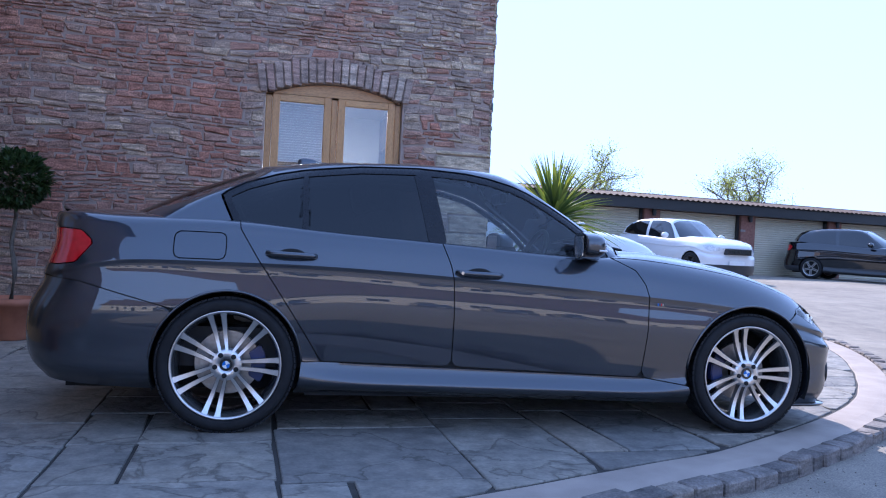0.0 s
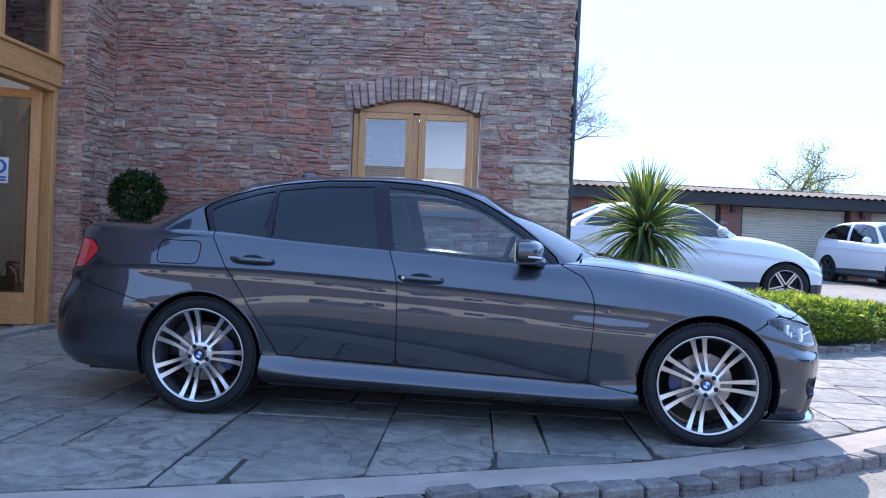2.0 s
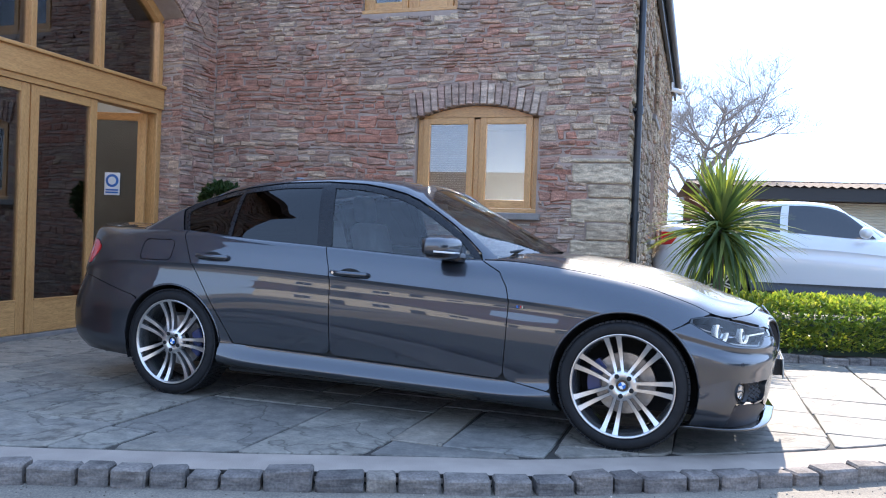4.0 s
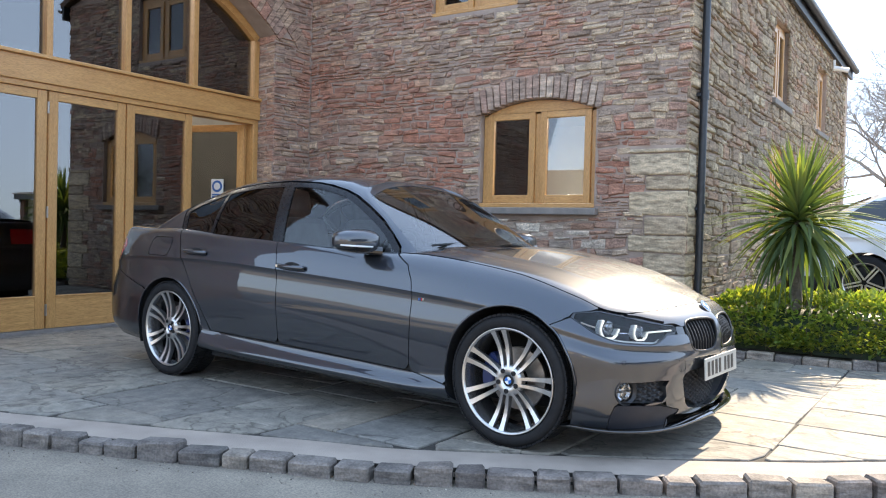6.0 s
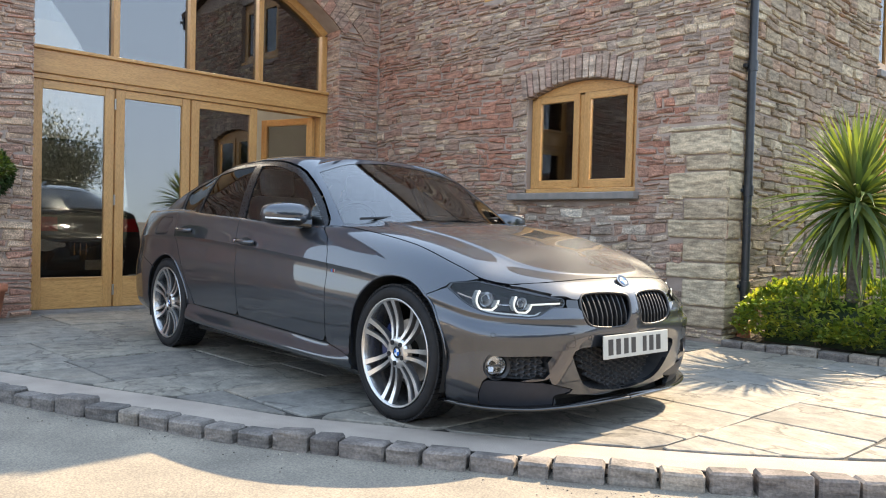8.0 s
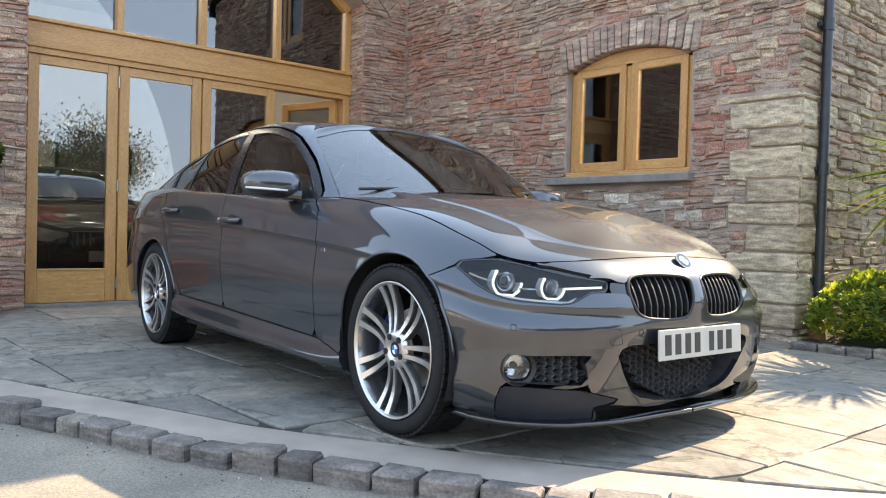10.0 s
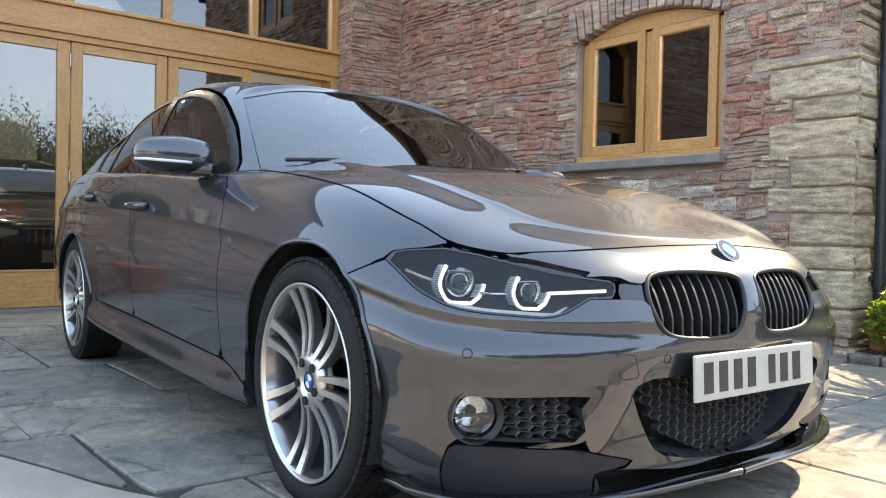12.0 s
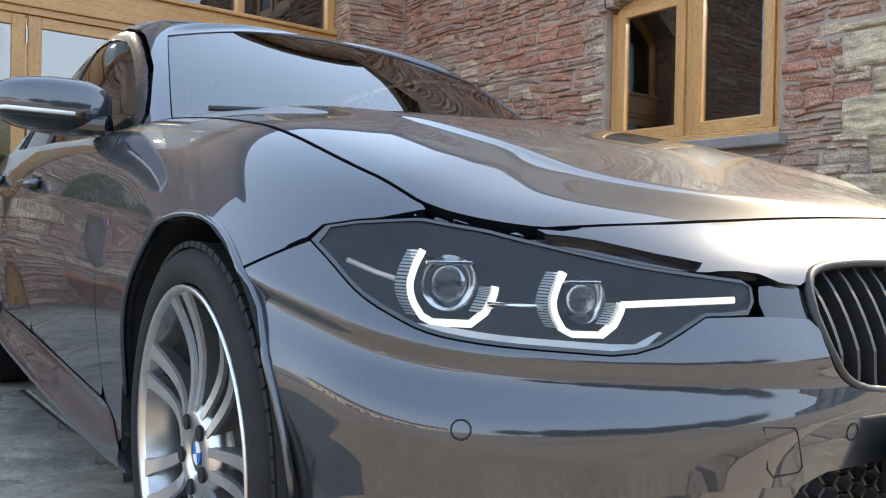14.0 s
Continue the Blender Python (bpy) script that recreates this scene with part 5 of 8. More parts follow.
panel("rear_bumper", shut(lambda p: np.where(p[:, 0] < -1.5, 1.0, -1.0), inset(lambda p: below(SEAM_R, p)), arch_clear, tail_out), both=True)
panel("tail_lamp", shut(lambda p: np.where(p[:, 0] < -1.9, 1.0, -1.0), inset(inside(TAIL)), lambda p: p[:, 1] - 0.30), M_RED, label="red wraparound tail lamp")
panel("tail_lamp_surround", shut(lambda p: np.where(p[:, 0] < -1.9, 1.0, -1.0), inside(TAIL), lambda p: 0.298 - p[:, 1]), both=True)
# dark liner a little under the skin, seen in the shut lines
part("body_shell", shell_mesh("body_shell", clip(SURF, shut(arch_clear, lamp_out, lambda p: np.where((p[:, 0] < 1.75), 1.0, -1.0), tail_out, lambda p: np.where((p[:, 4] < 7.0) | (p[:, 0] < -1.6) | (p[:, 0] > .75), 1.0, -1.0))), both=True, offset=-0.013), M_UNDER, CAR)

# glasshouse
DLO = [(-1.468, 1.165), (-1.44, 1.19), (-1.355, 1.236), (-1.20, 1.290), (-1.07, 1.318), (-.77, 1.356), (-.46, 1.366), (-.2, 1.352), (-.08, 1.334), (.06, 1.300), (.147, 1.266), (.26, 1.205), (.386, 1.127), (.49, 1.05), (.58, .965), (.60, .90),
       (.363, .90), (-.356, .94), (-1.03, .97), (-1.363, .975), (-1.40, 1.03)]
cab_side = lambda p: np.where((p[:, 3] > 0.165) & (p[:, 3] < 0.765), 1.0, -1.0)
scr_f = lambda p: np.minimum(np.where(p[:, 4] < 2.0, 1.0, -1.0) * 1.0, (p[:, 3] - 0.792) * 3.0)
rear_w = lambda p: np.minimum(np.where(p[:, 4] < 2.0, 1.0, -1.0) * 1.0, (0.145 - p[:, 3]) * 3.0)
panel("windscreen", inset(scr_f, 0.004), M_SCREEN, src=GLASS_H, both=True, thick=0.0, label="clear windscreen", offset=-0.003)
panel("rear_window", inset(rear_w, 0.004), M_TINT, src=GLASS_H, both=True, thick=0.0, label="dark tinted rear window", offset=-0.003)
panel("roof", shut(lambda p: np.where((p[:, 3] > 0.165) & (p[:, 3] < 0.765), -sdf(DLO, side_xz(p)) - 0.012, 1.0), lambda p: -scr_f(p), lambda p: -rear_w(p)), src=GLASS_H, both=True, thick=0.012)
panel("window_trim", shut(cab_side, inside(DLO), lambda p: 0.030 - sdf(DLO, side_xz(p))), M_PILLAR, src=GLASS_H, label="gloss black window surround", offset=0.001)
B_POST = [(-.50, 1.4), (-.405, 1.4), (-.315, .94), (-.41, .94)]
panel("b_pillar", shut(cab_side, inside(DLO), inside(B_POST), lambda p: sdf(DLO, side_xz(p)) - 0.028), M_PILLAR, src=GLASS_H, label="gloss black pillar cover", offset=0.001)
DIV = [(-1.075, 1.4), (-1.05, 1.4), (-1.035, .94), (-1.062, .94)]
panel("quarter_divider", shut(cab_side, inside(DLO), inside(DIV), lambda p: sdf(DLO, side_xz(p)) - 0.028), M_PILLAR, src=GLASS_H, offset=0.001)
pane_in = lambda p: sdf(DLO, side_xz(p)) - 0.024
for nm, lo, hi, mt, par in (("front_window", -0.40, 0.7, M_SIDE_GLASS, DOORS_F), ("rear_window_side", -1.055, -0.42, M_TINT, DOORS_R), ("quarter_window", -1.6, -1.055, M_TINT, None)):
    f = shut(cab_side, pane_in, lambda p: np.where((p[:, 0] > lo - 0.03) & (p[:, 0] < hi + 0.03), 1.0, -1.0))
    s_cut = clip(GLASS_H, f)
    for k, sd in enumerate((-1, 1)):
        part(nm, shell_mesh(nm, s_cut, sd, offset=-0.004), mt, par[k] if par else CAR, "dark tinted side glass" if mt is M_TINT else "clear side glass")


# ---- car: lamps, grilles, trim ----
RINGS = {}


def ring_at(s):
    """The skin's section at ring place s."""
    key = round(s, 5)
    if key not in RINGS:
        ctl = [Vector(spline(k, s)) for k in BODY]
        RINGS[key] = [p for p, v in section(*body_creases(s, ctl), 9) if v <= 8]
    return RINGS[key]


def on_skin(s, z, side=-1, depth=0.0):
    """The point of the skin at ring place s and height z, and its outward normal."""
    s = max(0.0, min(1.0, s))

    def at(q):
        c = ring_at(q)
        i = min(range(len(c) - 1), key=lambda k: 0 if min(c[k].z, c[k + 1].z) <= z <= max(c[k].z, c[k + 1].z) else 1 + abs((c[k].z + c[k + 1].z) / 2 - z))
        a, b = c[i], c[i + 1]
        t = (z - a.z) / (b.z - a.z) if abs(b.z - a.z) > 1e-6 else 0.5
        return a.lerp(b, max(0, min(1, t))), b - a
    p, up = at(s)
    q = at(s - 0.003)[0] if s > 0.5 else at(s + 0.003)[0]
    n = up.cross(q - p).normalized()
    if n.dot(p - Vector((p.x * 0.8, 0, 0.5))) < 0:
        n = -n
    p = p - n * depth
    return Vector((p.x, p.y * side, p.z)), Vector((n.x, n.y * side, n.z))


M_RIB = surf("pale_ribbed_plastic", (0.50, 0.51, 0.49), (0.58, 0.59, 0.57), 30, 0.2, 0.0, coat=0.5)


def headlights():
    lamp_cut = clip(SURF, shut(lambda p: np.where(p[:, 0] > 1.5, 1.0, -1.0), inset(inside(LAMP, sz), 0.002)))
    m_bowl = surf("lamp_bowl_black", (0.006, 0.006, 0.007), (0.012, 0.012, 0.013), 14, 0.5, 0.0, spec=0.2)
    for sd in (-1, 1):
        h = part("headlight", shell_mesh("lamp_walls", lamp_cut, sd, thick=0.075, rim_only=True), m_bowl, CAR, "clear twin-ring headlight with lit rings")
        part("bowl", shell_mesh("lamp_bowl", lamp_cut, sd, offset=-0.072), m_bowl, h)
        cover = part("lens_cover", shell_mesh("lens_cover", lamp_cut, sd, offset=-0.002), M_LENS, h, "clear lens cover")
        cover.visible_shadow = False
        rim = clip((lamp_cut[0], lamp_cut[1]), lambda p: 0.006 - sdf(LAMP, sz(p)))
        part("lamp_edge", shell_mesh("lamp_edge", rim, sd, offset=-0.0005), M_GLOSS, h)
        low = clip((lamp_cut[0], lamp_cut[1]), shut(lambda p: 0.016 - sdf(LAMP, sz(p)), lambda p: sdf(LAMP, sz(p)) - 0.006, lambda p: 0.605 - p[:, 2], lambda p: p[:, 3] - 0.893, lambda p: (0.943 - p[:, 3]) * 5))
        a, b = on_skin(0.911, 0.627, sd, 0.040)[0], on_skin(0.9225, 0.622, sd, 0.034)[0]
        part("lamp_bridge", mesh_of("lamp_bridge", *sweep([a, a.lerp(b, 0.5), b], 0.0045, 8), smooth=True), M_CHROME, h, "bright bridge between rings")
        part("chrome_strip", shell_mesh("chrome_strip", low, sd, offset=-0.008), M_RIB, h, "bright lower strip")
        for s0, z0, k, turn, dep in ((0.9020, 0.622, 0.96, 30, 0.036), (0.9287, 0.606, 0.80, 24, 0.032)):
            c, n = on_skin(s0, z0, sd)
            c = c - Vector((n.x, n.y, 0)).normalized() * dep
            m = pose(*c, 0, 0, sd * turn)
            # unit seen from the front: u points to the car's outside, w up
            P = lambda u, w, d: (d, u * sd * k, w * k)
            arm_a = [(.0285, .0437), (.038, .024), (.044, .001), (.040, -.0195), (.0285, -.039)]
            floor = [(.0143, -.0468), (-.0326, -.0483)]
            arm_b = [(-.051, -.0335), (-.0608, -.0129), (-.0632, -.001)]
            bend = lambda pts, cnt: [tuple(spline([(i, *p) for i, p in enumerate(pts)], (len(pts) - 1) * i / cnt)) for i in range(cnt + 1)]
            run_a, run_b = bend(arm_a, 20), bend(arm_b, 11)
            out = run_a + floor + run_b
            vs, fs = [], []
            for i, (u, w) in enumerate(out):
                a = Vector(out[max(i - 1, 0)])
                b = Vector(out[min(i + 1, len(out) - 1)])
                nrm = Vector((-(b - a).y, (b - a).x)).normalized() * 0.0043
                for du, d in ((nrm, 0.004), (-nrm, 0.004), (-nrm, -0.010), (nrm, -0.010)):
                    vs.append(P(u + du.x, w + du.y, d))
            for i in range(len(out) - 1):
                for q in range(4):
                    r = (q + 1) % 4
                    fs.append((i * 4 + q, i * 4 + r, i * 4 + 4 + r, i * 4 + 4 + q))
            part("light_ring", mesh_of("light_ring", vs, fs), M_DRL, h, "glowing white ring", m)
            # ribbed wall running back from the ring, with dark slots between the ribs
            for run in (run_a, run_b):
                vs, fs = [], []
                for (u, w), (u2, w2) in zip(run, run[1:]):
                    i0 = len(vs)
                    for uu, ww in ((u, w), (u + (u2 - u) * 0.62, w + (w2 - w) * 0.62)):
                        vs += [P(uu + 0.0035, ww, 0.002), P(uu + 0.0185, ww, -0.016), P(uu + 0.0185, ww, -0.020), P(uu + 0.0035, ww, -0.006)]
                    fs += [(i0 + q, i0 + (q + 1) % 4, i0 + 4 + (q + 1) % 4, i0 + 4 + q) for q in range(4)] + [(i0, i0 + 3, i0 + 2, i0 + 1), (i0 + 4, i0 + 5, i0 + 6, i0 + 7)]
                tagged(part("ribbed_bezel", mesh_of("ribbed_bezel", vs, fs), M_RIB, h, "ribbed bright bezel", m), kind="stuff")
                back = []
                for uu, ww in run:
                    back += [P(uu + 0.003, ww, -0.007), P(uu + 0.019, ww, -0.021)]
                part("bezel_wall", mesh_of("bezel_wall", back, [(2 * i, 2 * i + 1, 2 * i + 3, 2 * i + 2) for i in range(len(run) - 1)], True), M_GREY_PL, h, "", m)
            bm = bmesh.new()
            bmesh.ops.create_uvsphere(bm, u_segments=24, v_segments=14, radius=0.026 * k)
            for v in bm.verts:
                v.co.x *= 0.6
            part("projector", from_bm("projector", bm, True), M_LENS, h, "clear projector lens", m @ Matrix.Translation((-0.020, -sd * 0.006, 0.002)))
            cup = bmesh.new()
            add_cyl(cup, (-0.046, 0, 0), (-0.012, 0, 0), 0.012, 0.036 * k, seg=28, caps=False)
            part("reflector", from_bm("reflector", cup, True), M_CHROME, h, "chrome reflector cup", m @ Matrix.Translation((0, -sd * 0.006, 0.002)))
            part("reflector_shelf", box(-0.045, -0.012, -0.030 * k, 0.030 * k, 0.021 * k, 0.026 * k, 0.001), M_CHROME, h, "bright reflector shelf", m @ Matrix.Translation((0, -sd * 0.006, 0.004)))
        a, n = on_skin(0.9345, 0.620, sd, 0.026)
        b, n2 = on_skin(0.9525, 0.6185, sd, 0.014)
        v, f = sweep([a, a.lerp(b, 0.5), b], 0.0042, 8)
        part("light_bar", mesh_of("light_bar", v, f, True), M_DRL, h, "glowing white bar")
        a, n = on_skin(0.868, 0.662, sd, 0.022)
        b, n2 = on_skin(0.8885, 0.645, sd, 0.030)
        v, f = sweep([a, a.lerp(b, 0.5) - n * 0.004, b], 0.0035, 8)
        part("side_marker", mesh_of("side_marker", v, f, True), surf("side_marker_clear", (0.7, 0.55, 0.45), (0.75, 0.6, 0.5), 20, 0.15, 0), h, "pale side marker")


headlights()


def kidney_grilles():
    for sd in (-1, 1):
        ring = []
        for y, z in KIDNEY_YZ:
            p, n = on_skin(ys_of(y), z, sd, 0.004)
            ring.append(Vector((p.x, y * sd, z)))
        v, f = sweep(ring, 0.0065, 8, closed=True)
        g = part("kidney_grille", mesh_of("kidney_surround", v, f, True), M_BLACK, CAR, "gloss black upright-bar grille")
        back = [Vector((p.x - 0.055, p.y, p.z)) for p in ring]
        part("grille_back", mesh_of("grille_back", back, [tuple(range(len(back)))]), M_UNDER, g)
        n = 9
        for i in range(n):
            y = 0.062 + (0.318 - 0.062) * i / (n - 1)
            zs = np.linspace(0.48, 0.67, 60)
            ok = [z for z in zs if sdf(KIDNEY_YZ, np.array([[y, z]]))[0] > 0.004]
            if len(ok) < 4:
                continue
            lo, hi = ok[0], ok[-1]
            vs, fs = [], []
            k = 7
            for j in range(k + 1):
                z = lo + (hi - lo) * j / k
                p, nn = on_skin(ys_of(y), z, sd, 0)
                x = p.x - 0.006 - 0.012 * (j / k) ** 2
                for dx, dy in ((0.002, -0.0035), (0.002, 0.0035), (-0.04, 0.002), (-0.04, -0.002)):
                    vs.append((x + dx, y * sd + dy, z))
            for j in range(k):
                for q in range(4):
                    r = (q + 1) % 4
                    fs.append((j * 4 + q, j * 4 + r, j * 4 + 4 + r, j * 4 + 4 + q))
            fs += [(3, 2, 1, 0), (k * 4, k * 4 + 1, k * 4 + 2, k * 4 + 3)]
            part("slat", mesh_of("slat", vs, fs), M_BLACK, g)
        cut = clip(SURF, shut(lambda p: np.where(p[:, 0] > 1.8, 1.0, -1.0), inside(FILLER, sz)))
        part("lamp_filler", shell_mesh("lamp_filler", cut, sd, offset=-0.006), M_GLOSS, CAR, "gloss black panel between lamp and grille")


kidney_grilles()


def honeycomb(name, poly, x_of, cell, parent, side=1, label="black honeycomb mesh"):
    """Six-sided bars filling an outline of (y, z)."""
    wide = 1.35
    vs, fs = [], []
    ys, zs = [p[0] for p in poly], [p[1] for p in poly]
    h = cell * 0.866
    r = 0
    z = min(zs) + h / 2
    while z < max(zs):
        y = min(ys) + (cell * 0.75 * wide if r % 2 else 0)
        while y < max(ys):
            if sdf(poly, np.array([[y, z]]))[0] > cell * 0.25:
                n = len(vs)
                for rad, dx in ((0.5, 0.0), (0.435, 0.002), (0.415, -0.025)):
                    for k in range(6):
                        a = math.pi / 3 * k
                        yy, zz = y + cell * rad * wide * math.cos(a), z + h * rad * math.sin(a)
                        vs.append((x_of(yy) + dx, yy * side, zz))
                for a0 in (0, 6):
                    for k in range(6):
                        q = (k + 1) % 6
                        f = (n + a0 + k, n + a0 + q, n + a0 + 6 + q, n + a0 + 6 + k)
                        fs.append(f if side > 0 else f[::-1])
            y += cell * 1.5 * wide
        z += h * 0.5 * 1.0
        r += 1
    return part(name, mesh_of(name, vs, fs), M_MESH, parent, label)


def lower_front():
    full = [(y, z) for y, z in LOWER_YZ] + [(-y, z) for y, z in LOWER_YZ[::-1][1:-1]]
    xs = lambda y: 2.10 - 0.30 * y * y
    g = part("lower_grille", mesh_of("lower_back", [(xs(y) - 0.10, y, z) for y, z in full], [tuple(range(len(full)))]), M_UNDER, CAR)
    inner = [(y * 0.80, 0.30 + (z - 0.30) * 0.93) for y, z in full]
    honeycomb("honeycomb", inner, lambda y: xs(y) - 0.01, 0.030, g)
    walls = clip(SURF, shut(lambda p: np.where(p[:, 0] > 1.8, 1.0, -1.0), inside(LOWER, sz)))
    part("intake_wall", shell_mesh("intake_wall", walls, both=True, thick=0.11, rim_only=True), M_GREY_PL, g)
    side_yz = [(.70, .385), (.545, .385), (.525, .34), (.50, .268), (.70, .285)]
    xside = lambda y: float(np.interp(y, [.45, .553, .6, .712, .8], [2.105, 2.075, 2.055, 2.0, 1.935]))
    cut = clip(SURF, shut(lambda p: np.where(p[:, 0] > 1.7, 1.0, -1.0), inside(SIDE_IN, sz)))
    for sd in (-1, 1):
        q = part("side_intake", shell_mesh("side_intake", cut, sd, thick=0.07, rim_only=True), M_GREY_PL, CAR, "black side air intake with fog lamp")
        part("intake_back", shell_mesh("intake_back", cut, sd, offset=-0.066), M_UNDER, q)
        honeycomb("honeycomb", [(min(y, .685), z) for y, z in side_yz], lambda y: xside(y) - 0.018, 0.027, q, sd)
        c = Vector((1.972, 0.738 * sd, 0.338))
        m = pose(*c, 0, 0, sd * 26)
        bm = bmesh.new()
        for r0, r1, x0, x1 in ((0.050, 0.062, 0.0, 0.012), (0.062, 0.066, 0.012, -0.03), (0.050, 0.044, 0.0, -0.02)):
            add_cyl(bm, (x0, 0, 0), (x1 + (1e-4 if x0 == x1 else 0), 0, 0), r0, r1, seg=28, caps=False)
        fog = part("fog_lamp", from_bm("fog_bezel", bm, True), M_BLACK, q, "round fog lamp in a black bezel", m)
        bm = bmesh.new()
        bmesh.ops.create_uvsphere(bm, u_segments=24, v_segments=12, radius=0.05)
        for v in bm.verts:
            v.co.x = v.co.x * 0.25
        part("fog_lens", from_bm("fog_lens", bm, True), M_LENS, q, "clear fog lens", m @ Matrix.Translation((-0.006, 0, 0)))
        bm = cyl((-0.045, 0, 0), (-0.010, 0, 0), 0.012, 0.050, seg=28, caps=False)
        part("fog_bulb_shield", box(-0.02, -0.008, -0.048, 0.048, -0.004, 0.001), M_GREY_PL, q, "dark bulb shield", m)
        part("fog_reflector", bm, M_CHROME, q, "chrome fog reflector", m)
    # splitter blade under the apron
    vs, fs = [], []
    n = 60
    for i in range(n + 1):
        s = 0.835 + 0.165 * i / n
        p = Vector(spline(BODY[0], s))
        q = Vector(spline(BODY[0], min(1, s + 0.004))) - Vector(spline(BODY[0], s - 0.004))
        o = Vector((-q.y, q.x, 0)).normalized() * -1
        if o.dot(Vector((p.x - 1.0, p.y, 0))) < 0:
            o = -o
        w = 0.052 * min(1, (s - 0.83) / 0.05)
        lift = 0.012 * math.sin(min(1, (s - 0.835) / 0.1) * math.pi)
        for a, z in ((-0.06, 0.022), (w * 0.9, 0.010 + lift), (w, 0.004 + lift), (w * 0.9, -0.006 + lift), (-0.06, -0.008)):
            r = p + o * a
            vs.append((r.x, max(0, r.y), p.z + z))
    for i in range(n):
        for k in range(5):
            j = (k + 1) % 5
            fs.append((i * 5 + k, i * 5 + j, i * 5 + 5 + j, i * 5 + 5 + k))
    part("splitter", shell_mesh("splitter", (np.array([(*v, 0, 0) for v in vs]), fs), both=True), M_GLOSS, CAR, "gloss black front splitter")


lower_front()


def number_plate():
    p = part("number_plate", box(0, 0.008, -0.26, 0.26, 0.0, 0.111, 0.004), surf("plate_white", (0.43, 0.425, 0.385), (0.47, 0.465, 0.42), 20, 0.3, 0), CAR, "white number plate with dark bars",
             pose(2.186, 0, 0.352, 0, -3, 0))
    m_bar = surf("plate_black", (0.02, 0.02, 0.022), (0.028, 0.028, 0.03), 20, 0.4, 0)
    for y0, w in ((-0.226, 0.036), (-0.166, 0.034), (-0.106, 0.034), (-0.048, 0.034), (0.044, 0.030), (0.098, 0.034), (0.156, 0.036)):
        part("bar", box(0.008, 0.0095, y0, y0 + w, 0.018, 0.092), m_bar, p, "dark bar")
    bk = box(-0.05, 0.001, -0.20, 0.20, 0.01, 0.1)
    part("plate_holder", bk, M_BLACK, p)


number_plate()


def roundel(name, m, r, parent, quarters=True):
    ob = part(name, cyl((0, 0, -0.004), (0, 0, 0.003), r, r * 0.97, seg=28), M_GLOSS, parent, "round blue, white and black badge", m)
    part("badge_ring", mesh_of("badge_ring", *sweep([(r * math.cos(a), r * math.sin(a), 0.002) for a in [2 * math.pi * k / 32 for k in range(32)]], r * 0.05, 6, True), smooth=True), M_CHROME, ob)
    for k in range(4):
        a0 = k * math.pi / 2
        pts = [(0, 0)] + [(r * 0.58 * math.cos(a0 + math.pi / 2 * i / 6), r * 0.58 * math.sin(a0 + math.pi / 2 * i / 6)) for i in range(7)]
        part("badge_quarter", prism(pts, 0.002, "z", 0.0025), M_BLUE if k % 2 else M_WHITE, ob)


roundel("front_badge", pose(2.094, 0, 0.706, 0, 50, 0), 0.036, CAR)


def mirror(sd):
    base = part("door_mirror", from_bm("mirror_foot", sweep_bm([(.50, sd * .80, .945), (.46, sd * .86, .95), (.42, sd * .92, .965)], 0.028)), M_GLOSS, CAR, "door mirror with painted cap")
    bm = bmesh.new()
    bmesh.ops.create_uvsphere(bm, u_segments=32, v_segments=20, radius=1)
    for v in bm.verts:
        x, y, z = v.co
        e = lambda a, p: math.copysign(abs(a) ** p, a)
        x, y, z = e(x, 0.75), e(y, 0.58), e(z, 0.62)
        if x < -0.25:
            x = -0.25 - (x + 0.25) * 0.12
        tilt = 1.0 - 0.22 * (y if y > 0 else 0)
        v.co = (0.105 * x * (1 - 0.1 * y), (0.142 * y) * sd, 0.072 * z * tilt + 0.004 * y)
    me = from_bm("mirror_cap", bm, True)
    me.materials.append(M_PAINT)
    me.materials.append(M_GLOSS)
    for poly in me.polygons:
        if poly.center.z < -0.028 or poly.center.x < -0.024:
            poly.material_index = 1
    m = pose(.395, sd * .915, .998, 0, 0, sd * 8)
    part("mirror_cap", me, None, base, "painted mirror cap", m)
    part("mirror_glass", box(-0.032, -0.029, -0.09, 0.09, -0.05, 0.05, 0.0), M_CHROME, base, "mirror glass", m)
    v, f = sweep([(0.104, sd * -0.05, -0.028), (0.103, sd * 0.03, -0.026), (0.090, sd * 0.10, -0.023), (0.045, sd * 0.134, -0.020)], 0.0055, 8)
    part("indicator", mesh_of("indicator", v, f, True), M_LENS_WHITE, base, "thin indicator strip", m)


def sweep_bm(pts, r):
    v, f = sweep(pts, r, 12)
    bm = bmesh.new()
    vs = [bm.verts.new(p) for p in v]
    for q in f:
        bm.faces.new([vs[i] for i in q])
    return bm


M_LENS_WHITE = surf("clear_strip", (0.7, 0.7, 0.7), (0.75, 0.75, 0.75), 20, 0.15, 0)
mirror(-1)
mirror(1)


def skin_at(x, z, sd):
    """Flank point at a given length and height."""
    s = float(np.interp(x, [-1.95, -1.405, -.85, -.28, .35, .85, 1.405], [.2, .3, .42, .52, .62, .7, .79]))
    p, n = on_skin(s, z, sd)
    return p, n


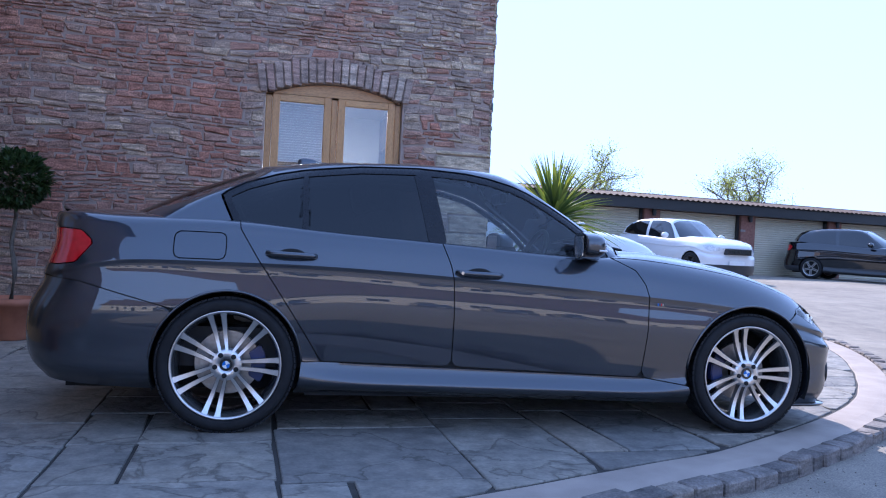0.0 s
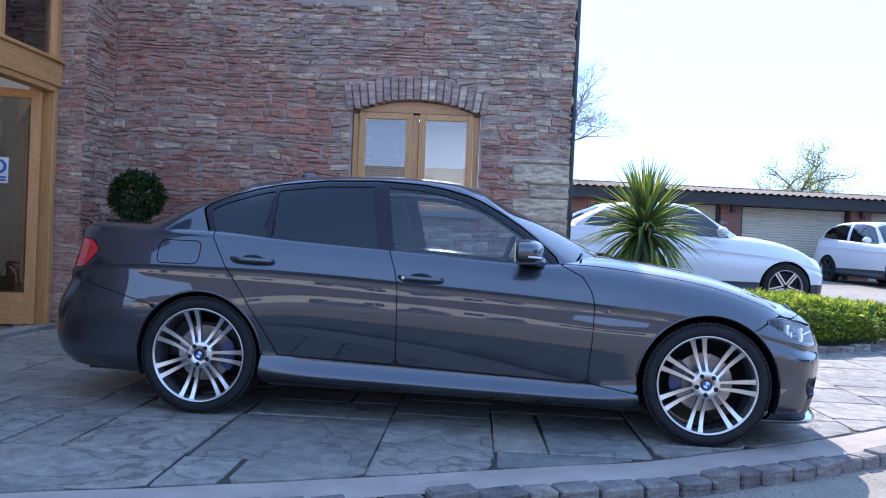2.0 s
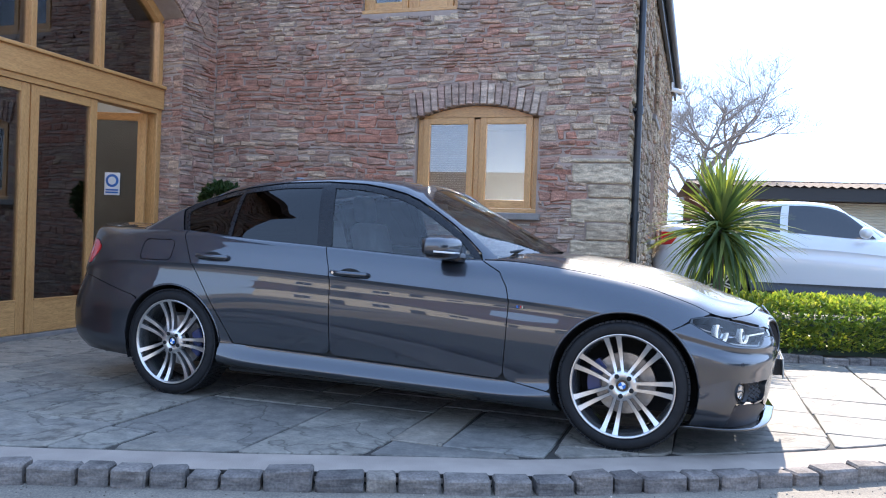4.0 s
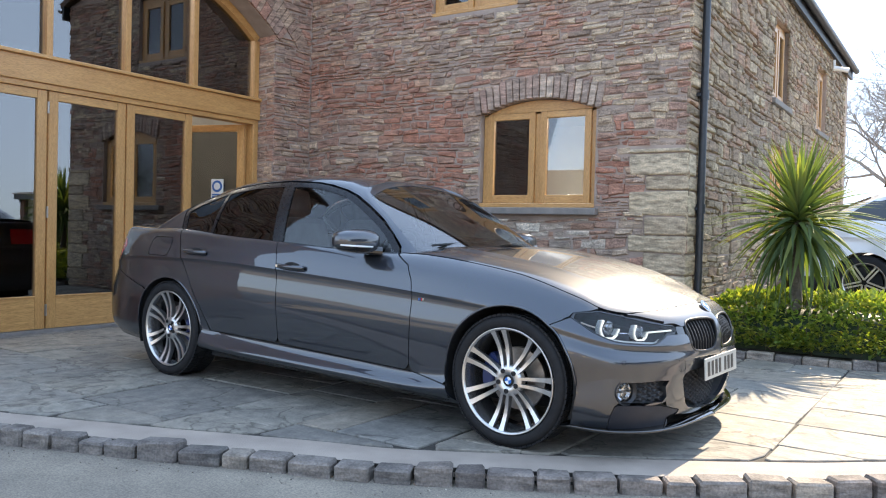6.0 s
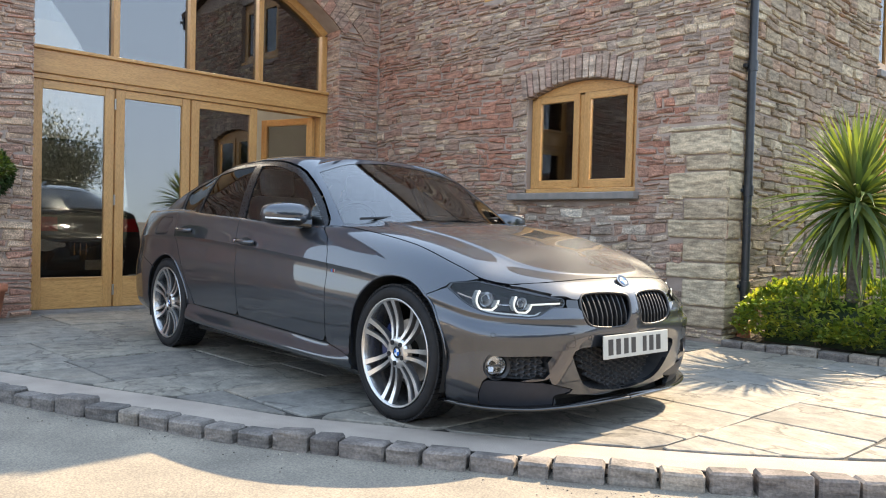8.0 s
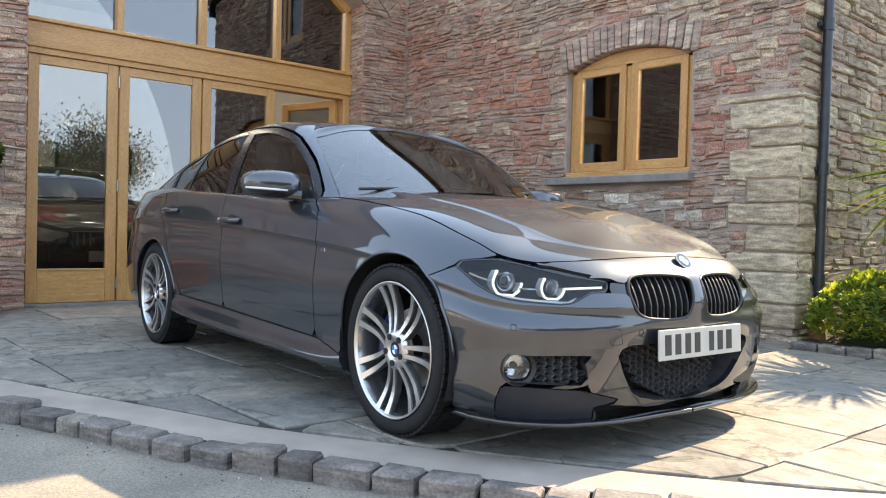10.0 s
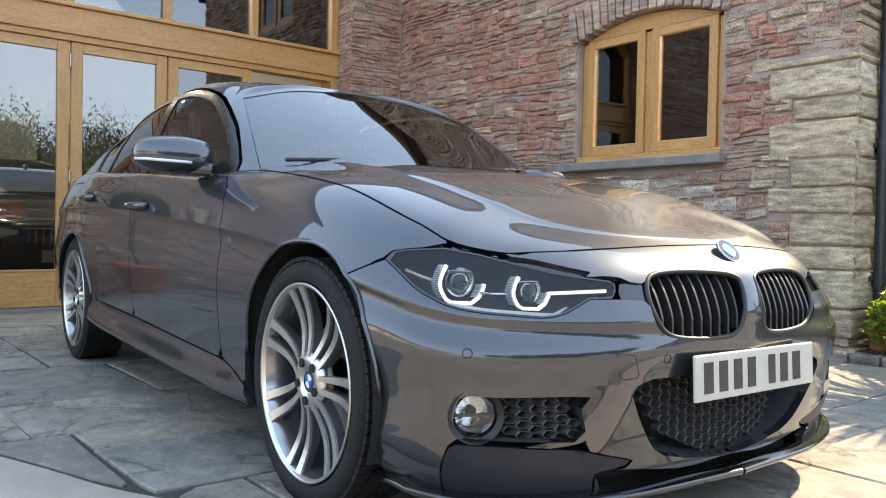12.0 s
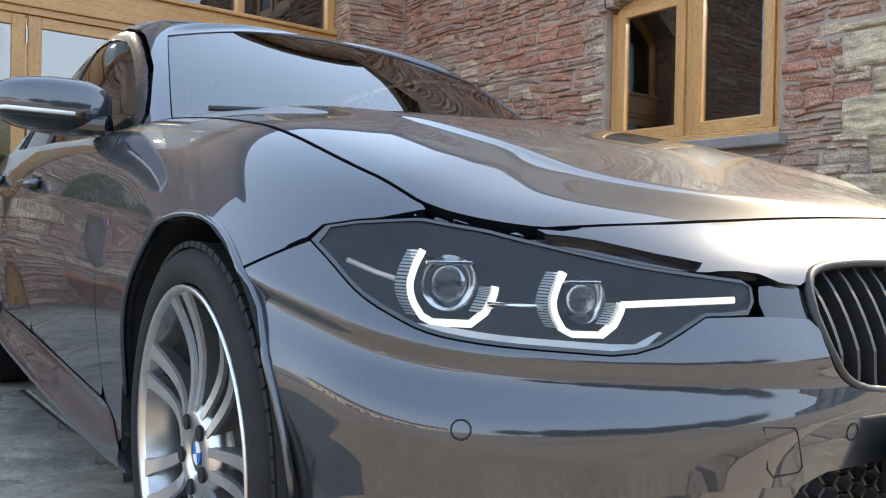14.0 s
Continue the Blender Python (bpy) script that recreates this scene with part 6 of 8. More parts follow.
def door_handles():
    for doors, x0, zc in ((DOORS_F, -.155, .826), (DOORS_R, -1.112, .884)):
        for k, sd in enumerate((-1, 1)):
            p, n = skin_at(x0, zc, sd)
            # flat near-black oval on the uncut skin, for the shade of the handle's hollow
            bm = bmesh.new()
            bmesh.ops.create_uvsphere(bm, u_segments=28, v_segments=12, radius=1)
            for v in bm.verts:
                v.co = (v.co.x * 0.072, v.co.y * 0.006, v.co.z * 0.036)
            part("handle_recess", from_bm("handle_recess", bm, True), M_UNDER, doors[k], "dark oval standing in for the shaded recess behind the handle", pose(p.x, p.y + sd * 0.001, p.z - 0.006))
            vs, f = sweep([(p.x - 0.118, p.y + sd * 0.004, p.z + 0.004), (p.x - 0.10, p.y + sd * 0.022, p.z + 0.003), (p.x - .04, p.y + sd * 0.031, p.z + 0.001), (p.x + .04, p.y + sd * 0.031, p.z - 0.001), (p.x + .10, p.y + sd * 0.022, p.z - 0.003), (p.x + 0.118, p.y + sd * 0.004, p.z - 0.004)], 0.0135, 12)
            part("door_handle", mesh_of("door_handle", vs, f, True), M_PAINT, doors[k])
            if doors is DOORS_F:
                c = Vector((p.x - 0.095, p.y + sd * 0.034, p.z + 0.003))
                part("lock", cyl(c, c + Vector((0, sd * 0.004, 0)), 0.0085, seg=14), M_CHROME, doors[k])


door_handles()
for sd in (-1, 1):
    p, n = skin_at(0.86, 0.70, sd)
    badge = part("side_badge", box(p.x - 0.024, p.x + 0.024, p.y - 0.002, p.y + 0.002, p.z - 0.009, p.z + 0.009, 0.0015), M_GREY_PL, CAR, "small dark side badge")
    for k, mt in enumerate((M_BLUE, M_CALIPER, M_RED, M_STEEL)):
        x0 = p.x - 0.020 + 0.0095 * k
        part("badge_bar", box(x0, x0 + 0.006, p.y - 0.0028, p.y + 0.0028, p.z - 0.007, p.z + 0.007), mt, badge)
for s0, z0 in ((0.9125, 0.478), (0.970, 0.455)):
    for sd in (-1, 1):
        p, n = on_skin(s0, z0, sd)
        part("parking_sensor", mesh_of("sensor_ring", *sweep([p + (n.orthogonal().normalized() * math.cos(a) + n.cross(n.orthogonal().normalized()) * math.sin(a)) * 0.0105 for a in [2 * math.pi * k / 20 for k in range(20)]], 0.0011, 6, True)), M_UNDER, CAR, "round parking sensor")
TOW = [(.463, .473), (.408, .469), (.402, .464), (.38, .421), (.386, .415), (.434, .414), (.447, .424)]
part("towing_cover", mesh_of("tow_line", *sweep([on_skin(ys_of(y), z, -1)[0] for y, z in TOW], 0.0011, 6, True)), M_UNDER, CAR, "towing eye cover seam")


def underbody():
    bm = bmesh.new()
    add_box(bm, -2.2, 1.75, -0.60, 0.60, 0.17, 0.42)
    add_box(bm, -1.02, 1.02, -0.80, 0.80, 0.175, 0.33)
    add_box(bm, 1.70, 1.95, -0.55, 0.55, 0.2, 0.62)
    part("underbody", bm, M_UNDER, CAR)
    for x in (-1.405, 1.405):
        for sd in (-1, 1):
            vs, fs = [], []
            n = 24
            for i in range(n + 1):
                a = math.pi * (-0.12 + 1.24 * i / n)
                for y in (0.885, 0.58):
                    r = (0.376 if x > 0 else 0.362) if y > 0.8 else 0.385
                    vs.append((x + r * math.cos(a), y * sd, 0.335 + r * math.sin(a)))
            for i in range(n):
                f = (i * 2, i * 2 + 1, i * 2 + 3, i * 2 + 2)
                fs.append(f)
            c = len(vs)
            vs.append((x, 0.575 * sd, 0.335))
            fs += [(i * 2 + 1, c, i * 2 + 3) for i in range(n)]
            part("wheel_arch_liner", mesh_of("wheel_arch_liner", vs, fs), M_UNDER, CAR)


underbody()


def cabin_inside():
    part("cabin_floor", box(-1.7, .7, -0.72, 0.72, 0.30, 0.5), M_DASH, CAR)
    bm = box(.45, .86, -0.70, 0.70, 0.5, 0.90, 0.04)
    add_box(bm, .36, .62, -0.55, -0.18, 0.84, 0.96, 0.04)
    part("dashboard", bm, M_DASH, CAR)
    part("parcel_shelf", box(-1.75, -1.35, -0.66, 0.66, 0.90, 0.97, 0.02), M_DASH, CAR)
    for sd in (-1, 1):
        seat = part("front_seat", box(-.52, .02, sd * 0.37 - 0.25, sd * 0.37 + 0.25, 0.45, 0.60, 0.06), M_SEAT, CAR, "pale grey leather front seat")
        bm = bmesh.new()
        add_box(bm, -0.07, 0.07, -0.24, 0.24, 0, 0.60, 0.06)
        part("backrest", bm, M_SEAT, seat, "", pose(-.50, sd * 0.37, 0.56, 0, -16, 0))
        part("headrest", box(-0.05, 0.05, -0.13, 0.13, 0, 0.2, 0.045), M_SEAT, seat, "", pose(-.675, sd * 0.37, 1.14, 0, -10, 0))
    part("rear_seat", box(-1.42, -1.18, -0.62, 0.62, 0.5, 1.02, 0.07), M_SEAT, CAR, "pale grey leather rear bench")
    ring = [(0, 0.185 * math.cos(a), 0.185 * math.sin(a)) for a in [2 * math.pi * k / 32 for k in range(32)]]
    v, f = sweep(ring, 0.016, 8, True)
    w = part("steering_wheel", mesh_of("steering_wheel", v, f, True), M_DASH, CAR, "", pose(.27, -0.37, 0.90, 0, 22, 0))
    bm = box(-0.03, 0.02, -0.07, 0.07, -0.06, 0.05, 0.02)
    add_box(bm, -0.01, 0.01, -0.18, 0.18, -0.018, 0.018, 0.006)
    part("wheel_hub", bm, M_DASH, w)
    part("rear_view_mirror", box(-0.02, 0.02, -0.12, 0.12, -0.035, 0.035, 0.015), M_DASH, CAR, "", pose(.16, 0, 1.27, 0, 0, 0))
    for y0, y1 in ((-0.62, 0.02), (-0.02, 0.52)):
        v, f = sweep([(.80 - 0.12 * abs(y0), y0, .985), (.76, (y0 + y1) / 2, 1.005), (.74 - 0.10 * abs(y1), y1, 1.02)], 0.007, 8)
        part("wiper", mesh_of("wiper", v, f, True), M_BLACK, CAR)
    fin = bmesh.new()
    bmesh.ops.create_uvsphere(fin, u_segments=16, v_segments=10, radius=1)
    for v in fin.verts:
        v.co = (v.co.x * 0.085, v.co.y * 0.022, v.co.z * 0.045 + 0.02 * (-v.co.x if v.co.z > 0 else 0))
    part("roof_aerial", from_bm("roof_aerial", fin, True), M_PAINT, CAR, "shark-fin roof aerial", pose(-1.02, 0, 1.40))
    # boot spoiler lip
    vs, fs = [], []
    for i in range(41):
        y = -0.60 + 1.2 * i / 40
        b = 2.30 - 0.10 * (abs(y) / 0.6) ** 2.2
        for dx, z in ((0.12, 1.050), (0.02, 1.066), (-0.035, 1.083), (-0.036, 1.074), (0.0, 1.045)):
            vs.append((-b + dx, y, z - 0.022 * (abs(y) / 0.6) ** 3))
    for i in range(40):
        for k in range(5):
            j = (k + 1) % 5
            fs.append((i * 5 + j, i * 5 + k, i * 5 + 5 + k, i * 5 + 5 + j))
    part("boot_spoiler", mesh_of("boot_spoiler", vs, fs, True), M_PAINT, CAR, "small boot lid spoiler")


cabin_inside()


# ---- wheels ----
def lathe(profile, seg=64):
    """Turned about the y axis: profile of (radius, y)."""
    vs, fs = [], []
    n = len(profile)
    for i in range(seg):
        a = 2 * math.pi * i / seg
        vs += [(r * math.cos(a), y, r * math.sin(a)) for r, y in profile]
    for i in range(seg):
        j = (i + 1) % seg
        fs += [(i * n + k, j * n + k, j * n + k + 1, i * n + k + 1) for k in range(n - 1)]
    return vs, fs


def wheel_meshes():
    """Outer face towards -y."""
    out = {}
    v, f = lathe([(.268, -.098), (.272, -.104), (.282, -.108), (.300, -.110), (.313, -.106), (.321, -.098), (.3255, -.085), (.3265, -.04), (.3265, .04), (.3255, .085), (.321, .098), (.30, .108), (.268, .10)], 72)
    out["tyre"] = mesh_of("tyre", v, f, True)
    bm = bmesh.new()
    for k in range(72):
        a = 2 * math.pi * k / 72
        for y0, y1, da in ((-.096, -.050, 0.0), (-.044, -.004, 0.03), (.004, .044, 0.06), (.050, .096, 0.09)):
            c = Matrix.Rotation(-a - da, 4, "Y") @ Matrix.Translation((0.3275, (y0 + y1) / 2, 0)) @ Matrix.Rotation(0.10 if y0 < -0.045 else (-0.10 if y1 > 0.045 else 0), 4, "Z")
            bmesh.ops.create_cube(bm, size=1, matrix=c @ Matrix.Diagonal((0.010, abs(y1 - y0), 0.0245, 1)))
    out["tread"] = from_bm("tread", bm)
    v, f = lathe([(.266, -.100), (.2665, -.106), (.264, -.108), (.257, -.105), (.253, -.096)], 72)
    out["rim_lip"] = mesh_of("rim_lip", v, f, True)
    v, f = lathe([(.253, -.096), (.245, -.075), (.236, -.02), (.236, .06), (.262, .10)], 72)
    out["rim_barrel"] = mesh_of("rim_barrel", v, f, True)
    bm = bmesh.new()
    n = 9
    for sg in (-1, 1):
        rows = []
        for i in range(n + 1):
            t = i / n
            r = 0.064 + t * (0.2535 - 0.064)
            c = sg * (0.0165 + 0.009 * t + 0.007 * t * t)
            w = 0.0068 + 0.0058 * t + (0.003 if t > 0.9 else 0)
            y = -0.088 - 0.012 * t + 0.018 * math.sin(t * math.pi)
            dep = 0.040 - 0.012 * t
            rows.append([bm.verts.new((r, yy, c + cc)) for yy, cc in ((y, -w), (y, w), (y + 0.006, w + 0.002), (y + dep, w * 0.7), (y + dep, -w * 0.7), (y + 0.006, -w - 0.002))])
        for a, b in zip(rows, rows[1:]):
            for k in range(6):
                j = (k + 1) % 6
                fc = bm.faces.new((a[k], a[j], b[j], b[k]))
                fc.material_index = 0 if k == 0 else 1
        bm.faces.new(rows[0][::-1])
        bm.faces.new(rows[-1])
    bmesh.ops.recalc_face_normals(bm, faces=bm.faces)
    me = from_bm("spoke", bm)
    out["spoke"] = me
    v, f = lathe([(.0, -.078), (.030, -.078), (.036, -.086), (.045, -.090), (.064, -.089), (.078, -.082), (.080, -.05), (.0, -.04)], 40)
    out["hub"] = mesh_of("hub", v, f, True)
    v, f = lathe([(.06, .010), (.158, .010), (.160, .014), (.160, .03), (.158, .034), (.06, .034)], 56)
    out["disc"] = mesh_of("disc", v, f)
    for k, m in (("tyre", M_RUBBER), ("tread", M_RUBBER), ("rim_lip", M_ALU), ("rim_barrel", M_BARREL), ("hub", M_ALU), ("disc", M_DISC)):
        out[k].materials.append(m)
    me.materials.append(M_ALU)
    me.materials.append(M_ALU_DARK)
    return out


def wheels():
    wm = wheel_meshes()
    bolt = from_bm("bolt", cyl((0, -0.094, 0), (0, -0.078, 0), 0.0125, seg=12))
    bolt.materials.append(M_UNDER)
    for x, sd, spin in ((1.405, -1, 13), (-1.405, -1, 12), (1.405, 1, 31), (-1.405, 1, 50)):
        y = 0.775 if x > 0 else 0.785
        m = pose(x, y * sd, 0.332, 0, 0, 0 if sd < 0 else 180)
        w = part("wheel", wm["tyre"], None, CAR, "nineteen-inch twin-spoke alloy wheel", m)
        tagged(part("tread", wm["tread"], None, w, "tread blocks"), kind="stuff")
        part("rim_lip", wm["rim_lip"], None, w, "bright machined rim lip")
        part("rim_barrel", wm["rim_barrel"], None, w)
        for k in range(7):
            part("spoke", wm["spoke"], None, w, "machined twin spoke", pose(0, 0, 0, 0, -(k * 360 / 7 + 90 + spin), 0))
        part("hub", wm["hub"], None, w)
        for k in range(5):
            a = 2 * math.pi * k / 5 + radians(spin + 36)
            part("bolt", bolt, None, w, "", Matrix.Translation((0.053 * math.cos(a), 0, 0.053 * math.sin(a))))
        part("disc", wm["disc"], None, w, "grey brake disc")
        mid_a = radians(165 if x > 0 else 0)
        arc = [mid_a + radians(-34 + 68 * k / 8) for k in range(9)]
        bm = prism([(0.168 * math.cos(a), 0.168 * math.sin(a)) for a in arc] + [(0.098 * math.cos(a), 0.098 * math.sin(a)) for a in reversed(arc)], 0.055, "y", -0.035)
        bmesh.ops.bevel(bm, geom=[e for e in bm.edges if e.calc_face_angle(0) > 0.5], offset=0.006, segments=2, affect="EDGES")
        part("caliper", bm, M_CALIPER, w, "dark blue brake caliper", Matrix.Diagonal((1 if sd < 0 else -1, 1, 1, 1)) @ Matrix.Translation((0.02 if x < 0 else -0.02, 0, 0)))
        cap = part("centre_cap", cyl((0, -0.083, 0), (0, -0.076, 0), 0.030, seg=24), M_GLOSS, w, "round blue and white centre cap")
        for k in range(4):
            a0 = k * math.pi / 2 + 0.3
            pts = [(0, 0)] + [(0.0185 * math.cos(a0 + math.pi / 2 * i / 5), 0.0185 * math.sin(a0 + math.pi / 2 * i / 5)) for i in range(6)]
            part("cap_quarter_blue" if k % 2 else "cap_quarter_white", prism(pts, 0.0015, "y", -0.0845), M_BLUE if k % 2 else M_WHITE, w)


wheels()


def arch_lips():
    """Rolled lips round the wheel openings."""
    xk, sk = [-1.95, -1.405, -.85, .85, 1.405, 1.75], [.2, .3, .42, .7, .79, .86]
    for cx in (-1.405, 1.405):
        for sd in (-1, 1):
            pts = []
            for i in range(33):
                a = math.pi * (0.02 + 0.96 * i / 32)
                rad = (ARCH_F if cx > 0 else ARCH_R) + 0.003
                x, z = cx + rad * math.cos(a), 0.335 + rad * math.sin(a)
                p, n = on_skin(float(np.interp(x, xk, sk)), z, sd)
                pts.append(Vector((x, p.y, z)))
            v, f = sweep(pts, 0.0065, 8)
            part("arch_lip", mesh_of("arch_lip", v, f, True), M_PAINT, CAR)


arch_lips()


# ---- planting bed ----
def leaf_mat(name, c1, c2, c3, through=0.35):
    m, t, n, l, b = nodes_of(name)
    g, o = n.new("ShaderNodeNewGeometry"), n.new("ShaderNodeObjectInfo")
    add, fr = n.new("ShaderNodeMath"), n.new("ShaderNodeMath")
    add.operation, fr.operation = "ADD", "FRACT"
    l.new(g.outputs["Random Per Island"], add.inputs[0])
    l.new(o.outputs["Random"], add.inputs[1])
    l.new(add.outputs[0], fr.inputs[0])
    r = ramp(t, fr.outputs[0], [(0.0, c1), (0.6, c2), (1.0, c3)])
    l.new(r.outputs["Color"], b.inputs["Base Color"])
    b.inputs["Roughness"].default_value = 0.45
    b.inputs["Specular IOR Level"].default_value = 0.4
    tr, mx = n.new("ShaderNodeBsdfTranslucent"), n.new("ShaderNodeMixShader")
    gm = mix(t, 1.0, r.outputs["Color"], (1.9, 1.9, 0.7), "MULTIPLY")
    l.new(gm, tr.inputs["Color"])
    mx.inputs["Fac"].default_value = through
    l.new(b.outputs["BSDF"], mx.inputs[1])
    l.new(tr.outputs["BSDF"], mx.inputs[2])
    l.new(mx.outputs["Shader"], n["Material Output"].inputs["Surface"])
    return m


M_PALM = leaf_mat("cordyline_leaf", (0.065, 0.10, 0.048), (0.11, 0.155, 0.06), (0.24, 0.26, 0.08), 0.34)
M_PALM.node_tree.nodes["Principled BSDF"].inputs["Roughness"].default_value = 0.65
M_PALM.node_tree.nodes["Principled BSDF"].inputs["Specular IOR Level"].default_value = 0.2
M_HEDGE = leaf_mat("glossy_shrub_leaf", (0.09, 0.15, 0.035), (0.19, 0.25, 0.055), (0.38, 0.37, 0.08), 0.38)
# bay leaves; the dark tone also stands in for shade inside the hedge
M_BAY = leaf_mat("bay_leaf_and_hedge_shade", (0.02, 0.04, 0.014), (0.035, 0.065, 0.02), (0.06, 0.09, 0.03), 0.2)
M_SPRING = leaf_mat("young_spring_leaf", (0.15, 0.18, 0.06), (0.22, 0.25, 0.08), (0.31, 0.33, 0.12), 0.4)
M_WOODS = leaf_mat("dark_evergreen_leaf", (0.015, 0.03, 0.012), (0.03, 0.05, 0.018), (0.05, 0.075, 0.025), 0.15)
M_BARK = surf("grey_brown_bark", (0.10, 0.08, 0.06), (0.19, 0.16, 0.125), 14, 0.9, 0.8, 45, dist=0.02)
M_TWIG = surf("pale_grey_bark", (0.22, 0.19, 0.16), (0.34, 0.30, 0.26), 10, 0.9, 0.5, 45)
M_SOIL = surf("dark_garden_soil", (0.035, 0.026, 0.019), (0.07, 0.052, 0.038), 9, 0.95, 0.9, 60, dist=0.03)
BED_X = [1.02, 1.6, 2.45, 3.1, 3.8, 4.6, 5.3, 5.7]
BED_Y = [2.96, 2.98, 3.03, 3.18, 3.45, 3.9, 4.4, 4.9]
bed_front = lambda x: float(np.interp(x, BED_X, BED_Y))


def planting_bed():
    vs, fs = [], []
    n = 40
    for i in range(n + 1):
        x = 1.02 + (5.6 - 1.02) * i / n
        for k in range(7):
            y = bed_front(x) + 0.09 + (1.9 if x < 4.5 else 1.9 - (x - 4.5) * 1.2) * k / 6
            vs.append((x, y, 0.03 + 0.05 * math.sin(math.pi * k / 6) + 0.02 * noise.noise(Vector((x * 4, y * 4, 0))) + max(0, rise(x, y) + 0.05) * (k / 6)))
    for i in range(n):
        for k in range(6):
            fs.append((i * 7 + k, i * 7 + 7 + k, i * 7 + 8 + k, i * 7 + 1 + k))
    tagged(part("planting_bed", mesh_of("soil", vs, fs, True), M_SOIL), "dark soil bed beside the stone wall", "soil", kind="structure")
    edge = tagged(new("bed_edging"), "low dark stone edging of the planting bed", "edging", kind="structure")
    r, x = random.Random(4), 1.06
    while x < 5.5:
        w = r.uniform(0.17, 0.24)
        x2 = x + w
        y, y2 = bed_front(x), bed_front(x2)
        a = math.atan2(y2 - y, w)
        bm = box(0.004, math.hypot(w, y2 - y) - 0.006, 0.0, 0.10, -0.06, 0.062 + r.uniform(-0.008, 0.012), 0.012)
        for v in bm.verts:
            v.co += noise.noise_vector(v.co * 14 + Vector((x, 0, 0))) * 0.008
        part("edging_stone", bm, M_KERB, edge, m=pose(x, y, 0, 0, 0, math.degrees(a)))
        x = x2


planting_bed()


def leaf_cloud(name, pick, count, size, material, seed, lift=0.6):
    """Many small folded leaves at points that pick(rng) gives, with an outward direction for each."""
    r = random.Random(seed)
    vs, fs = [], []
    for _ in range(count):
        p, out = pick(r)
        L = size * r.uniform(0.6, 1.35)
        d = (out + Vector((r.uniform(-1, 1), r.uniform(-1, 1), r.uniform(-0.6, 1))) * 0.9).normalized()
        s = d.cross(Vector((r.uniform(-.4, .4), r.uniform(-.4, .4), 1))).normalized()
        u = s.cross(d)
        n = len(vs)
        w = L * r.uniform(0.22, 0.33)
        vs += [p, p + d * L * 0.5 + s * w + u * w * 0.35, p + d * L - u * L * 0.08, p + d * L * 0.5 - s * w + u * w * 0.35]
        fs += [(n, n + 1, n + 2), (n, n + 2, n + 3)]
    return mesh_of(name, vs, fs)


def hedge_pick(r):
    while True:
        x = r.uniform(1.12, 5.45)
        y0 = bed_front(x) + 0.16
        depth = 1.0 if x < 4.6 else max(0.25, 1.0 - (x - 4.6) * 0.9)
        v = r.random()
        z = r.random()
        top = 0.55 - 0.13 * min(1.0, max(0.0, x - 4.0)) + 0.07 * noise.noise(Vector((x * 2.3, v * 2, 0))) + 0.05 * noise.noise(Vector((x * 6, v * 5, 1)))
        if x < 1.4:
            top *= 0.72 + (x - 1.12)
        if 1.84 < x < 2.14 and v < 0.6:
            top *= 0.5
        k = r.random()
        if k < 0.5:          # top skin
            zz, yy, out = top - r.random() ** 2 * 0.12, y0 + depth * v, Vector((0, -0.2, 1))
            if v < 0.12:
                zz -= (0.12 - v) * 0.9
        else:                # front skin
            zz = 0.10 + (top - 0.12) * z
            bulge = 0.10 * math.sin(math.pi * z) + 0.06 * noise.noise(Vector((x * 3, z * 3, 5)))
            yy, out = y0 - bulge + 0.10 * (z > 0.8) * z + r.random() ** 2 * 0.14, Vector((0, -1, 0.35))
        return Vector((x, yy, zz)), out


def hedge():
    t = thing("shrub_hedge", "low clipped yellow-green shrub hedge in the bed", "hedge", kind="stuff")
    part("leaves", leaf_cloud("leaves", hedge_pick, 13000, 0.062, M_HEDGE, 21), M_HEDGE, t)
    vs, fs = [], []
    r = random.Random(2)
    for i in range(160):
        x = r.uniform(1.2, 5.3)
        y = bed_front(x) + r.uniform(0.3, 0.8)
        a = Vector((x, y, 0.04))
        b = a + Vector((r.uniform(-.2, .2), r.uniform(-.35, .1), r.uniform(0.25, 0.45)))
        v, f = sweep([a, a.lerp(b, 0.5) + Vector((r.uniform(-.05, .05), 0, 0)), b], 0.006, 5, taper=0.4)
        n = len(vs)
        vs += v
        fs += [tuple(k + n for k in q) for q in f]
    part("twigs", mesh_of("twigs", vs, fs), M_BARK, t)
    # inner mass as one smooth sheet, its dark colour standing in for shade
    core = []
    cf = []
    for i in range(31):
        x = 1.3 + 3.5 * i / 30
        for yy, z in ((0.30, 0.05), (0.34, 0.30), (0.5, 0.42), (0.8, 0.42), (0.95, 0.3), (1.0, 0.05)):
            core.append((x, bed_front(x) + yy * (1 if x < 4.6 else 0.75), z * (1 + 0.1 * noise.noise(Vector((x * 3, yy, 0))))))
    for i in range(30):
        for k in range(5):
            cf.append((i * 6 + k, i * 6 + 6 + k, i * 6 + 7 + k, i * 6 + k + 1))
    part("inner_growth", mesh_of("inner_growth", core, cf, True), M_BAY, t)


hedge()


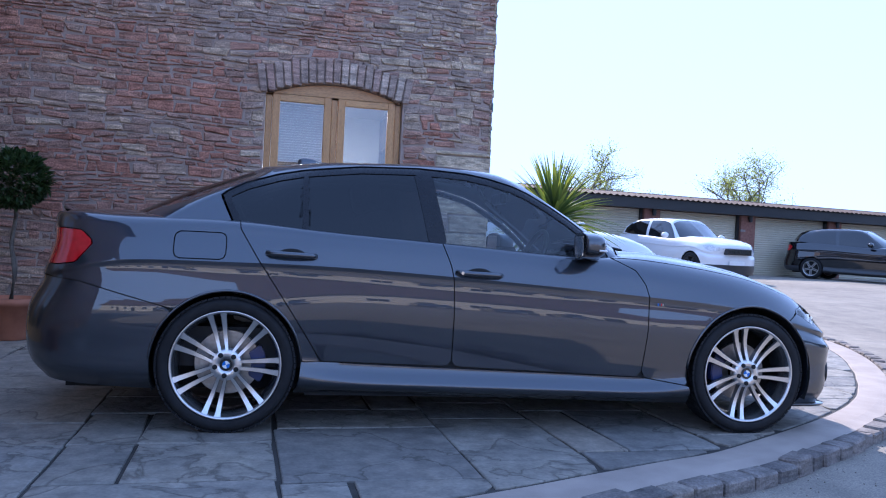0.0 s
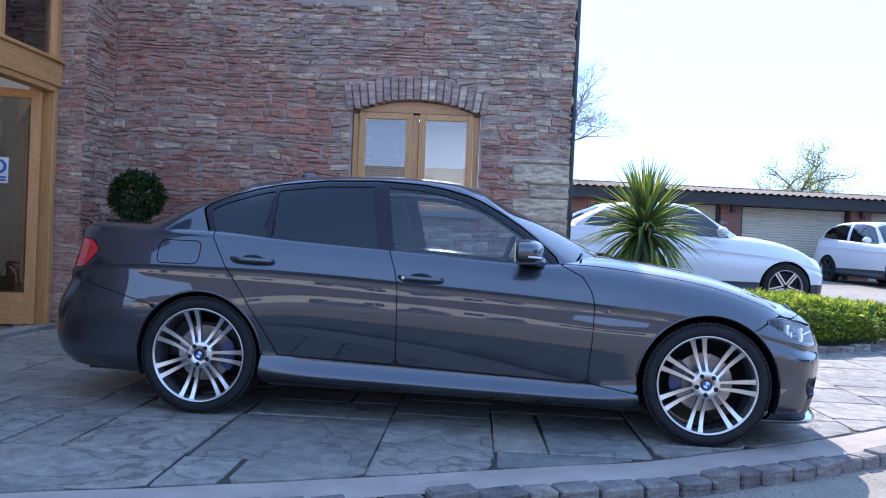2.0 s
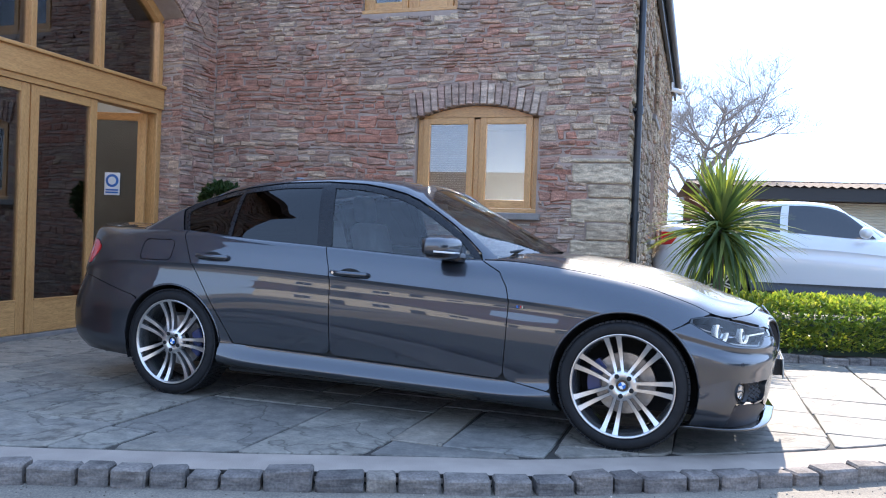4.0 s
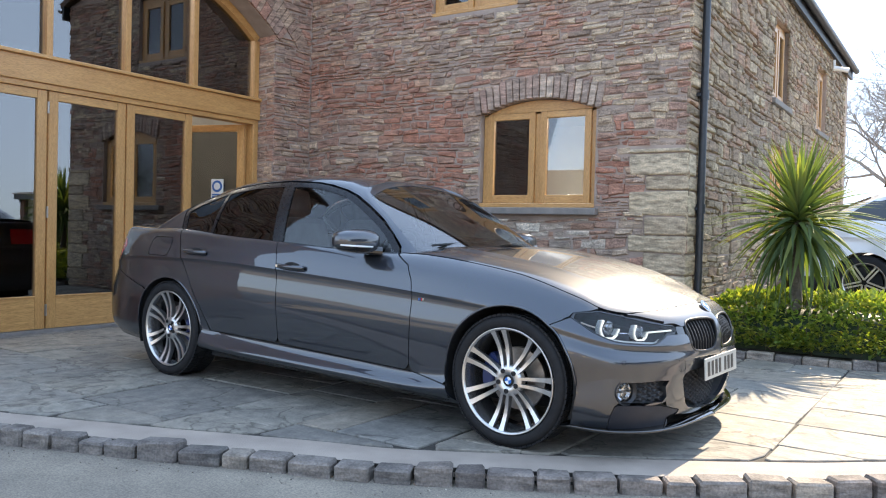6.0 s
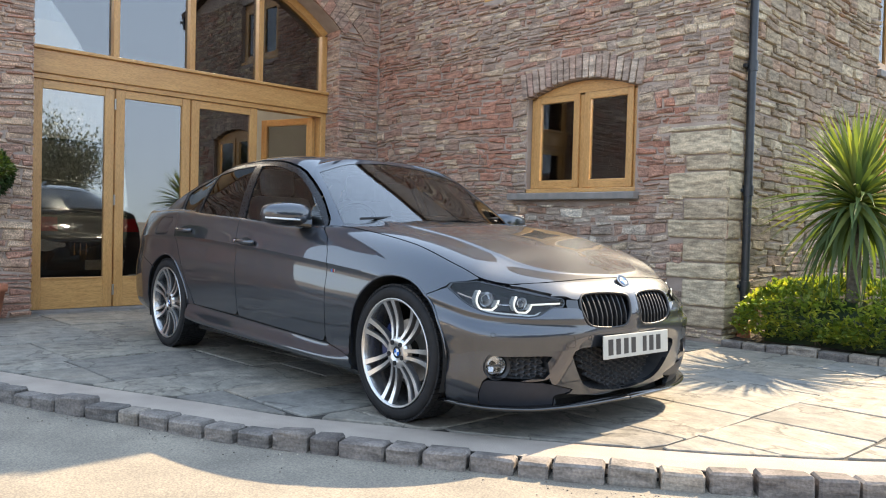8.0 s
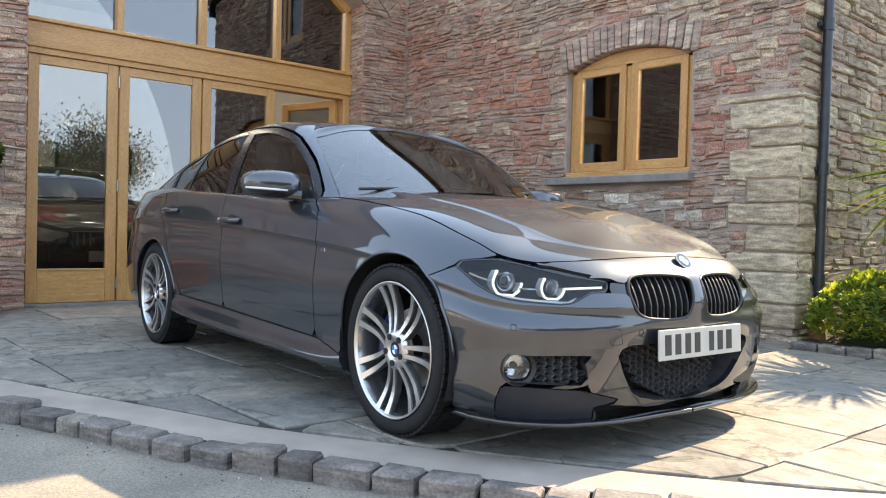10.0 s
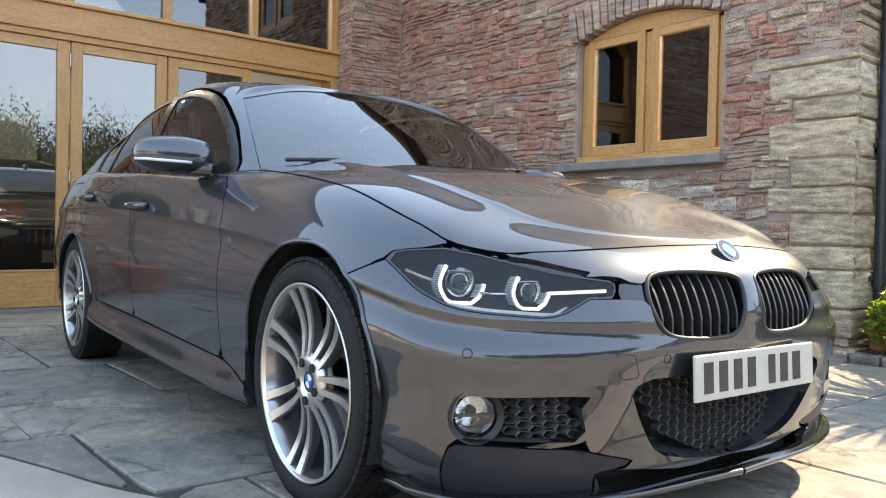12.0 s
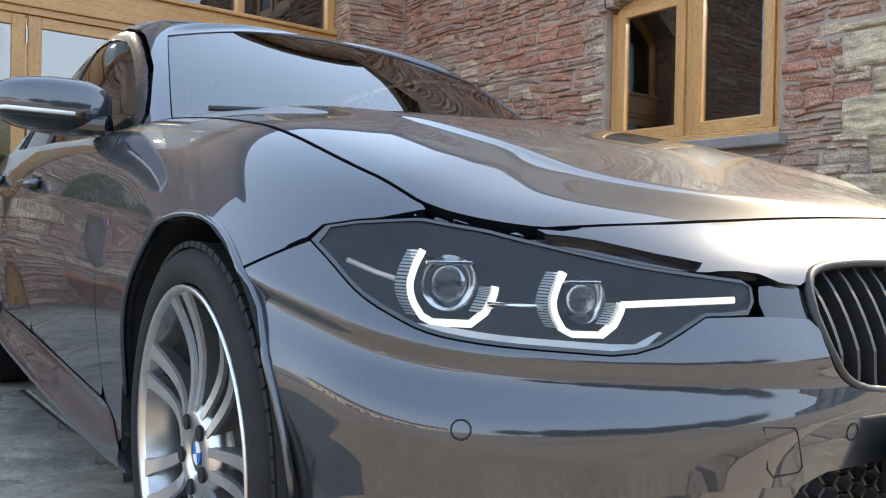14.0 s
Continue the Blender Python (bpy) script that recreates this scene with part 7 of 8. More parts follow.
def palm():
    """Cordyline: a single stem with a round head of sword leaves."""
    r = random.Random(9)
    t = thing("cordyline_palm", "cordyline palm with a round head of green-yellow sword leaves", "palm", pose(1.92, 3.52, 0.04))
    v, f = sweep([(0, 0, -0.05), (0.012, 0.0, 0.3), (-0.008, 0.01, 0.7), (0.0, 0.0, 1.20)], 0.062, 12, taper=0.8)
    for k in range(len(v)):
        v[k] = v[k] + noise.noise_vector(v[k] * 18) * 0.008
    part("trunk", mesh_of("trunk", v, f, True), M_BARK, t)
    variants = []
    for k in range(6):
        L, droop = r.uniform(0.64, 0.80), (0.06, 0.12, 0.20, 0.30, 0.40, 0.50)[k]
        vs, fs = [], []
        for i in range(8):
            u = i / 7
            w = 0.020 * math.sin(math.pi * min(1, 0.18 + 0.82 * u)) ** 0.7 * (1 - u ** 4) + 0.0012
            x, z = L * u, -droop * u ** 2.2
            vs += [(x, -w, z + w * 0.25), (x, 0, z - w * 0.12), (x, w, z + w * 0.25)]
        for i in range(7):
            a = i * 3
            fs += [(a, a + 3, a + 4, a + 1), (a + 1, a + 4, a + 5, a + 2)]
        me = mesh_of("leaf", vs, fs, True)
        me.materials.append(M_PALM)
        variants.append(me)
    n = 290
    for i in range(n):
        az = i * 137.508 + r.uniform(-12, 12)
        u = (i + 0.5) / n
        el = 88 - 128 * u ** 0.85 + r.uniform(-9, 9)
        kind = min(5, max(0, int((1 - (el + 46) / 136) * 6)))
        z = 1.31 - 0.20 * u
        part("leaf", variants[kind], None, t, m=pose(0, 0, z, 0, 0, az) @ pose(0.02, 0, 0, 0, -el, 0) @ pose(0, 0, 0, r.uniform(-25, 25), 0, 0))
    return t


palm()


def bay_tree(x, y, seed, label):
    r = random.Random(seed)
    t = thing("potted_bay_tree", label, "potted tree", pose(x, y, 0))
    v, f = [], []
    prof = [(.15, 0.0), (.165, .02), (.205, .28), (.225, .285), (.228, .345), (.205, .345), (.19, .30), (.0, .30)]
    seg = 32
    for i in range(seg):
        a = 2 * math.pi * i / seg
        v += [(q * math.cos(a), q * math.sin(a), z) for q, z in prof]
    for i in range(seg):
        j = (i + 1) % seg
        f += [(i * 8 + k, j * 8 + k, j * 8 + k + 1, i * 8 + k + 1) for k in range(7)]
    part("pot", mesh_of("pot", v, f, True), M_TERRA, t, "terracotta pot")
    part("soil", cyl((0, 0, .28), (0, 0, .315), .19, seg=24), M_SOIL, t)
    sv, sf = sweep([(0, 0, .3), (.02, .01, .55), (-.015, 0, .8), (.01, .01, 1.02), (0, 0, 1.2)], .021, 10, taper=0.7)
    part("stem", mesh_of("stem", sv, sf, True), M_BARK, t)

    def pick(q):
        d = Vector((q.gauss(0, 1), q.gauss(0, 1), q.gauss(0, 1))).normalized()
        rad = 0.24 * (1 + 0.12 * noise.noise(d * 2.5)) * (1 - 0.35 * q.random() ** 2.2)
        return Vector((0, 0, 1.33)) + Vector((d.x, d.y, d.z * 0.92)) * rad, d
    crown = part("crown", leaf_cloud("crown", pick, 2600, 0.055, M_BAY, seed), M_BAY, t, "clipped round crown")
    return t


bay_tree(-3.28, 2.46, 31, "clipped ball bay tree in a terracotta pot by the wall")
bay_tree(-3.50, -1.60, 32, "clipped ball bay tree in a terracotta pot by the doors")


# ---- trees ----
def tree(name, label, m, height, spread, seed, leaves=0, leaf_size=0.12, material=None, bare=False, levels=4, puff=1.3):
    r = random.Random(seed)
    t = thing(name, label, "tree", m)
    vs, fs, tips = [], [], []
    tv, tf = [], []

    def limb(p, d, L, rad, lev):
        pts = [p]
        q = p.copy()
        dd = d.copy()
        for i in range(4):
            dd = (dd + Vector((r.uniform(-1, 1), r.uniform(-1, 1), r.uniform(-.3, .8))) * 0.16).normalized()
            q = q + dd * L / 4
            pts.append(q.copy())
        v, f = sweep(pts, rad, 6 if lev < 2 else 4, taper=0.55)
        av, af = (tv, tf) if lev > 2 else (vs, fs)
        n = len(av)
        av.extend(v)
        af.extend(tuple(k + n for k in g) for g in f)
        if lev >= levels - 2:
            tips.extend((a, dd) for a in pts[1:])
        if lev < levels:
            for k in range((r.randint(3, 5) if bare else r.randint(3, 4)) if lev else r.randint(4, 6)):
                a = pts[r.randint(2, 4)]
                side = Vector((r.gauss(0, 1), r.gauss(0, 1), r.gauss(0.25, 0.6))).normalized()
                limb(a, (dd * 0.55 + side * spread).normalized(), L * r.uniform(0.55, 0.78), max(0.005, rad * 0.5), lev + 1)
    limb(Vector((0, 0, -0.1)), Vector((0, 0, 1)), height * (0.30 if bare else 0.36), height * (0.015 if bare else 0.02), 0)
    part("trunk", mesh_of("trunk", vs, fs), M_TWIG if bare else M_BARK, t)
    if tv:
        tagged(part("fine_growth", mesh_of("fine_growth", tv, tf), M_TWIG if bare else M_BARK, t), kind="stuff")
    if leaves:
        def pick(q):
            a, d = tips[q.randrange(len(tips))]
            return a + Vector((q.gauss(0, 1), q.gauss(0, 1), q.gauss(0, 1))) * leaf_size * puff, d
        part("crown", leaf_cloud("crown", pick, leaves, leaf_size, material, seed + 1), material, t)
    return t


tree("bare_tree", "tall bare grey tree with fine branching twigs behind the garages", pose(1.7, 25, 0.2), 13.0, 0.8, 5, bare=True, levels=6)
tree("spring_tree", "young tree with thin fresh green leaves behind the garages", pose(13.4, 28, 0.2), 8.0, 0.9, 12, 5200, 0.085, M_SPRING, puff=2.0)
tree("spring_tree", "rounded tree with thin fresh green leaves behind the garages", pose(21.0, 28, 0.2), 7.8, 1.15, 17, 8500, 0.085, M_SPRING, puff=2.0)
for i, (x, y, h) in enumerate(((27, -2, 7.0), (30, 4, 8.0), (32, 10, 7.5), (26, -8, 6.5), (34, -5, 8.5), (29, -14, 7.0), (35, 2, 9), (28, 1, 5.5), (29, -5, 5.5), (31, 7, 6.0))):
    tree("evergreen_tree", "broad dark evergreen tree at the far side of the yard", pose(x, y, -0.1), h, 0.8, 40 + i, 22000, 0.18, M_WOODS, levels=3, puff=3.6)


# ---- garages ----
def ribbed_door_mat():
    return surf("cream_roller_door", (0.50, 0.45, 0.33), (0.56, 0.50, 0.37), 3, 0.5, 0.05, 60)


M_ROLLER = ribbed_door_mat()
M_BRICK = surf("red_brick", (0.17, 0.075, 0.055), (0.27, 0.13, 0.095), 12, 0.9, 0.5, 60)
G0, G_DIR = Vector((1.9, 18.25, 0.32)), 7.4
GZ = 0.0


def garages():
    base = pose(G0.x, G0.y, G0.z, 0, 0, G_DIR)
    g = thing("garage_row", "low brick garages with cream roller doors and tiled roof", "garages", base)
    n, step = 9, 4.12
    pitch0 = 1.75
    part("back_wall", box(0, n * step + pitch0 + 0.5, 5.5, 5.7, -0.3, 2.5), M_BRICK, g)
    for i in range(n + 1):
        x = pitch0 + i * step
        bm = box(x - 0.32, x + 0.32, 0.0, 0.4, -0.3, 2.42, 0.01)
        pier = part("pier", bm, M_BRICK, g)
        for z in (1.55, 1.0, 0.4):
            part("pale_brick", box(x - 0.33, x - 0.12, -0.006, 0.05, z, z + 0.075), M_SILL, pier)
        lamp = cyl((x, -0.11, 1.9), (x, -0.11, 2.12), 0.06, 0.075, seg=12)
        add_box(lamp, x - 0.03, x + 0.03, -0.09, 0.02, 2.02, 2.06)
        part("wall_lamp", lamp, M_BLACK, pier, "small black wall lamp")
    part("end_wall", box(0.0, pitch0 - 0.33, 0.0, 0.35, -0.3, 2.42), M_BRICK, g)
    for i in range(n):
        x0, x1 = pitch0 + i * step + 0.34, pitch0 + (i + 1) * step - 0.34
        vs, fs = [], []
        k = 28
        for j in range(k * 2 + 1):
            z = -0.1 + 2.2 * j / (k * 2)
            y = 0.22 + (0.018 if j % 2 else 0.0)
            vs += [(x0, y, z), (x1, y, z)]
        for j in range(k * 2):
            fs.append((j * 2, j * 2 + 1, j * 2 + 3, j * 2 + 2))
        d = part("roller_door", mesh_of("roller_door", vs, fs), M_ROLLER, g, "cream ribbed roller door")
        part("door_frame", box(x0 - 0.03, x0 + 0.06, 0.1, 0.2, -0.1, 2.15), M_BLACK, d)
        part("door_frame", box(x1 - 0.06, x1 + 0.03, 0.1, 0.2, -0.1, 2.15), M_BLACK, d)
    part("fascia", box(-0.2, n * step + pitch0 + 0.6, -0.3, 0.1, 2.12, 2.46), M_BLACK, g, "black timber fascia")
    L = n * step + pitch0 + 0.6
    vs, fs = [], []
    cols, rows = 170, 9
    for j in range(rows + 1):
        for i in range(cols * 2 + 1):
            x = -0.25 + (L + 0.3) * i / (cols * 2)
            y = -0.42 + 3.4 * j / rows
            z = 2.46 + 0.36 * j / rows + (0.05 if i % 2 else 0.0) + (0.02 if j % 2 else 0)
            vs.append((x, y, z))
    w = cols * 2 + 1
    for j in range(rows):
        for i in range(cols * 2):
            fs.append((j * w + i, j * w + i + 1, (j + 1) * w + i + 1, (j + 1) * w + i))
    roof = part("roof", mesh_of("garage_roof", vs, fs), M_TILE_ROOF, g, "weathered pantile roof")
    part("ridge", box(-0.25, L, 2.9, 3.12, 2.80, 2.90, 0.03), M_TILE_ROOF, roof)
    part("back_slope", mesh_of("back_slope", [(-0.25, 3.0, 2.84), (L, 3.0, 2.84), (L, 6.0, 2.5), (-0.25, 6.0, 2.5)], [(0, 1, 2, 3)]), M_TILE_ROOF, roof)


garages()


# ---- other vehicles ----
def parked_car(name, label, m, paint, sx=1.0, sy=1.0, sz_=1.0, estate=0.0, lift=0.0, tint=True, boxy=0.0, rims=None):
    """A parked car from the same kind of lofts, stretched to its own proportions."""
    t = thing(name, label, "car", m)

    def shape(surface, cab=False):
        v = surface[0].copy()
        if cab:
            w = np.clip((-0.3 - v[:, 0]) / 1.2, 0, 1)
            v[:, 0] -= estate * w * (0.16 + 0.50 * np.clip((v[:, 2] - 1.0) / 0.4, 0, 1))
            v[:, 2] += estate * 0.03 * w
            v[:, 2] += boxy * 0.05 * np.clip((v[:, 2] - 1.0) / 0.3, 0, 1)
        else:
            nose = np.clip((v[:, 0] - 0.5) / 1.3, 0, 1) * np.clip((v[:, 2] - 0.35) / 0.3, 0, 1)
            v[:, 2] += boxy * 0.11 * nose
            v[:, 0] += boxy * 0.13 * np.clip((v[:, 0] - 1.3) / 0.6, 0, 1) * np.clip((v[:, 2] - 0.62) / 0.2, 0, 1)
        keep = v.copy()
        v[:, 0] *= sx
        v[:, 1] *= sy
        v[:, 2] = v[:, 2] * sz_ + lift
        return v, surface[1], keep

    wr = 0.37 if sz_ > 1.1 else 0.335
    hubz = wr
    ax = 1.405 * sx
    v, f, k = shape(SURF)
    clear = lambda p: np.where(p[:, 1] < 0.5, 1.0, np.minimum(np.hypot(p[:, 0] + ax, p[:, 2] - hubz), np.hypot(p[:, 0] - ax, p[:, 2] - hubz)) - wr - 0.035)
    body = clip((v, f), clear)
    part("body", shell_mesh("body", body, both=True), paint, t)
    part("lower_cladding", shell_mesh("lower_cladding", clip((v, f), shut(clear, lambda p: 0.36 * sz_ + lift - p[:, 2])), both=True, offset=0.004), M_GREY_PL, t, "dark lower cladding")
    gv, gf, gk = shape(GLASS_H, True)
    part("roof", shell_mesh("roof", (gv, gf), both=True), paint, t)
    glass_f = lambda p: np.minimum.reduce([np.where(p[:, 4] < 1.93, 1.0, -1.0), np.where(p[:, 4] > 0.12, 1.0, -1.0),
                                           np.maximum.reduce([0.135 - p[:, 3], np.minimum(p[:, 3] - 0.20, 0.44 - p[:, 3]), np.minimum(p[:, 3] - 0.46, 0.735 - p[:, 3]), p[:, 3] - 0.80])])
    part("glazing", shell_mesh("glazing", clip((gv, gf), glass_f), both=True, offset=0.004), M_GLOSS if tint else M_SCREEN, t, "dark glossy window glass")
    lampz = sz_ * 0.63 + lift
    for sd in (-1, 1):
        cut = clip((v, f), lambda p: np.minimum(sdf(LAMP, np.stack([p[:, 3] * 7.0, (p[:, 2] - lift) / sz_ - 0.11 * boxy], 1)), p[:, 0] - 1.5))
        part("headlight", shell_mesh("headlight", cut, sd, offset=0.004), M_LAMP_FACE, t, "clear headlight")
        cut = clip((v, f), lambda p: np.minimum.reduce([sdf(TAIL, np.stack([p[:, 0] / sx, (p[:, 2] - lift) / sz_], 1)), -1.9 - p[:, 0], p[:, 1] - 0.35]))
        part("tail_lamp", shell_mesh("tail_lamp", cut, sd, offset=0.004), M_RED, t, "red tail lamp")
        mc = bmesh.new()
        bmesh.ops.create_uvsphere(mc, u_segments=16, v_segments=10, radius=1)
        for q in mc.verts:
            q.co = (q.co.x * 0.09, q.co.y * 0.12, q.co.z * 0.085)
        part("door_mirror", from_bm("door_mirror", mc, True), paint, t, m=pose(.40 * sx, sd * .97 * sy, 1.02 * sz_ + lift))
    gr = bmesh.new()
    gx = (2.125 + 0.125 * boxy) * sx + 0.02
    gz0, gz1 = (0.50 + 0.10 * boxy) * sz_ + lift, (0.66 + 0.08 * boxy) * sz_ + lift
    add_box(gr, 2.06 * sx, gx, -0.40 * sy, 0.40 * sy, gz0, gz1, 0.02)
    grille = part("grille", gr, M_BLACK, t, "black grille")
    for i in range(13):
        y = -0.36 + 0.06 * i
        part("slat", box(gx, gx + 0.012, y * sy - 0.006, y * sy + 0.006, gz0 + 0.02, gz1 - 0.02), M_CHROME, grille)
    part("number_plate", box(2.165 * sx, 2.175 * sx + 0.012, -0.26, 0.26, 0.36 * sz_ + lift, 0.36 * sz_ + lift + 0.11), M_WHITE, t, "pale number plate")
    for x in (-ax, ax):
        for sd in (-1, 1):
            tv, tf = lathe([(wr * 0.72, -.11), (wr * 0.9, -.115), (wr, -.09), (wr, .09), (wr * 0.9, .11), (wr * .7, .1)], 36)
            w = part("wheel", mesh_of("tyre", tv, tf, True), M_RUBBER, t, "", pose(x, sd * 0.79 * sy, hubz, 0, 0, 0 if sd < 0 else 180))
            rv, rf = lathe([(wr * 0.73, -.105), (wr * 0.70, -.108), (wr * 0.66, -.08), (wr * .62, .0)], 36)
            part("rim", mesh_of("rim", rv, rf, True), rims or M_ALU, w)
            part("brake", cyl((0, -.03, 0), (0, .0, 0), wr * 0.6, seg=24), M_UNDER, w)
            for k in range(5):
                bm = bmesh.new()
                for dz in (-0.022, 0.022):
                    add_box(bm, 0.03, wr * 0.7, -0.10, -0.07, dz - 0.011, dz + 0.011)
                part("spoke", bm, rims or M_ALU, w, m=pose(0, 0, 0, 0, 72 * k + 20, 0))
            lv, lf = [], []
            for i in range(17):
                a = math.pi * i / 16
                for y in (0.86 * sy, 0.55 * sy):
                    lv.append((x + (wr + 0.04) * math.cos(a), y * sd, hubz + (wr + 0.04) * math.sin(a)))
            lf = [(i * 2, i * 2 + 1, i * 2 + 3, i * 2 + 2) for i in range(16)]
            part("arch_liner", mesh_of("arch_liner", lv, lf), M_UNDER, t)
    part("underbody", box(-2.1 * sx, 2.0 * sx, -0.6 * sy, 0.6 * sy, 0.17 * sz_ + lift, 0.55 * sz_ + lift), M_UNDER, t)
    return t


M_LAMP_FACE = surf("lamp_face", (0.45, 0.46, 0.48), (0.75, 0.76, 0.78), 22, 0.12, 0.0, coat=1.0)
M_WHITE_CAR = paint_mat("white_car_paint", (0.72, 0.73, 0.74), 0.0, 0.4)
M_WHITE_CAR.node_tree.nodes["Principled BSDF"].inputs["Metallic"].default_value = 0.0
M_BLACK_CAR = paint_mat("black_car_paint", (0.010, 0.011, 0.014), 0.0, 0.3)
parked_car("white_suv", "white sport utility car with dark glass parked before the garages", pose(11.2, 16.4, rise(11, 16.4), 0, 0, -82), M_WHITE_CAR, 1.03, 1.05, 1.17, 0.95, boxy=1.0, rims=M_GREY_PL)
parked_car("white_coupe_suv", "white high coupe car parked behind the hedge", pose(3.55, 8.5, rise(3.5, 8.5), 0, 0, 0), M_WHITE_CAR, 1.05, 1.06, 1.17, 0.15)
parked_car("black_suv", "black sport utility car parked before the garages", pose(19.1, 18.0, rise(18, 18), 0, 0, -58), M_BLACK_CAR, 1.05, 1.06, 1.21, 0.9, boxy=0.8)
parked_car("showroom_car", "black saloon car standing inside the showroom behind the glass", pose(-6.85, -0.05, 0.012), M_BLACK_CAR, 1.02, 1.02, 1.04, 0.0)


# ---- across the yard, behind the viewer ----
def cottage_row():
    m_cream = surf("cream_render", (0.60, 0.54, 0.42), (0.70, 0.64, 0.52), 2, 0.85, 0.2, 40)
    g = thing("cottage_row", "long low cream-rendered building with a red-brown tiled roof", "building", pose(-26, -36, -0.1))
    L, H = 62, 3.3
    part("wall", box(0, L, -6, 0, 0, H), m_cream, g)
    roof = prism([(-6.4, H - 0.1), (0.4, H - 0.1), (-3.0, H + 2.3)], L + 0.6, "x", -0.3)
    part("roof", roof, M_TILE_ROOF, g)
    for i in range(12):
        x = 2.5 + i * 5
        w = part("window", box(x, x + 1.2, -0.03, 0.03, 1.1, 2.3), M_WHITE, g, "white framed window")
        for k in range(2):
            part("pane", box(x + 0.07 + k * 0.55, x + 0.57 + k * 0.55, 0.03, 0.04, 1.18, 2.22), M_GLOSS, w)
        part("door", box(x + 2.4, x + 3.3, -0.02, 0.03, 0, 2.05), M_GREY_PL, g)


cottage_row()
base_car = parked_car("parked_car", "dark car in the row before the cream building", pose(4, -31.0, -0.064, 0, 0, 90), M_BLACK_CAR, 1.0, 1.0, 1.05, 0.6)
tagged(base_car, group="cars before the cream building")
for x in (-8, -4.6, -1.0, 7.2, 10.5, 15):
    copy_thing(base_car, pose(x, -31.0 + 0.3 * math.sin(x), -0.064, 0, 0, 90))


# ---- kerb setts ----
def setts():
    edge = tagged(new("kerb"), "worn dark stone sett kerb along the forecourt", "kerb", kind="structure")
    r = random.Random(6)
    pts = along(KERB_LINE, 0.02)
    i = 0
    while i < len(pts) - 20:
        k = r.randint(7, 11)
        p, d = pts[i]
        q = pts[min(i + k, len(pts) - 1)][0]
        L = (q - p).length
        w = r.uniform(0.10, 0.125)
        h = r.uniform(-0.012, 0.012)
        bm = box(0.006, L - 0.008, -w, -0.002, -0.13, 0.010 + h)
        es = [e for e in bm.edges if all(v.co.z > 0 - 0.05 for v in e.verts) or abs(e.verts[0].co.z - e.verts[1].co.z) > 0.05]
        bmesh.ops.bevel(bm, geom=es, offset=0.010, segments=1, affect="EDGES")
        for v in bm.verts:
            v.co += noise.noise_vector(v.co * 13 + p * 3) * 0.007
        part("sett", from_bm("sett", bm), M_KERB, edge, m=pose(p.x, p.y, 0, r.uniform(-3, 3), r.uniform(-2, 2), math.degrees(math.atan2(d.y, d.x))))
        i += k


setts()


def loose_grit():
    """Grit swept against the foot of the kerb."""
    r = random.Random(77)
    pts = along(KERB_LINE, 0.05)
    vs, fs = [], []
    for _ in range(700):
        p, d = r.choice(pts[70:])
        q = p + Vector((d.y, -d.x, 0)) * (0.13 + abs(r.gauss(0, 0.11))) + d * r.uniform(-.03, .03)
        a = r.uniform(0.002, 0.0055)
        z = rise(q.x, q.y)
        n = len(vs)
        turn = r.uniform(0, 6.28)
        vs += [(q.x + a * k * math.cos(turn + j * 1.57), q.y + a * k * math.sin(turn + j * 1.57), z + h) for k, h in ((1.0, -0.001), (0.6, a * 0.9)) for j in range(4)]
        fs += [tuple(n + 4 + j for j in range(4))] + [(n + j, n + (j + 1) % 4, n + 4 + (j + 1) % 4, n + 4 + j) for j in range(4)]
    tagged(part("loose_grit", mesh_of("loose_grit", vs, fs), M_GRIT), "pale loose grit along the foot of the kerb", "grit", kind="stuff")


M_GRIT = stone_mat("pale_grit", [(0.0, (0.10, 0.09, 0.08)), (0.6, (0.24, 0.21, 0.18)), (1.0, (0.40, 0.36, 0.31))], warm_amount=0.0)
loose_grit()


# ---- flagstones ----
def flagstones():
    r = random.Random(14)
    ring = [(p.x, p.y) for p in APRON_IN[::4]]
    ring = ring + [(5.2, 4.3), (4.5, 3.8), (3.8, 3.42), (2.45, 3.0), (1.05, 2.93), (1.02, 3.08), (-3.84, 3.08), (-3.84, 2.45), (-4.02, 2.44), (-4.02, -1.07), (-3.84, -1.09), (-3.84, -5.0)]
    cols = [-5.2, -4.55, -3.9, -3.05, -2.12, -1.2, -0.35, 0.235, 1.05, 1.62, 2.45, 3.05, 3.9, 4.6, 5.4]
    rows_fixed = {4: [-1.57], 5: [-1.62], 10: [0.59], 9: [0.59]}
    count = 0
    for ci, (x0, x1) in enumerate(zip(cols, cols[1:])):
        y = -4.4 + r.uniform(0, 0.5)
        marks = rows_fixed.get(ci, [])
        while y < 5:
            h = r.choice((0.42, 0.58, 0.62, 0.85, 0.9))
            for mk in marks:
                if y < mk < y + h + 0.2:
                    h = mk - y
            if h < 0.2:
                h = 0.3
            split = [x0, x1]
            if x1 - x0 > 0.7 and r.random() < 0.28:
                split = [x0, x0 + (x1 - x0) * r.choice((0.33, 0.5, 0.66)), x1]
            for a, b in zip(split, split[1:]):
                count += slab(r, a, b, y, y + h, ring)
            y += h
    return count


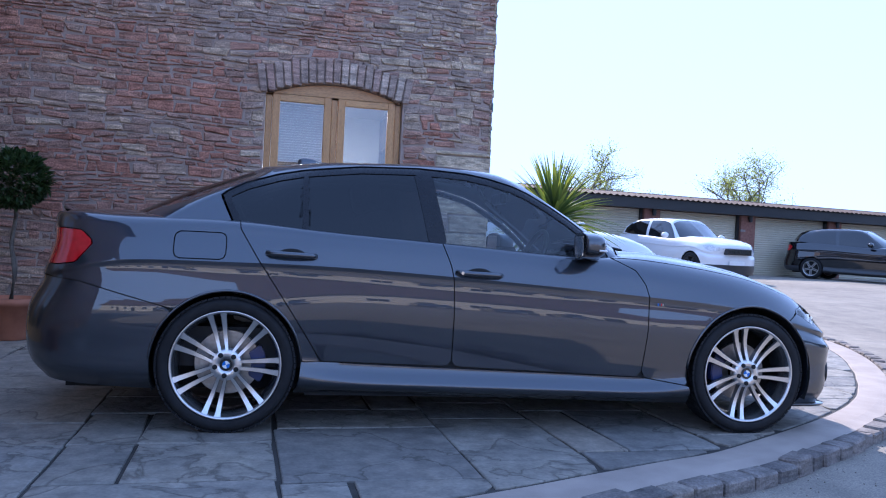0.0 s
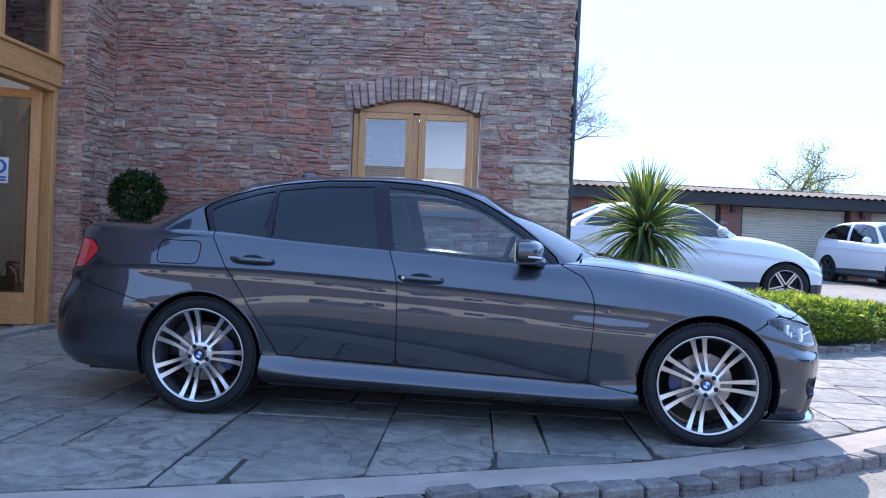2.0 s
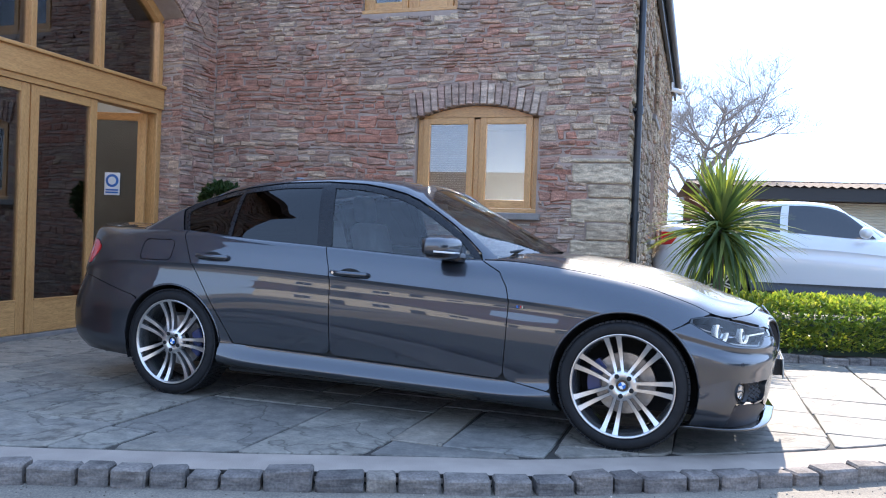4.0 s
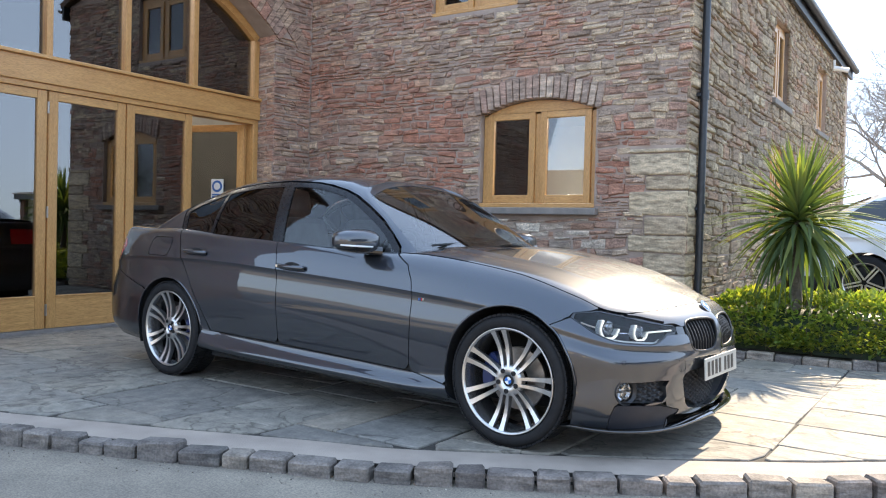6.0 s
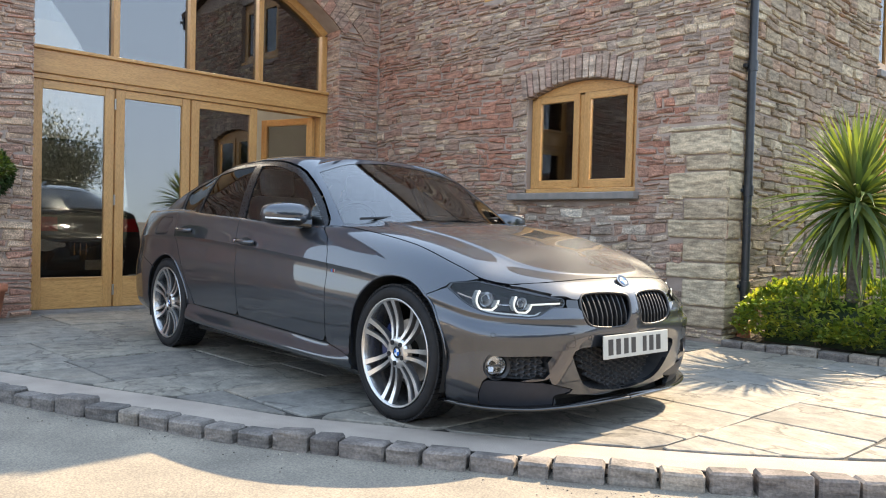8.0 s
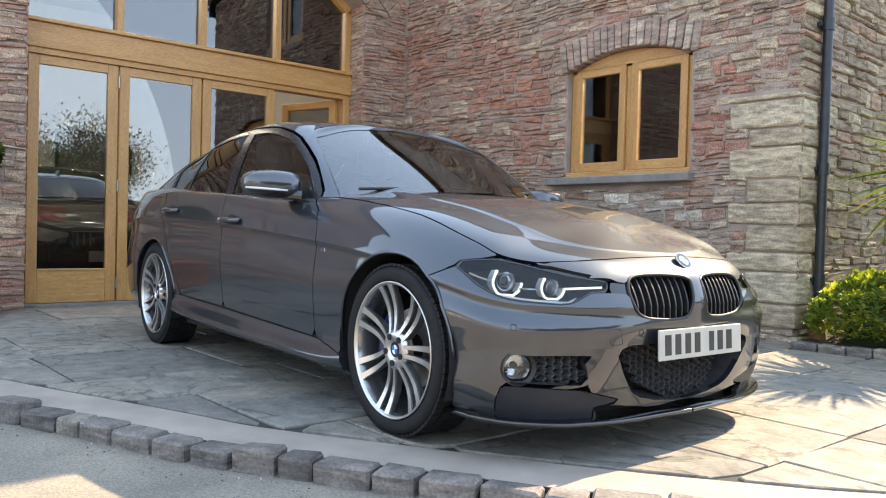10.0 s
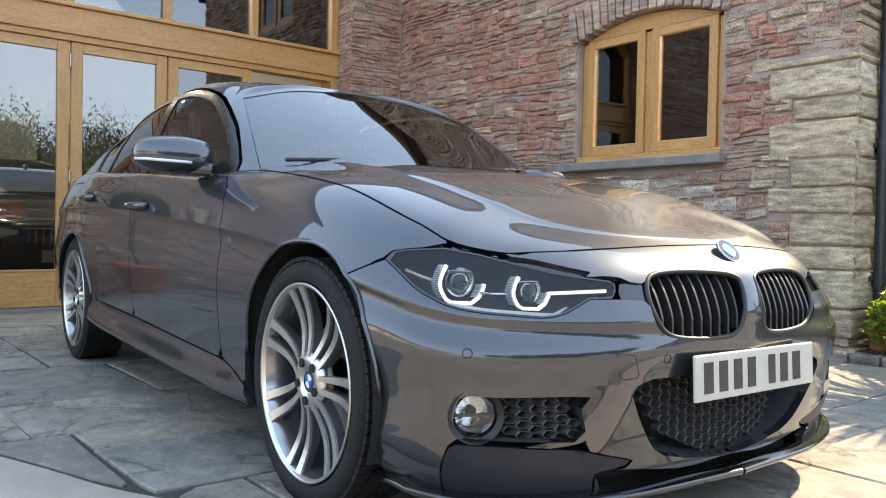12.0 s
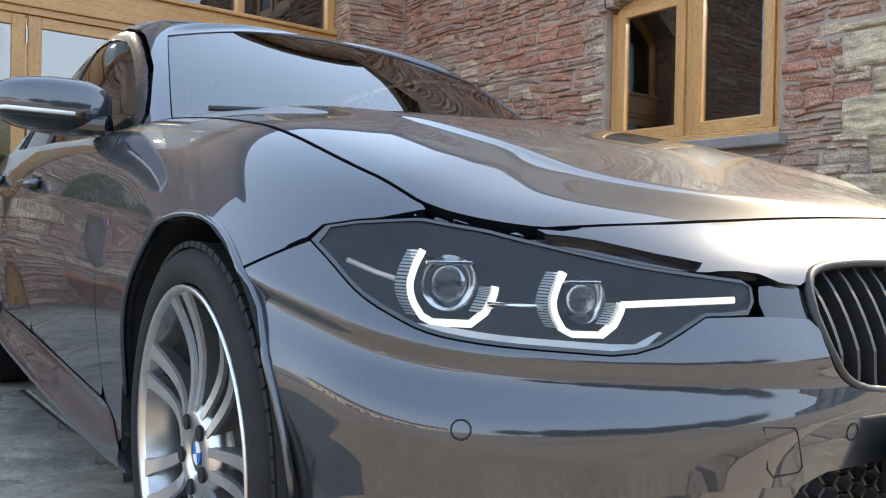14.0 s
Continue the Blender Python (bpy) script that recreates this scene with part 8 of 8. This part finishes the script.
def clip_poly(poly, ring):
    """A slab outline cut to the forecourt's outline, by bisecting along its borders."""
    c = np.array(poly)
    d = sdf(ring, c)
    if (d > 0.0).all():
        return poly
    if (d <= 0.0).all():
        return None
    n, out = len(poly), []
    fine = []
    for i in range(n):
        a, b = np.array(poly[i]), np.array(poly[(i + 1) % n])
        fine += [tuple(a + (b - a) * k / 6) for k in range(6)]
    f = sdf(ring, np.array(fine))
    mid = c.mean(0)
    good = [np.array(p) for p, q in zip(fine, f) if q > 0]
    if len(good) < 3:
        return None
    centre = np.mean(good, 0)
    if sdf(ring, np.array([centre]))[0] <= 0:
        return None
    pts = np.array(fine)
    lo, hi = np.zeros(len(pts)), np.ones(len(pts))
    for _ in range(9):
        t = (lo + hi) / 2
        ok = sdf(ring, centre + (pts - centre) * t[:, None]) > 0
        lo, hi = np.where(ok, t, lo), np.where(ok, hi, t)
    out = [tuple(p) if q > 0 else tuple(centre + (p - centre) * k) for p, q, k in zip(pts, f, lo)]
    return out


def slab(r, x0, x1, y0, y1, ring):
    g = 0.0075
    j = lambda: r.uniform(-0.012, 0.012)
    poly = [(x0 + g + j(), y0 + g + j()), (x1 - g + j(), y0 + g + j()), (x1 - g + j(), y1 - g + j()), (x0 + g + j(), y1 - g + j())]
    cut = clip_poly(poly, ring)
    if not cut:
        return 0
    area = 0.5 * abs(sum(a[0] * b[1] - b[0] * a[1] for a, b in zip(cut, cut[1:] + cut[:1])))
    if area < 0.012:
        return 0
    # uneven outline
    n, fine = len(cut), []
    for i in range(n):
        a, b = Vector((*cut[i], 0)), Vector((*cut[(i + 1) % n], 0))
        k = max(1, int((b - a).length / 0.16))
        for q in range(k):
            p = a.lerp(b, q / k)
            if q:
                p += Vector((noise.noise(p * 7), noise.noise(p * 7 + Vector((9, 0, 0))), 0)) * 0.005
            fine.append(p)
    c = sum(fine, Vector()) / len(fine)
    top = r.uniform(-0.003, 0.003)
    tx, ty = r.uniform(-0.0025, 0.0025), r.uniform(-0.0025, 0.0025)
    lift = lambda p: top + tx * (p.x - c.x) + ty * (p.y - c.y)
    vs = [(p.x - c.x, p.y - c.y, -0.045) for p in fine]
    vs += [(p.x - c.x, p.y - c.y, lift(p) - 0.004) for p in fine]
    inner = [c + (p - c) * (1 - 0.006 / max(0.05, (p - c).length)) for p in fine]
    vs += [(p.x - c.x, p.y - c.y, lift(p)) for p in inner]
    n = len(fine)
    fs = [tuple(range(2 * n, 3 * n))]
    for ring_i in (0, 1):
        fs += [(ring_i * n + i, ring_i * n + (i + 1) % n, ring_i * n + n + (i + 1) % n, ring_i * n + n + i) for i in range(n)]
    part("flagstone", mesh_of("flagstone", vs, fs), M_SLAB, PAVEMENT, m=Matrix.Translation((c.x, c.y, 0)))
    return 1


flagstones()


# ---- wall stones: those round the window singly, the rest joined ----
def lay(stones, wall, near, material=M_STONE):
    single = [s for s in stones if near(*s[2])][:300]
    ids = {id(s) for s in single}
    for v, f, c in single:
        part("stone", mesh_of("stone", v, f), material, wall)
    joined("rubble", [s for s in stones if id(s) not in ids], material, wall, "")




def patch(u, z):
    """Which stones are red brick or limewashed brick: old repairs round the window."""
    wob = 0.25 * noise.noise(Vector((u * 5, z * 7, 2))) + 0.22 * noise.noise(Vector((u * 23, z * 41, 5)))
    for cu, cz, ru, rz in ((-2.0, 2.32, 0.55, 0.33), (-1.72, 1.78, 0.30, 0.30), (0.34, 2.03, 0.27, 0.11), (0.28, 1.62, 0.2, 0.2), (-2.7, 2.7, 0.4, 0.2), (-2.9, 1.5, 0.5, 0.4)):
        if ((u - cu) / ru) ** 2 + ((z - cz) / rz) ** 2 + wob * 2 < 1:
            return "red"
    if -1.22 + wob * 0.4 < u < 0.12 + wob * 0.4 and 0.86 + wob * 0.2 < z < 1.26:
        return "limed"
    return ""


lay([q for q in FRONT_STONES if not patch(*q[2])], WALL_FRONT, lambda u, z: -2.0 < u < 1.0 and 0.95 < z < 2.75)
joined("brick_repair", [q for q in FRONT_STONES if patch(*q[2]) == "red"], M_REDSTONE, WALL_FRONT, "red brick repairs")
joined("limewashed_brick", [q for q in FRONT_STONES if patch(*q[2]) == "limed"], M_LIMED, WALL_FRONT, "bricks with old limewash")
lay(SIDE_STONES, WALL_SIDE, lambda u, z: u < 5.2 and 0.8 < z < 2.6, M_STONE_SIDE)
lay(REVEAL_STONES + REVEAL_FAR, WALL_WING, lambda u, z: False)
lay(WING_STONES, WALL_WING, lambda u, z: u > 2.4 or z > 3.3)
